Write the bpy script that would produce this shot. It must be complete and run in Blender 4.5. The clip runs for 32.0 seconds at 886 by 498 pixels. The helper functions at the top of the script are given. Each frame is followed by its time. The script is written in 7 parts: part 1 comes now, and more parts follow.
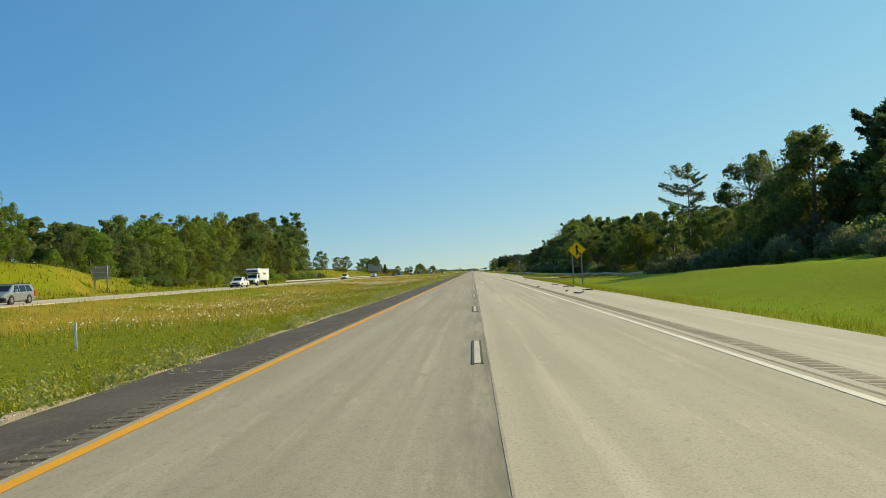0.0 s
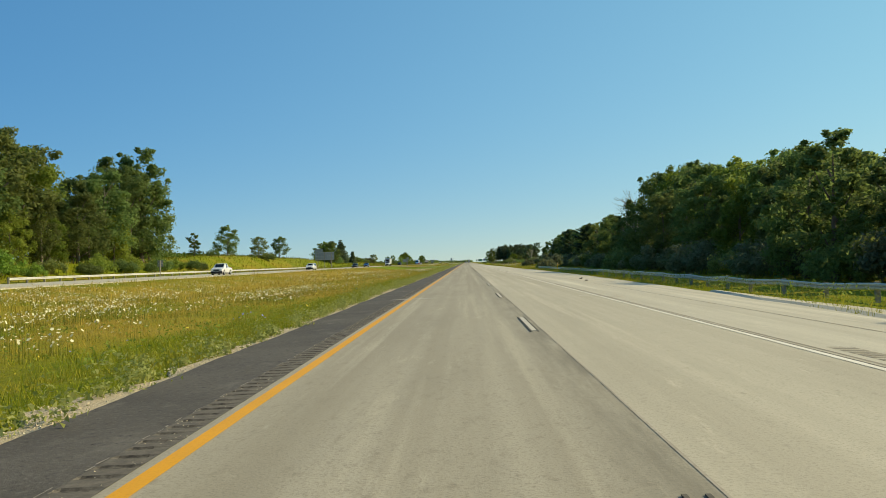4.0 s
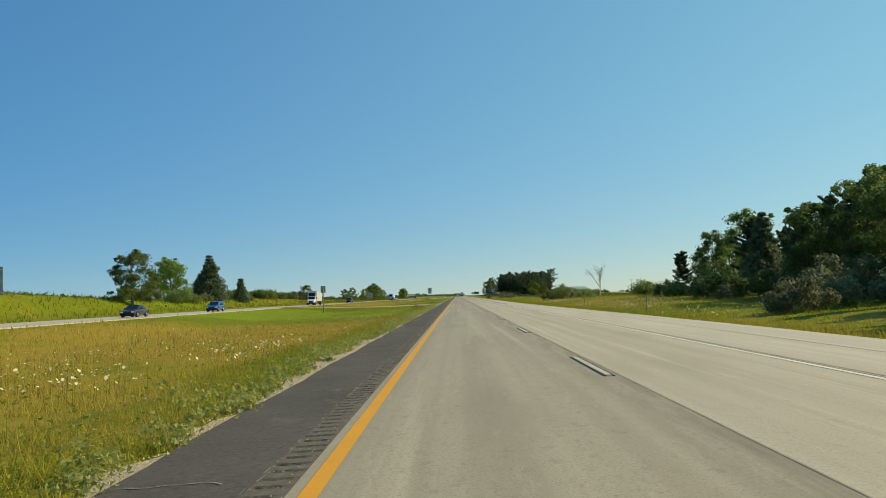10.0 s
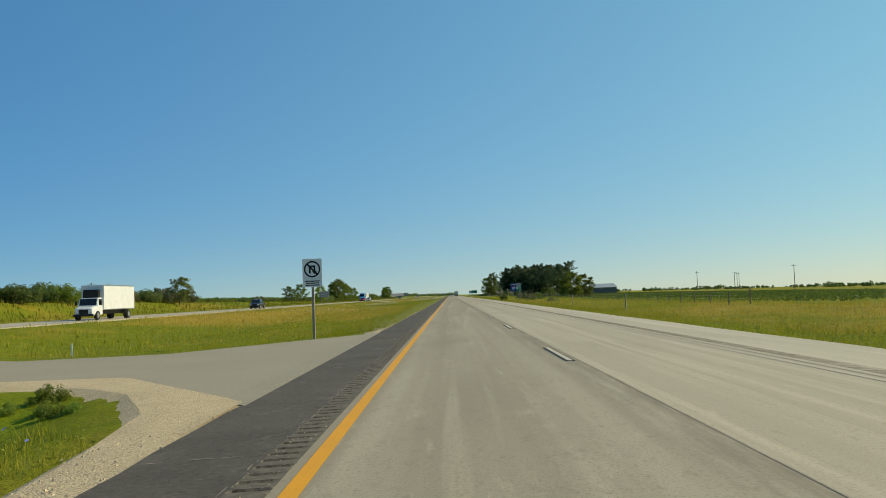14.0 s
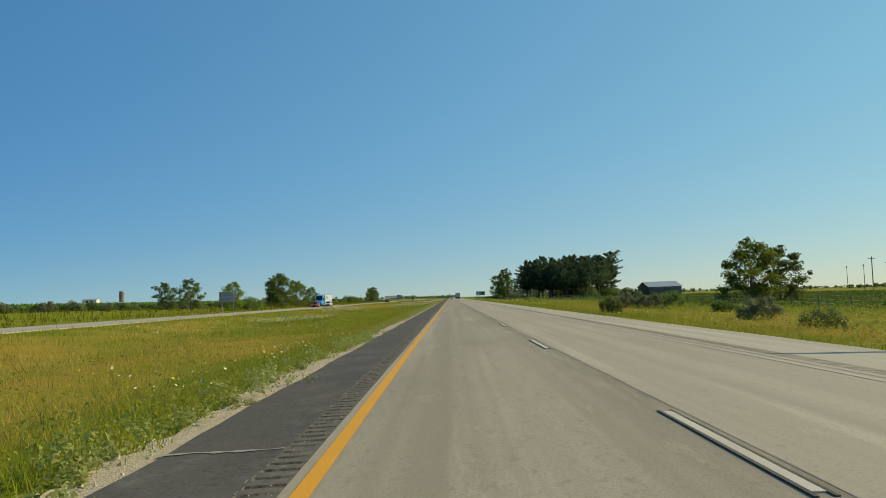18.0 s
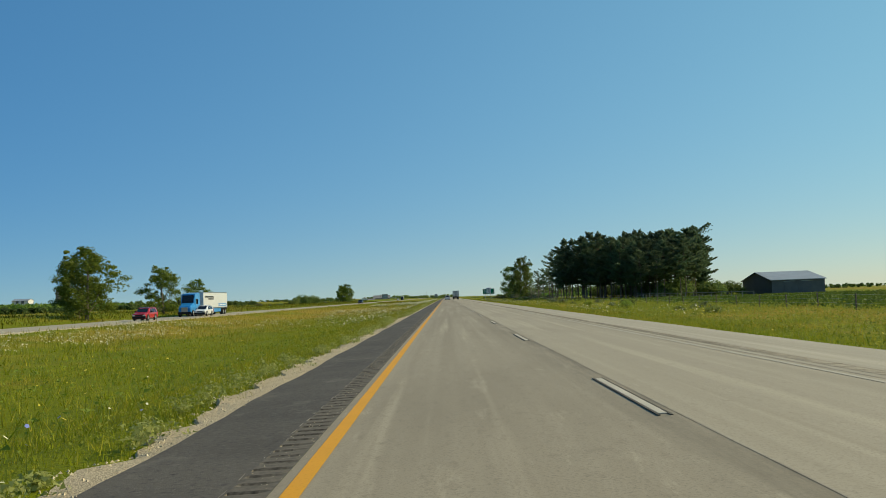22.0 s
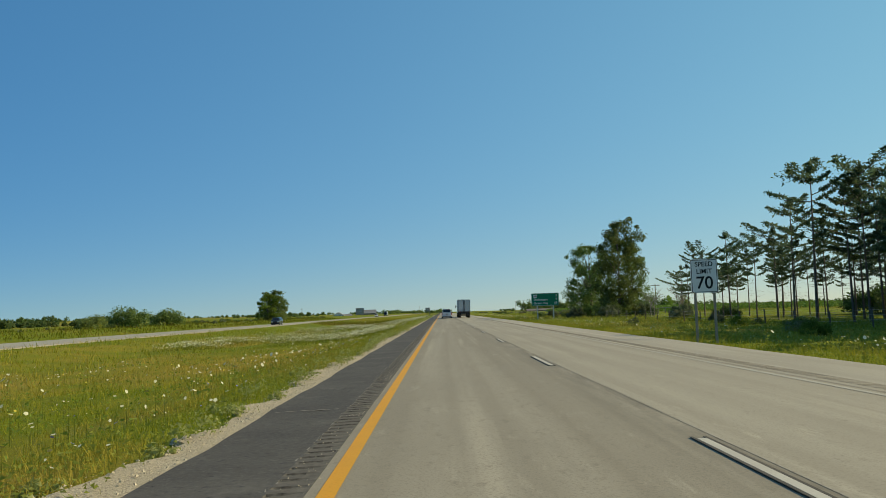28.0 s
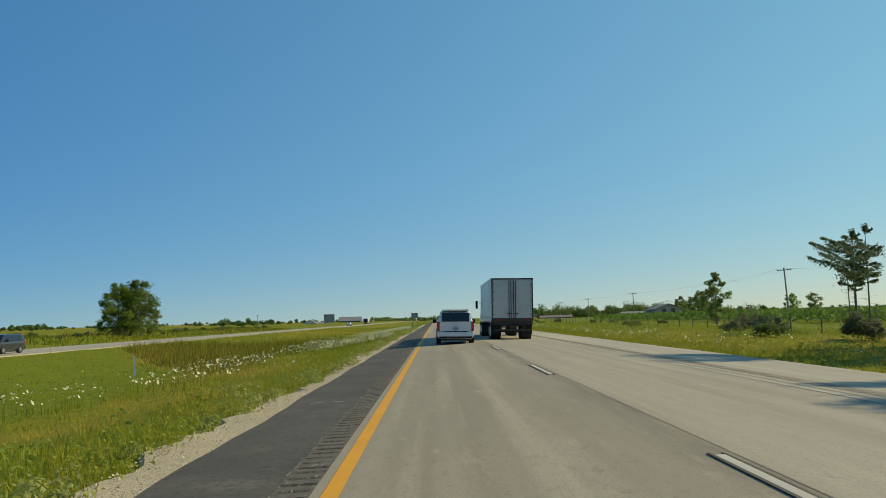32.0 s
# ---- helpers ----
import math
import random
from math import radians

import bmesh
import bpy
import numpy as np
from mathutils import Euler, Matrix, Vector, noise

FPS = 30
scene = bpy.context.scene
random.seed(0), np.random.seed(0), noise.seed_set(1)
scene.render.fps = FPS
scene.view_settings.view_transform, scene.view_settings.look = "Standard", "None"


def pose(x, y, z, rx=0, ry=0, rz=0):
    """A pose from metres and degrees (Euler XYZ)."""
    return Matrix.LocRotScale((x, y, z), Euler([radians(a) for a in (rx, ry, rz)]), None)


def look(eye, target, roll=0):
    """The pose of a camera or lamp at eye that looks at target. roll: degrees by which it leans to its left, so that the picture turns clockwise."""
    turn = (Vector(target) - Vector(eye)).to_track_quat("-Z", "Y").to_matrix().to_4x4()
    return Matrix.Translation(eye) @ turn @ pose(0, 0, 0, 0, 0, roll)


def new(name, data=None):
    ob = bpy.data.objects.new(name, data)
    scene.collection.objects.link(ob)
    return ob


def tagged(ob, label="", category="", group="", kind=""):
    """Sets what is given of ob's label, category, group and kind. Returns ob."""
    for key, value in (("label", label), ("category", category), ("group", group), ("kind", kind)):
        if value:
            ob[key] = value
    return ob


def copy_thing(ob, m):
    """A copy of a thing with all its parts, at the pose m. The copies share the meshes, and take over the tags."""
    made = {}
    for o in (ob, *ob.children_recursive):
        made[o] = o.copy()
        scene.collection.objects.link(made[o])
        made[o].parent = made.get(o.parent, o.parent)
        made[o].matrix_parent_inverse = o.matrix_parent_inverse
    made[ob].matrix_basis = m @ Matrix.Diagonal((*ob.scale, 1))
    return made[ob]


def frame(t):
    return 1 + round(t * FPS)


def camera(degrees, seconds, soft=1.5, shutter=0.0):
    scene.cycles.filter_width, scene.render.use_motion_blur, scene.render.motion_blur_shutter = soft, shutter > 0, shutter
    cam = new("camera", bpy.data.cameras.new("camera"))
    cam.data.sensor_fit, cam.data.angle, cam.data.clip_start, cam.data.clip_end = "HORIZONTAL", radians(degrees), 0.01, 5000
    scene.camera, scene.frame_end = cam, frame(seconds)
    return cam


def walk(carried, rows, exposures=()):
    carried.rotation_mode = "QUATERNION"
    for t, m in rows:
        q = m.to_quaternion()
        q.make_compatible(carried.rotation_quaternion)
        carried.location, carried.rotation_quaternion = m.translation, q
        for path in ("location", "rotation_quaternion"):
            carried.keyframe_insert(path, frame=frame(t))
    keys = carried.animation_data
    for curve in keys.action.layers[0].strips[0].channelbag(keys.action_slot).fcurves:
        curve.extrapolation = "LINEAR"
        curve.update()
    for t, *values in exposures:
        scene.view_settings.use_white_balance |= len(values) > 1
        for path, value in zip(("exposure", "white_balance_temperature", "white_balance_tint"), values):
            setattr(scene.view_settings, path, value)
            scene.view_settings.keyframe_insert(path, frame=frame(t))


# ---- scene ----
# camera: a phone on the dashboard of a car on the northbound carriageway
cam = camera(55.93, 32.0, soft=0.5)
PATH = [
    (0.0, pose(3.53, 3.00, 1.356, 91.54, 2.44, 2.06)),
    (1.0, pose(3.37, 36.45, 1.356, 91.55, 2.27, 2.35)),
    (2.0, pose(2.88, 70.53, 1.356, 91.61, 1.63, 1.76)),
    (4.5, pose(2.09, 153.26, 1.356, 90.82, 1.16, 1.66)),
    (5.0, pose(1.87, 170.65, 1.356, 91.21, 1.27, 1.90)),
    (6.0, pose(1.43, 203.92, 1.356, 91.65, 1.28, 1.51)),
    (7.0, pose(1.26, 237.22, 1.356, 92.43, 1.61, 1.66)),
    (8.0, pose(1.18, 270.06, 1.356, 92.87, 2.29, 0.97)),
    (9.0, pose(1.18, 304.01, 1.356, 93.09, 2.56, 0.88)),
    (10.0, pose(1.16, 337.04, 1.356, 93.20, 2.02, 0.95)),
    (11.0, pose(1.19, 370.37, 1.356, 93.32, 2.12, 0.65)),
    (12.0, pose(1.21, 404.47, 1.356, 93.17, 2.05, 0.40)),
    (13.0, pose(1.30, 437.88, 1.356, 93.22, 2.00, 0.45)),
    (14.0, pose(1.26, 471.33, 1.356, 93.15, 2.10, 0.50)),
    (17.0, pose(1.13, 571.54, 1.356, 93.18, 2.38, 0.98)),
    (18.0, pose(1.19, 604.07, 1.356, 93.31, 2.20, 0.50)),
    (19.0, pose(1.31, 638.78, 1.356, 93.64, 2.10, 0.31)),
    (20.0, pose(1.32, 672.31, 1.356, 93.48, 2.05, 0.15)),
    (21.0, pose(1.32, 705.42, 1.356, 93.19, 1.96, 0.08)),
    (22.0, pose(1.23, 737.59, 1.356, 93.27, 2.24, 0.18)),
    (23.0, pose(1.08, 769.26, 1.356, 93.32, 2.31, 0.02)),
    (24.0, pose(0.98, 800.84, 1.356, 93.54, 2.24, -0.26)),
    (25.0, pose(0.92, 831.41, 1.356, 93.69, 2.41, -0.75)),
    (28.0, pose(0.99, 925.00, 1.356, 94.29, 2.09, -0.09)),
    (29.0, pose(1.03, 955.31, 1.356, 94.42, 1.98, 0.11)),
    (30.0, pose(1.01, 985.91, 1.356, 94.43, 1.97, -0.08)),
    (31.0, pose(0.96, 1016.39, 1.356, 94.64, 2.02, -0.26)),
    (32.0, pose(0.94, 1047.49, 1.356, 94.77, 2.07, -0.51)),
]
walk(cam, PATH, [(0, 0.06, 7900, 0), (13, -0.16, 7650, 0), (32, -0.28, 7350, 0)])

# ---- world, sun ----
SUN_EL, SUN_AZ = radians(33), radians(80)          # azimuth clockwise from +y (the road's direction)
world = bpy.data.worlds.new("world")
scene.world = world
world.use_nodes = True
wn = world.node_tree
sky = wn.nodes.new("ShaderNodeTexSky")
sky.sky_type = 'NISHITA'
sky.sun_disc = False
sky.sun_elevation = SUN_EL
sky.sun_rotation = SUN_AZ
sky.altitude = 200
sky.air_density = 0.5
sky.dust_density = 0.0
sky.ozone_density = 6.0
bgn = wn.nodes["Background"]
soft_sky = wn.nodes.new("ShaderNodeGamma")
soft_sky.inputs[1].default_value = 0.36
deep_sky = wn.nodes.new("ShaderNodeHueSaturation")
deep_sky.inputs["Saturation"].default_value = 1.84
deep_sky.inputs["Hue"].default_value = 0.502
wn.links.new(sky.outputs[0], soft_sky.inputs[0])
wn.links.new(soft_sky.outputs[0], deep_sky.inputs["Color"])
# the sky is brighter on the side of the sun
sky_dir = wn.nodes.new("ShaderNodeTexCoord")
toward = wn.nodes.new("ShaderNodeVectorMath")
toward.operation = 'DOT_PRODUCT'
toward.inputs[1].default_value = (math.sin(SUN_AZ), math.cos(SUN_AZ), 0)
glow = wn.nodes.new("ShaderNodeMath")
glow.operation = 'MULTIPLY_ADD'
glow.inputs[1].default_value = 0.52
glow.inputs[2].default_value = 1.0
lit = wn.nodes.new("ShaderNodeVectorMath")
lit.operation = 'SCALE'
wn.links.new(sky_dir.outputs["Generated"], toward.inputs[0])
wn.links.new(toward.outputs["Value"], glow.inputs[0])
wn.links.new(deep_sky.outputs[0], lit.inputs[0])
wn.links.new(glow.outputs[0], lit.inputs["Scale"])


def sky_math(operation, a, b=None, c=None):
    n = wn.nodes.new("ShaderNodeMath")
    n.operation = operation
    for i, v in enumerate((a, b, c)):
        if isinstance(v, (int, float)):
            n.inputs[i].default_value = v
        elif v is not None:
            wn.links.new(v, n.inputs[i])
    return n.outputs[0]


# it is whiter towards the sun and deeper blue away from it, and greyer in the haze along the horizon
side = sky_math('MAXIMUM', toward.outputs["Value"], -0.5)
warm = wn.nodes.new("ShaderNodeCombineXYZ")
for k, (slope, level) in enumerate(((0.58, 0.98), (0.14, 1.08), (-0.28, 1.13))):
    wn.links.new(sky_math('MULTIPLY_ADD', side, slope, level), warm.inputs[k])
split = wn.nodes.new("ShaderNodeSeparateXYZ")
wn.links.new(sky_dir.outputs["Generated"], split.inputs[0])
low_air = sky_math('POWER', 2.718, sky_math('MULTIPLY', sky_math('MAXIMUM', split.outputs[2], 0.0), -10.0))
veil = sky_math('SUBTRACT', 1.0, sky_math('MULTIPLY', low_air, sky_math('MULTIPLY_ADD', side, 0.22, 0.27)))
tinted = wn.nodes.new("ShaderNodeVectorMath")
tinted.operation = 'MULTIPLY'
wn.links.new(lit.outputs[0], tinted.inputs[0])
wn.links.new(warm.outputs[0], tinted.inputs[1])
hazy = wn.nodes.new("ShaderNodeVectorMath")
hazy.operation = 'SCALE'
wn.links.new(tinted.outputs[0], hazy.inputs[0])
wn.links.new(veil, hazy.inputs["Scale"])
wn.links.new(hazy.outputs[0], bgn.inputs[0])
bgn.inputs[1].default_value = 0.43
sun_data = bpy.data.lights.new("sun", "SUN")
sun_data.energy = 5.0
sun_data.angle = radians(0.53)
sun_data.color = (1.0, 0.87, 0.66)
sun = new("sun", sun_data)
sun.matrix_world = look((0, 0, 60), (-math.cos(SUN_EL) * math.sin(SUN_AZ), -math.cos(SUN_EL) * math.cos(SUN_AZ), 60 - math.sin(SUN_EL)))
scene.view_settings.exposure = 0.0


# ---- materials ----
def nodes_of(name):
    m = bpy.data.materials.new(name)
    m.use_nodes = True
    nt = m.node_tree
    return m, nt, nt.nodes["Principled BSDF"]


def noise_node(nt, vec, scale, detail=3.0, rough=0.55):
    n = nt.nodes.new("ShaderNodeTexNoise")
    n.inputs["Scale"].default_value = scale
    n.inputs["Detail"].default_value = detail
    n.inputs["Roughness"].default_value = rough
    nt.links.new(vec, n.inputs["Vector"])
    return n.outputs["Fac"]


def ramp(nt, fac, lo, hi):
    n = nt.nodes.new("ShaderNodeMapRange")
    n.inputs[1].default_value = lo
    n.inputs[2].default_value = hi
    nt.links.new(fac, n.inputs[0])
    return n.outputs[0]


def mix(nt, fac, a, b):
    n = nt.nodes.new("ShaderNodeMix")
    n.data_type = 'RGBA'
    for socket, v in ((n.inputs[0], fac), (n.inputs[6], a), (n.inputs[7], b)):
        if isinstance(v, (int, float)):
            socket.default_value = v
        elif isinstance(v, tuple):
            socket.default_value = (*v, 1) if len(v) == 3 else v
        else:
            nt.links.new(v, socket)
    return n.outputs[2]


def position(nt, stretch=(1, 1, 1)):
    g = nt.nodes.new("ShaderNodeNewGeometry")
    m = nt.nodes.new("ShaderNodeMapping")
    m.inputs["Scale"].default_value = stretch
    nt.links.new(g.outputs["Position"], m.inputs["Vector"])
    return m.outputs["Vector"]


def objcoord(nt):
    return nt.nodes.new("ShaderNodeTexCoord").outputs["Object"]


def bump(nt, bsdf, height, strength, distance):
    b = nt.nodes.new("ShaderNodeBump")
    b.inputs["Strength"].default_value = strength
    b.inputs["Distance"].default_value = distance
    nt.links.new(height, b.inputs["Height"])
    nt.links.new(b.outputs[0], bsdf.inputs["Normal"])


def surface(name, c1, c2, rough=0.7, fine=8.0, coarse=0.6, metal=0.0, relief=0.15, depth=0.01, ground=False, spread=0.5):
    """A plain weathered surface: two scales of variation and a fine relief."""
    m, nt, b = nodes_of(name)
    v = position(nt) if ground else objcoord(nt)
    f1 = noise_node(nt, v, fine, 4)
    f2 = ramp(nt, noise_node(nt, v, coarse, 3), 0.5 - spread / 2, 0.5 + spread / 2)
    c = mix(nt, f2, c1, c2)
    dark = tuple(k * 0.72 for k in c1)
    c = mix(nt, ramp(nt, f1, 0.5, 0.95), c, dark)
    nt.links.new(c, b.inputs["Base Color"])
    b.inputs["Roughness"].default_value = rough
    b.inputs["Metallic"].default_value = metal
    b.inputs["Specular IOR Level"].default_value = 0.2 if ground else 0.5
    if relief:
        bump(nt, b, f1, relief, depth)
    return m


def paint(name, c, rough=0.3, metal=0.0, coat=0.5):
    m, nt, b = nodes_of(name)
    v = objcoord(nt)
    f = noise_node(nt, v, 1.3, 4)
    nt.links.new(mix(nt, ramp(nt, f, 0.35, 0.8), c, tuple(k * 0.86 for k in c)), b.inputs["Base Color"])
    b.inputs["Roughness"].default_value = rough
    b.inputs["Metallic"].default_value = metal
    b.inputs["Coat Weight"].default_value = coat
    b.inputs["Specular IOR Level"].default_value = 0.5 if coat > 0.1 or metal else 0.15
    return m


def along_road(nt, y0, y1):
    """0 to 1 between two places along the road."""
    sep = nt.nodes.new("ShaderNodeSeparateXYZ")
    nt.links.new(position(nt), sep.inputs[0])
    return ramp(nt, sep.outputs[1], y0, y1)


def concrete_road(name, c1, c2, worn, joint=None, start_gain=1.22):
    """Old tined concrete, paler along the first part of the road, with tyre tracks, stains and exposed grain; joint:
    where a ravelled joint lies.
    """
    m, nt, b = nodes_of(name)
    v = position(nt)
    streak = noise_node(nt, position(nt, (1.6, 0.012, 1)), 1.0, 3)
    blot = noise_node(nt, position(nt, (0.5, 0.09, 1)), 1.0, 4)
    grit = noise_node(nt, v, 38.0, 3, 0.7)
    patch = noise_node(nt, position(nt, (2.2, 0.5, 1)), 1.0, 5, 0.65)
    c = mix(nt, ramp(nt, streak, 0.35, 0.65), c1, c2)
    c = mix(nt, ramp(nt, blot, 0.5, 0.8), c, tuple(k * 0.90 for k in c1))
    c = mix(nt, ramp(nt, patch, 0.62 - worn * 0.08, 0.80), c, tuple(k * 0.82 for k in c2))
    pale = noise_node(nt, position(nt, (1.1, 0.02, 1)), 1.7, 4)
    c = mix(nt, ramp(nt, pale, 0.56, 0.75), c, tuple(min(k * 1.2, 0.6) for k in c2))
    pock = noise_node(nt, position(nt, (1, 0.45, 1)), 7.0, 4, 0.75)
    c = mix(nt, ramp(nt, pock, 0.60 - worn * 0.04, 0.78), c, tuple(k * 0.78 for k in c1))
    # scaled patches in the wheel tracks, where the surface has worn to pale stone
    scaled = noise_node(nt, position(nt, (1.0, 0.16, 1)), 2.6, 6, 0.8)
    c = mix(nt, ramp(nt, scaled, 0.60 - worn * 0.03, 0.72), c, tuple(min(k * 1.14, 0.62) for k in c2))
    if joint is not None:
        sep = nt.nodes.new("ShaderNodeSeparateXYZ")
        nt.links.new(v, sep.inputs[0])
        near = ramp(nt, sep.outputs[0], joint - 0.75, joint - 0.04)
        rag = noise_node(nt, position(nt, (3.0, 0.22, 1)), 1.3, 5, 0.7)
        both = nt.nodes.new("ShaderNodeMath")
        both.operation = 'MULTIPLY'
        nt.links.new(near, both.inputs[0])
        nt.links.new(ramp(nt, rag, 0.36, 0.62), both.inputs[1])
        c = mix(nt, both.outputs[0], c, tuple(k * 0.66 for k in c1))
    c = mix(nt, ramp(nt, grit, 0.5, 0.78), c, tuple(k * 0.66 for k in c1))
    # colour multiplied by position: brighter up to y 420, easing off to 640
    fresh = nt.nodes.new("ShaderNodeMix")
    fresh.data_type = 'RGBA'
    fresh.blend_type = 'MULTIPLY'
    fresh.inputs[0].default_value = 1.0
    nt.links.new(c, fresh.inputs[6])
    nt.links.new(mix(nt, along_road(nt, 420, 640), (start_gain, start_gain, start_gain * 0.96), (1.0, 0.965, 0.90)), fresh.inputs[7])
    nt.links.new(fresh.outputs[2], b.inputs["Base Color"])
    b.inputs["Roughness"].default_value = 0.84
    bump(nt, b, grit, 0.35, 0.010)
    return m


def dry_grass(name, green, lush, tan, mowed, scale, is_blade):
    """Grass whose dryness is a point attribute; noise gives tufts and fades."""
    m, nt, b = nodes_of(name)
    a = nt.nodes.new("ShaderNodeAttribute")
    a.attribute_name = "dry"
    v = position(nt)
    big = noise_node(nt, v, 0.22, 4, 0.6)
    add = nt.nodes.new("ShaderNodeMath")
    add.operation = 'MULTIPLY_ADD'
    nt.links.new(big, add.inputs[0])
    add.inputs[1].default_value = 1.3
    nt.links.new(a.outputs["Fac"], add.inputs[2])
    f = ramp(nt, add.outputs[0], 0.84, 1.36)
    tuft = noise_node(nt, v, scale, 4, 0.65)
    c = mix(nt, ramp(nt, tuft, 0.35, 0.7), green, lush)
    c = mix(nt, f, c, tan)
    c = mix(nt, ramp(nt, a.outputs["Fac"], -0.14, -0.32), c, mix(nt, tuft, mowed, tuple(k * 1.25 for k in mowed)))
    if is_blade:
        g = nt.nodes.new("ShaderNodeNewGeometry")
        c = mix(nt, ramp(nt, g.outputs["Random Per Island"], 0.2, 2.2), c, tuple(k * 1.3 for k in tan))
    else:
        c = mix(nt, ramp(nt, noise_node(nt, v, 14.0, 4, 0.7), 0.48, 0.70), c, tuple(k * 0.48 for k in green))
        c = mix(nt, ramp(nt, noise_node(nt, v, 31.0, 3, 0.7), 0.54, 0.72), c, (lush[0] * 1.6, lush[1] * 1.45, lush[2] * 1.5))
        bump(nt, b, noise_node(nt, v, 12.0, 4, 0.7), 0.7, 0.06)
    nt.links.new(c, b.inputs["Base Color"])
    b.inputs["Roughness"].default_value = 0.8
    b.inputs["Specular IOR Level"].default_value = 0.06
    if is_blade:
        out = nt.nodes["Material Output"]
        tr = nt.nodes.new("ShaderNodeBsdfTranslucent")
        nt.links.new(c, tr.inputs[0])
        mx = nt.nodes.new("ShaderNodeMixShader")
        mx.inputs[0].default_value = 0.35
        nt.links.new(b.outputs[0], mx.inputs[1])
        nt.links.new(tr.outputs[0], mx.inputs[2])
        nt.links.new(mx.outputs[0], out.inputs[0])
    return m


def leaf_mat(name, c1, c2, c3, through_light=0.25):
    m, nt, b = nodes_of(name)
    g = nt.nodes.new("ShaderNodeNewGeometry")
    o = nt.nodes.new("ShaderNodeObjectInfo")
    c = mix(nt, g.outputs["Random Per Island"], c1, c2)
    c = mix(nt, ramp(nt, noise_node(nt, objcoord(nt), 0.7, 3), 0.45, 0.75), c, c3)
    hs = nt.nodes.new("ShaderNodeHueSaturation")
    sc = nt.nodes.new("ShaderNodeMapRange")
    sc.inputs[3].default_value, sc.inputs[4].default_value = 0.72, 1.32
    nt.links.new(o.outputs["Random"], sc.inputs[0])
    nt.links.new(sc.outputs[0], hs.inputs["Value"])
    tone = nt.nodes.new("ShaderNodeMapRange")
    turn = nt.nodes.new("ShaderNodeMath")
    turn.operation = 'FRACT'
    far_apart = nt.nodes.new("ShaderNodeMath")
    far_apart.operation = 'MULTIPLY'
    far_apart.inputs[1].default_value = 7.31
    nt.links.new(o.outputs["Random"], far_apart.inputs[0])
    nt.links.new(far_apart.outputs[0], turn.inputs[0])
    tone.inputs[3].default_value, tone.inputs[4].default_value = 0.478, 0.522
    nt.links.new(turn.outputs[0], tone.inputs[0])
    nt.links.new(tone.outputs[0], hs.inputs["Hue"])
    nt.links.new(c, hs.inputs["Color"])
    c = hs.outputs[0]
    nt.links.new(c, b.inputs["Base Color"])
    b.inputs["Roughness"].default_value = 0.6
    b.inputs["Specular IOR Level"].default_value = 0.15
    tr = nt.nodes.new("ShaderNodeBsdfTranslucent")
    nt.links.new(c, tr.inputs[0])
    mx = nt.nodes.new("ShaderNodeMixShader")
    mx.inputs[0].default_value = through_light
    nt.links.new(b.outputs[0], mx.inputs[1])
    nt.links.new(tr.outputs[0], mx.inputs[2])
    nt.links.new(mx.outputs[0], nt.nodes["Material Output"].inputs[0])
    return m


M_LANE = concrete_road("lane_concrete", (0.29, 0.246, 0.178), (0.37, 0.32, 0.24), 1.0, 3.71, 1.10)
M_LANE_SMOOTH = concrete_road("smooth_lane_concrete", (0.33, 0.287, 0.217), (0.39, 0.344, 0.265), 0.3)
M_SHOULDER = concrete_road("shoulder_concrete", (0.37, 0.327, 0.255), (0.435, 0.39, 0.308), 0.2)
m_asphalt, _nt, _b = nodes_of("shoulder_asphalt")
_c = mix(_nt, ramp(_nt, noise_node(_nt, position(_nt), 0.5, 4), 0.35, 0.65), (0.080, 0.068, 0.055), (0.112, 0.096, 0.077))
_c = mix(_nt, ramp(_nt, noise_node(_nt, position(_nt, (1.3, 0.7, 1)), 1.3, 5, 0.7), 0.56, 0.78), _c, (0.17, 0.148, 0.12))
_g = noise_node(_nt, position(_nt), 26.0, 4, 0.75)
_c = mix(_nt, ramp(_nt, _g, 0.52, 0.75), _c, (0.19, 0.17, 0.145))
_c = mix(_nt, ramp(_nt, noise_node(_nt, position(_nt), 13.0, 3, 0.7), 0.55, 0.75), _c, (0.03, 0.027, 0.025))
_nt.links.new(_c, _b.inputs["Base Color"])
_b.inputs["Roughness"].default_value = 0.88
_b.inputs["Specular IOR Level"].default_value = 0.25
bump(_nt, _b, _g, 0.6, 0.012)
M_ASPHALT = m_asphalt
M_RUMBLE = surface("rumble_asphalt", (0.10, 0.085, 0.068), (0.19, 0.162, 0.125), 0.9, 44, 9.0, relief=0.4, depth=0.01, ground=True)
M_YELLOW = surface("yellow_line_paint", (0.80, 0.36, 0.014), (0.71, 0.33, 0.025), 0.6, 30, 1.0, relief=0.2, depth=0.003, ground=True)
M_WHITE_LINE = surface("white_line_paint", (0.60, 0.55, 0.45), (0.46, 0.41, 0.33), 0.95, 30, 1.0, relief=0.2, depth=0.003, ground=True)
M_WORN_WHITE = surface("worn_white_paint", (0.49, 0.445, 0.36), (0.40, 0.36, 0.285), 0.95, 20, 1.4, ground=True)
M_EDGE_WHITE = surface("white_edge_paint", (0.78, 0.73, 0.62), (0.64, 0.59, 0.48), 0.9, 30, 1.0, relief=0.2, depth=0.003, ground=True)
M_BLACK_LINE = surface("black_contrast_tape", (0.075, 0.062, 0.048), (0.16, 0.135, 0.10), 0.8, 20, 1.0, ground=True)
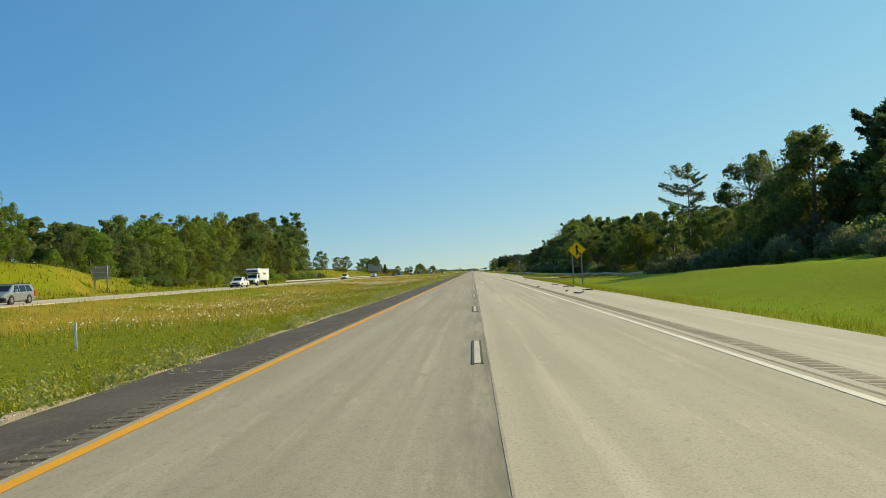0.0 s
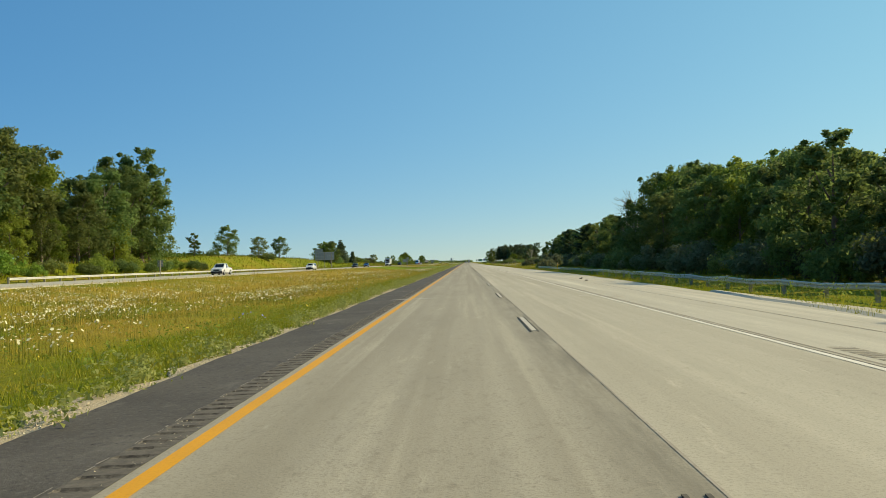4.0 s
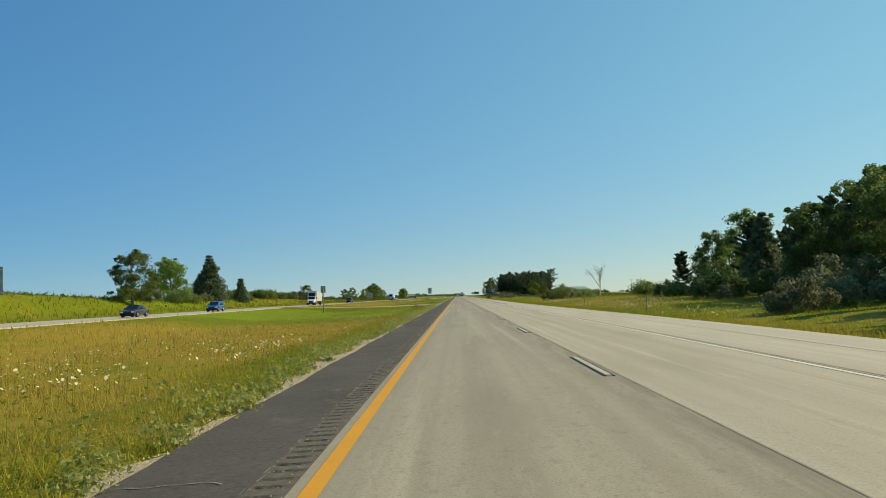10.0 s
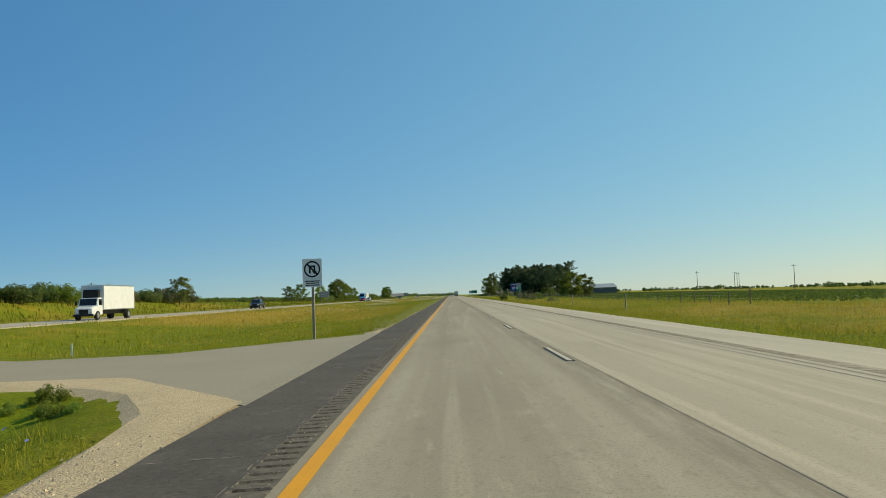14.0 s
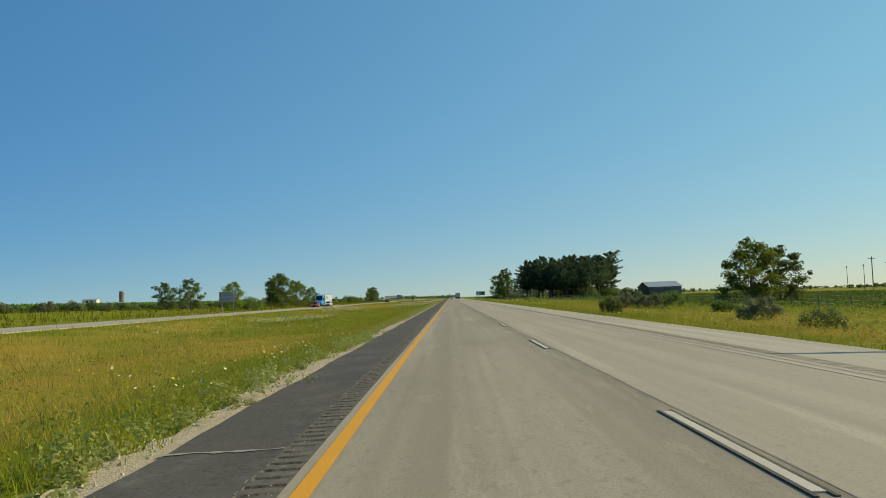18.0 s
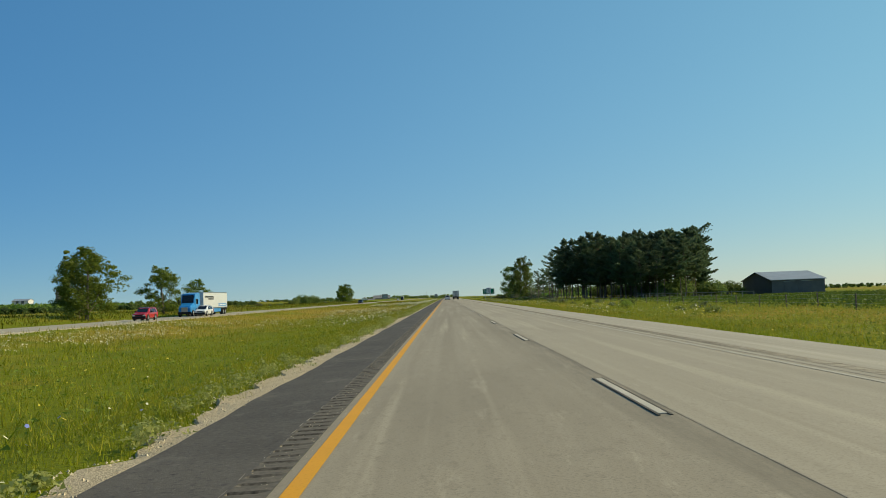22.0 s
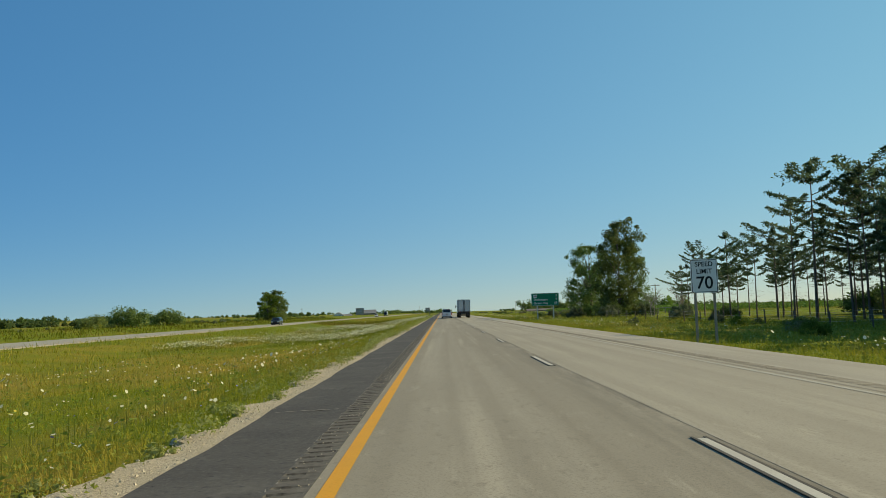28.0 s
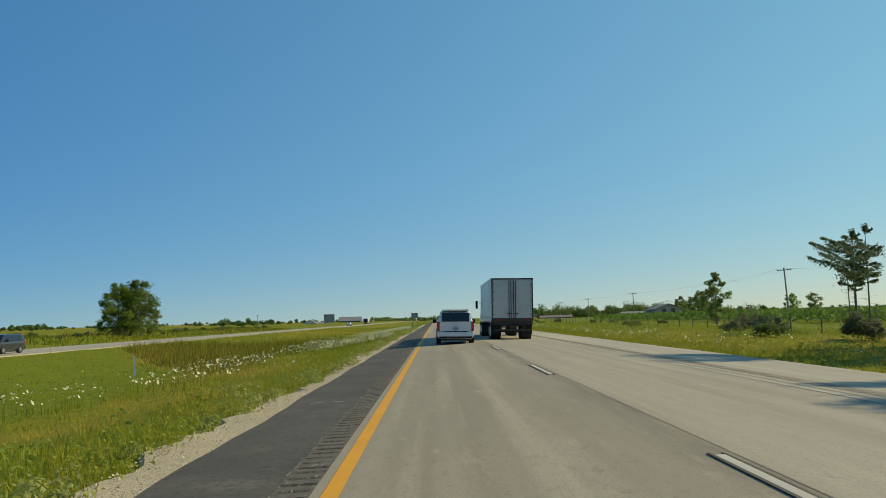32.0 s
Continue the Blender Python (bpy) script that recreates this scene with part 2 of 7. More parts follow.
# the grooves' shade is put into this speckled colour, darker than the tops
M_GROOVE_SHADE = surface("shaded_groove_floor", (0.045, 0.038, 0.031), (0.16, 0.135, 0.105), 0.95, 60, 16.0, ground=True, spread=0.35)
M_JOINT = surface("joint_sealant", (0.22, 0.188, 0.142), (0.38, 0.33, 0.255), 0.9, 12, 0.7, ground=True)
M_LANE_JOINT = surface("worn_joint_sealant", (0.28, 0.24, 0.182), (0.43, 0.375, 0.29), 0.9, 12, 0.7, ground=True)
M_CRACK = surface("dusty_crack", (0.38, 0.335, 0.27), (0.26, 0.225, 0.18), 0.95, 15, 0.9, ground=True)
M_BROWN_GROOVE = surface("brown_groove_floor", (0.17, 0.135, 0.095), (0.26, 0.215, 0.155), 0.95, 14, 2.2, ground=True)
m_gravel, _nt, _b = nodes_of("limestone_gravel")
_v = _nt.nodes.new("ShaderNodeTexVoronoi")
_v.inputs["Scale"].default_value = 46.0
_nt.links.new(position(_nt), _v.inputs["Vector"])
_sep = _nt.nodes.new("ShaderNodeSeparateColor")
_nt.links.new(_v.outputs["Color"], _sep.inputs[0])
_c = mix(_nt, _sep.outputs[0], (0.49, 0.375, 0.22), (0.72, 0.57, 0.36))
_c = mix(_nt, ramp(_nt, noise_node(_nt, position(_nt), 1.1, 4), 0.45, 0.7), _c, (0.54, 0.42, 0.255))
_c = mix(_nt, ramp(_nt, _v.outputs["Distance"], 0.5, 0.85), _c, (0.27, 0.20, 0.12))
_nt.links.new(_c, _b.inputs["Base Color"])
_b.inputs["Roughness"].default_value = 0.95
_inv = _nt.nodes.new("ShaderNodeMath")
_inv.operation = 'SUBTRACT'
_inv.inputs[0].default_value = 1.0
_nt.links.new(_v.outputs["Distance"], _inv.inputs[1])
bump(_nt, _b, _inv.outputs[0], 0.8, 0.015)
M_GRAVEL = m_gravel
M_CROSSING = surface("smooth_crossing_concrete", (0.31, 0.27, 0.20), (0.35, 0.31, 0.235), 0.9, 20, 0.25, relief=0.3, depth=0.006, ground=True)
M_STONE = surface("gravel_stone", (0.66, 0.55, 0.38), (0.47, 0.38, 0.25), 0.95, 9, 2.0, ground=True)
M_GROUND = dry_grass("grass_ground", (0.135, 0.162, 0.008), (0.21, 0.225, 0.012), (0.36, 0.245, 0.036), (0.20, 0.275, 0.013), 1.4, False)
M_BLADE = dry_grass("grass_blade", (0.180, 0.222, 0.013), (0.335, 0.35, 0.030), (0.45, 0.32, 0.07), (0.20, 0.275, 0.019), 2.2, True)
M_BANK_BLADE = dry_grass("bank_grass_blade", (0.10, 0.126, 0.011), (0.185, 0.197, 0.019), (0.26, 0.19, 0.043), (0.165, 0.22, 0.017), 0.8, True)
M_LEAF = leaf_mat("broad_leaf", (0.125, 0.175, 0.05), (0.23, 0.275, 0.085), (0.155, 0.205, 0.058), 0.6)
M_LEAF_BRIGHT = leaf_mat("bright_leaf", (0.16, 0.23, 0.035), (0.28, 0.34, 0.065), (0.19, 0.25, 0.04), 0.56)
M_LEAF_GREY = leaf_mat("silvery_leaf", (0.15, 0.17, 0.085), (0.25, 0.255, 0.14), (0.11, 0.14, 0.05), 0.45)
M_NEEDLE = leaf_mat("pine_needle", (0.085, 0.125, 0.065), (0.15, 0.195, 0.10), (0.10, 0.145, 0.07), 0.5)
M_WEED = leaf_mat("weed_leaf", (0.145, 0.19, 0.027), (0.27, 0.295, 0.055), (0.19, 0.22, 0.034), 0.5)
M_PALE_WEED = leaf_mat("pale_weed_leaf", (0.24, 0.28, 0.07), (0.38, 0.40, 0.14), (0.28, 0.30, 0.09), 0.5)
M_CORN = leaf_mat("corn_leaf", (0.11, 0.18, 0.03), (0.19, 0.25, 0.05), (0.14, 0.19, 0.035), 0.4)
M_BARK = surface("bark", (0.13, 0.10, 0.075), (0.2, 0.165, 0.13), 0.95, 14, 2.0, relief=0.8, depth=0.03)
M_DEADWOOD = surface("bare_grey_wood", (0.3, 0.27, 0.23), (0.22, 0.19, 0.16), 0.9, 14, 2.0, relief=0.5, depth=0.02)
M_PETAL = surface("white_flower_head", (0.76, 0.71, 0.48), (0.66, 0.60, 0.34), 0.8, 30, 4.0, relief=0.3)
M_BPETAL = surface("blue_flower_head", (0.22, 0.26, 0.62), (0.30, 0.32, 0.66), 0.8, 30, 4.0, relief=0.3)
M_YPETAL = surface("yellow_flower_head", (0.7, 0.55, 0.06), (0.6, 0.45, 0.04), 0.8, 30, 4.0, relief=0.3)
M_GALV = surface("galvanised_steel", (0.68, 0.66, 0.60), (0.52, 0.50, 0.45), 0.6, 6, 0.8, metal=0.3, relief=0.1, depth=0.004)
M_SIGN_BACK = surface("aluminium_sign_back", (0.26, 0.27, 0.27), (0.34, 0.35, 0.35), 0.5, 5, 0.6, metal=0.5, relief=0.08, depth=0.004)
M_POST_WOOD = surface("weathered_post_wood", (0.26, 0.22, 0.17), (0.35, 0.31, 0.25), 0.9, 20, 2.5, relief=0.5, depth=0.01)
M_FENCE_POST = surface("old_fence_post_wood", (0.11, 0.09, 0.07), (0.18, 0.15, 0.12), 0.95, 20, 2.5, relief=0.5, depth=0.01)
M_SIGN_YELLOW = paint("sign_yellow", (1.0, 0.53, 0.006), 0.5, coat=0.1)
M_SIGN_GREEN = paint("sign_green", (0.01, 0.20, 0.11), 0.5, coat=0.1)
M_SIGN_BLUE = paint("sign_blue", (0.03, 0.09, 0.33), 0.5, coat=0.1)
M_SIGN_RED = paint("sign_red", (0.5, 0.03, 0.03), 0.5, coat=0.1)
M_SIGN_WHITE = paint("sign_white", (0.78, 0.78, 0.76), 0.5, coat=0.1)
M_SIGN_BLACK = paint("sign_black", (0.02, 0.02, 0.02), 0.5, coat=0.1)
M_CAR_WHITE = paint("white_car_paint", (0.74, 0.74, 0.75), 0.25)
M_CAR_SILVER = paint("silver_car_paint", (0.4, 0.42, 0.44), 0.28, 0.6)
M_CAR_DARK = paint("dark_car_paint", (0.03, 0.033, 0.04), 0.2)
M_CAR_BLUE = paint("blue_car_paint", (0.04, 0.15, 0.38), 0.25, 0.3)
M_CAR_NAVY = paint("navy_panel_paint", (0.012, 0.025, 0.11), 0.35)
M_CAR_RED = paint("red_car_paint", (0.42, 0.02, 0.03), 0.22)
M_TRUCK_BLUE = paint("blue_truck_paint", (0.02, 0.24, 0.60), 0.3)
M_TRAILER = paint("trailer_panel", (0.62, 0.63, 0.63), 0.35, coat=0.2)
M_TRAILER_DOOR = paint("trailer_door_panel", (0.50, 0.535, 0.53), 0.5, coat=0.05)
M_TRIM = paint("black_plastic_trim", (0.025, 0.025, 0.027), 0.5, coat=0.0)
M_TYRE = surface("tyre_rubber", (0.02, 0.02, 0.02), (0.035, 0.034, 0.033), 0.85, 20, 3, relief=0.3, depth=0.006)
M_RIM = paint("alloy_rim", (0.5, 0.5, 0.5), 0.3, 0.9, 0.0)
M_TAIL = paint("red_tail_lamp", (0.45, 0.01, 0.015), 0.15)
M_HEAD = paint("clear_head_lamp", (0.8, 0.8, 0.78), 0.1)
M_ORANGE = paint("orange_mark", (0.75, 0.2, 0.02), 0.4, coat=0.1)
M_CHASSIS = surface("dusty_chassis", (0.035, 0.033, 0.03), (0.06, 0.056, 0.05), 0.8, 6, 1.0)
M_ROOF_METAL = surface("grey_metal_roof", (0.26, 0.28, 0.31), (0.33, 0.35, 0.38), 0.5, 5, 0.4, relief=0.1)
M_WALL_DARK = surface("dark_metal_siding", (0.075, 0.08, 0.09), (0.11, 0.115, 0.125), 0.6, 5, 0.5, relief=0.15)
M_WALL_WHITE = surface("white_siding", (0.72, 0.71, 0.68), (0.62, 0.61, 0.58), 0.7, 4, 0.4, relief=0.15)
M_WALL_BROWN = surface("brown_barn_boards", (0.16, 0.12, 0.10), (0.22, 0.17, 0.14), 0.85, 6, 0.7, relief=0.3)
M_WALL_TAN = surface("tan_siding", (0.40, 0.36, 0.31), (0.34, 0.305, 0.26), 0.75, 4, 0.4, relief=0.15)
M_ROOF_SHINGLE = surface("grey_shingle_roof", (0.2, 0.19, 0.185), (0.27, 0.26, 0.25), 0.85, 9, 0.6, relief=0.3)
m_glass, _nt, _b = nodes_of("tinted_car_glass")
_b.inputs["Base Color"].default_value = (0.012, 0.014, 0.016, 1)
_b.inputs["Roughness"].default_value = 0.06
_b.inputs["Coat Weight"].default_value = 0.1
M_GLASS = m_glass


# ---- helpers for meshes ----
def mesh_from(name, verts, faces, mats, smooth=False, attr=None, mat_index=None):
    """A mesh from arrays of vertices and equal-sided faces."""
    verts = np.asarray(verts, dtype=np.float32).reshape(-1, 3)
    faces = np.asarray(faces, dtype=np.int32)
    me = bpy.data.meshes.new(name)
    n, k = faces.shape
    me.vertices.add(len(verts))
    me.vertices.foreach_set("co", verts.ravel())
    me.loops.add(n * k)
    me.loops.foreach_set("vertex_index", faces.ravel())
    me.polygons.add(n)
    me.polygons.foreach_set("loop_start", np.arange(0, n * k, k, dtype=np.int32))
    for m in (mats if isinstance(mats, (list, tuple)) else [mats]):
        me.materials.append(m)
    if mat_index is not None:
        me.polygons.foreach_set("material_index", np.asarray(mat_index, dtype=np.int32))
    me.polygons.foreach_set("use_smooth", np.full(n, smooth, dtype=bool))
    if attr is not None:
        a = me.attributes.new("dry", 'FLOAT', 'POINT')
        a.data.foreach_set("value", np.asarray(attr, dtype=np.float32))
    me.update(calc_edges=True)
    me.validate()
    return me


def part(name, bm, material, parent, label=""):
    me = bpy.data.meshes.new(name)
    bm.to_mesh(me)
    bm.free()
    me.materials.append(material)
    ob = new(name, me)
    ob.parent = parent
    return tagged(ob, label)


def mesh_part(name, me, parent, label=""):
    ob = new(name, me)
    ob.parent = parent
    return tagged(ob, label)


def thing(name, label, category, group="", kind=""):
    return tagged(new(name), label, category, group, kind)


def box(x0, x1, y0, y1, z0, z1, bevel=0.0, bm=None, top=None):
    """A box, bevelled; top = (dx0, dx1, dy0, dy1) draws its upper face in."""
    fresh = bmesh.new()
    a, b, c, d = top or (0, 0, 0, 0)
    co = [(x0, y0, z0), (x1, y0, z0), (x1, y1, z0), (x0, y1, z0),
          (x0 + a, y0 + c, z1), (x1 - b, y0 + c, z1), (x1 - b, y1 - d, z1), (x0 + a, y1 - d, z1)]
    v = [fresh.verts.new(p) for p in co]
    for f in ((3, 2, 1, 0), (4, 5, 6, 7), (0, 1, 5, 4), (1, 2, 6, 5), (2, 3, 7, 6), (3, 0, 4, 7)):
        fresh.faces.new([v[i] for i in f])
    if bevel:
        bmesh.ops.bevel(fresh, geom=list(fresh.edges), offset=bevel, segments=2, affect='EDGES', profile=0.6)
    return merged(bm, fresh)


def merged(bm, fresh):
    if bm is None:
        return fresh
    me = bpy.data.meshes.new("tmp")
    fresh.to_mesh(me)
    fresh.free()
    bm.from_mesh(me)
    bpy.data.meshes.remove(me)
    return bm


def prism(points, y0, y1, bm=None, bevel=0.0, axis='y'):
    """An outline (x, z) drawn out along y, or (y, z) along x, or (x, y) along z."""
    fresh = bmesh.new()

    def co(p, q):
        return (p[0], q, p[1]) if axis == 'y' else ((q, p[0], p[1]) if axis == 'x' else (p[0], p[1], q))
    a = [fresh.verts.new(co(p, y0)) for p in points]
    b = [fresh.verts.new(co(p, y1)) for p in points]
    n = len(points)
    fresh.faces.new(a)
    fresh.faces.new(b[::-1])
    for i in range(n):
        fresh.faces.new((a[(i + 1) % n], a[i], b[i], b[(i + 1) % n]))
    bmesh.ops.recalc_face_normals(fresh, faces=list(fresh.faces))
    if bevel:
        bmesh.ops.bevel(fresh, geom=list(fresh.edges), offset=bevel, segments=2, affect='EDGES', profile=0.6)
    return merged(bm, fresh)


def rod(p0, p1, r0, r1=None, n=10, bm=None):
    fresh = bmesh.new()
    p0, p1 = Vector(p0), Vector(p1)
    r1 = r0 if r1 is None else r1
    m = (p1 - p0).to_track_quat('Z', 'Y').to_matrix().to_4x4()
    m.translation = (p0 + p1) / 2
    bmesh.ops.create_cone(fresh, cap_ends=True, segments=n, radius1=r0, radius2=r1, depth=(p1 - p0).length, matrix=m)
    return merged(bm, fresh)


def tubes(lines, n=6):
    """Vertices and quads of tapered tubes along polylines of (point, radius)."""
    vs, fs = [], []
    for line in lines:
        base = len(vs)
        for i, (p, r) in enumerate(line):
            a = Vector(line[max(i - 1, 0)][0])
            b = Vector(line[min(i + 1, len(line) - 1)][0])
            d = (b - a).normalized() if (b - a).length > 1e-6 else Vector((0, 0, 1))
            u = d.orthogonal().normalized()
            w = d.cross(u)
            for k in range(n):
                t = 2 * math.pi * k / n
                vs.append(tuple(Vector(p) + r * (math.cos(t) * u + math.sin(t) * w)))
        for i in range(len(line) - 1):
            for k in range(n):
                a0, a1 = base + i * n + k, base + i * n + (k + 1) % n
                fs.append((a0, a1, a1 + n, a0 + n))
    return vs, fs


# ---- the lie of the land ----
CROWN = 3.54
SLOPE = 0.03
EDGE_Y = (-60, 0, 140, 175, 220, 285, 310, 380, 430, 470, 2600)
EDGE_X = (11.2, 11.2, 11.6, 13.7, 14.7, 14.6, 13.4, 12.9, 11.7, 11.0, 11.0)
BANK_Y = (-200, 60, 110, 125, 135, 170, 290, 330, 375, 440, 515, 580, 650, 780, 910, 1160, 2000)
BANK_Z = (3.0, 4.5, 5.2, 4.6, 3.0, 1.6, 2.5, 4.1, 4.0, 3.7, 2.0, 2.5, 1.8, 1.0, 0.6, 0.6, 0.5)
RIGHT_Y = (-200, 45, 70, 95, 120, 170, 220, 320, 370, 395, 450, 520, 600, 2000)
RIGHT_Z = (1.3, 1.1, 0.65, 0.0, -0.7, -0.6, -0.3, -0.7, 0.0, -0.2, 0.4, -0.2, -0.6, -0.6)
OPP_Y = (-200, 0, 500, 800, 1100, 3000)
OPP_Z = (0.05, 0.05, 0.10, -0.2, -0.35, -0.4)
FALL = 0.0125


def ripple(x, y, s):
    return np.sin(x * s + 1.3 * np.sin(y * s * 0.71)) * np.cos(y * s * 0.83 + 0.9 * np.sin(x * s * 0.57))


def vnoise(x, y, s, seed=0):
    """Smooth value noise over the plan, 0 to 1, s cells to the metre."""
    x, y = np.asarray(x, dtype=float) * s, np.asarray(y, dtype=float) * s
    i, j = np.floor(x), np.floor(y)
    u, v = x - i, y - j
    u, v = u * u * (3 - 2 * u), v * v * (3 - 2 * v)

    def h(a, b):
        k = np.sin(a * 127.1 + b * 311.7 + seed * 74.7) * 43758.5453
        return k - np.floor(k)
    return (h(i, j) * (1 - u) + h(i + 1, j) * u) * (1 - v) + (h(i, j + 1) * (1 - u) + h(i + 1, j + 1) * u) * v


def mown(x, y):
    """1 where the grass is cut short, 0 where it grows wild."""
    a = np.clip((y - 412) / 12, 0, 1) * np.clip((498 - y) / 8, 0, 1) * np.clip((-4.6 - x) / 1.2, 0, 1) * (x > -33)
    b = np.clip((128 - y) / 10, 0, 1) * np.clip((x - 13) / 1.5, 0, 1) * (x < 40)
    c = np.clip((34 - y) / 8, 0, 1) * np.clip((-5.5 - x) / 2, 0, 1) * (x > -33)
    d = np.clip((y - 1066) / 6, 0, 1) * np.clip((1087 + (-11 - x) * 2.25 - y) / 2, 0, 1) * np.clip((-9.5 - x) / 1.5, 0, 1) * (x > -33)
    return np.maximum(np.maximum(a, b), np.maximum(c, d))


def crossing(x, y):
    """How far a place belongs to the paved median crossing, 0 to 1."""
    lo = np.interp(x, (-40, -33, -22, -9, -5.9, -2.2), (509, 508, 497, 489.8, 489.5, 484.3))
    hi = np.interp(x, (-40, -33, -13, -8, -2.2), (530, 519, 498.3, 498.6, 507))
    return np.clip(np.minimum(y - lo + 5, hi + 5 - y) / 3, 0, 1) * (x > -40) * (x < -1.5)


def height(x, y):
    x, y = np.broadcast_arrays(np.asarray(x, dtype=float), np.asarray(y, dtype=float))
    opp = np.interp(y, OPP_Y, OPP_Z)
    bank = np.interp(y, BANK_Y, BANK_Z)
    r24 = np.interp(y, RIGHT_Y, RIGHT_Z)
    hill = np.interp(y, (-200, 60, 125, 180, 400, 440, 500, 2000), (3.0, 2.4, 0.6, 2.0, 2.2, 1.0, -0.8, -0.8))
    edge = np.interp(y, EDGE_Y, EDGE_X)

    def seg(x0, z0, x1, z1):
        t = np.clip((x - x0) / (x1 - x0), 0, 1)
        t = t * t * (3 - 2 * t)
        return z0 + (z1 - z0) * t
    far_l = -FALL * x + (bank - 0.72) * np.exp(-np.clip(-x - 58, 0, None) / 70)
    z = far_l + 0.0
    for x0, z0, x1, z1 in ((-58, bank, -49, opp + 0.25), (-49, opp + 0.25, -46.2, opp - 0.12), (-46.2, opp - 0.12, -33.6, opp - 0.12),
                           (-33.6, opp - 0.12, -20, -1.05), (-20, -1.05, -8, -0.85), (-8, -0.85, -2.7, -0.30), (-2.7, -0.30, -1.8, -0.235)):
        s = (x > x0) & (x <= x1)
        z = np.where(s, seg(x0, z0, x1, z1), z)
    z = np.where((x > -1.8) & (x <= edge - 0.15), -0.6, z)
    for x0, z0, x1, z1 in ((edge - 0.15, -0.31, edge + 2.2, -0.52), (edge + 2.2, -0.52, 24, r24), (24, r24, 45, hill), (45, hill, 90, -FALL * 90)):
        s = (x > x0) & (x <= x1)
        z = np.where(s, seg(x0, z0, np.maximum(x1, x0 + 0.1), z1), z)
    z = np.where(x > 90, -FALL * x, z)
    c = crossing(x, y)
    z = z * (1 - c) + c * np.interp(x, (-40, -34, -20, -2, 0), (0.07, 0.07, -0.385, -0.205, -0.205))
    rough = 0.10 * ripple(x, y, 0.55) + 0.05 * ripple(y, x, 1.4)
    off = np.clip(np.maximum(-3.2 - x, x - edge - 1.0) / 3.0, 0, 1) * np.where((x < -33) & (x > -47), 0, 1) * (1 - c)
    # the ramp that joins from the right
    z = z + rough * off
    return z


def hz(x, y):
    return float(height(x, y))


def dryness(x, y):
    x, y = np.broadcast_arrays(np.asarray(x, dtype=float), np.asarray(y, dtype=float))
    along = np.interp(y, (-60, 30, 60, 110, 150, 200, 250, 415, 440, 525, 560, 600, 655, 690, 760, 820, 900, 955, 1000, 1100, 2000),
                      (0.2, 0.25, 0.6, 0.5, 0.42, 0.5, 0.78, 0.78, 0.12, 0.15, 0.5, 0.8, 0.75, 0.25, 0.25, 0.4, 0.5, 0.62, 0.36, 0.25, 0.35))
    across = np.interp(x, (-60, -48, -34, -28, -18, -8, -4.5, -2), (0.32, 0.38, 0.5, 0.95, 1.0, 0.85, 0.5, 0.25))
    right = np.interp(y, (-60, 130, 170, 300, 470, 560, 680, 760, 900, 1100), (0.02, 0.05, 0.3, 0.35, 0.4, 0.62, 0.6, 0.42, 0.34, 0.32))
    rx = np.interp(x, (10, 13.5, 16, 24, 30, 60), (0.2, 0.35, 1.0, 0.75, 0.35, 0.3))
    far = 0.32 + 0.32 * ripple(x, y, 0.011)
    d = np.where(x < 3, along * across, right * rx)
    k = np.clip((np.abs(x) - 60) / 40, 0, 1)
    d = d * (1 - k) + k * far
    wild = 0.55 * (vnoise(x, y * 0.45, 0.11, 3) - 0.5) + 0.35 * (vnoise(x, y * 0.6, 0.33, 4) - 0.5)
    return d + wild * (1 - 0.7 * mown(x, y)) - 0.32 * mown(x, y)


xs = np.concatenate([[-4200, -3000, -2000, -1400, -1000, -700, -500, -380, -300, -240, -200, -170, -145, -125, -110, -98],
                     np.arange(-90, -34, 2.0), np.arange(-34, -8, 1.3), np.arange(-8, -2, 0.6), [-1.8, -1.7, 4, 10.4],
                     np.arange(10.8, 16, 0.4), np.arange(16, 50, 2.0), np.arange(52, 100, 5.0),
                     [105, 115, 130, 150, 175, 210, 250, 300, 380, 500, 700, 1000, 1400, 2000, 3000, 4200]])
ys = np.concatenate([[-900, -500, -300, -180, -110, -70], np.arange(-45, 465, 3.0), np.arange(465, 516, 0.6), np.arange(516, 1330, 3.0), np.arange(1340, 1700, 20.0),
                     [1750, 1820, 1900, 2000, 2150, 2350, 2600, 3000, 3600, 4400, 5400]])
gx, gy = np.meshgrid(xs, ys)
gv = np.stack([gx, gy, height(gx, gy)], -1).reshape(-1, 3)
nx, ny = len(xs), len(ys)
ii = (np.arange(ny - 1)[:, None] * nx + np.arange(nx - 1)[None, :]).ravel()
gf = np.stack([ii, ii + 1, ii + nx + 1, ii + nx], -1)
ground = tagged(new("ground", mesh_from("ground", gv, gf, M_GROUND, True, dryness(gx, gy).ravel())),
                "grassy verge, median and fields of green and tan grass", "ground", kind="structure")


# ---- roads ----
def road_z(x):
    return -SLOPE * abs(x - CROWN)


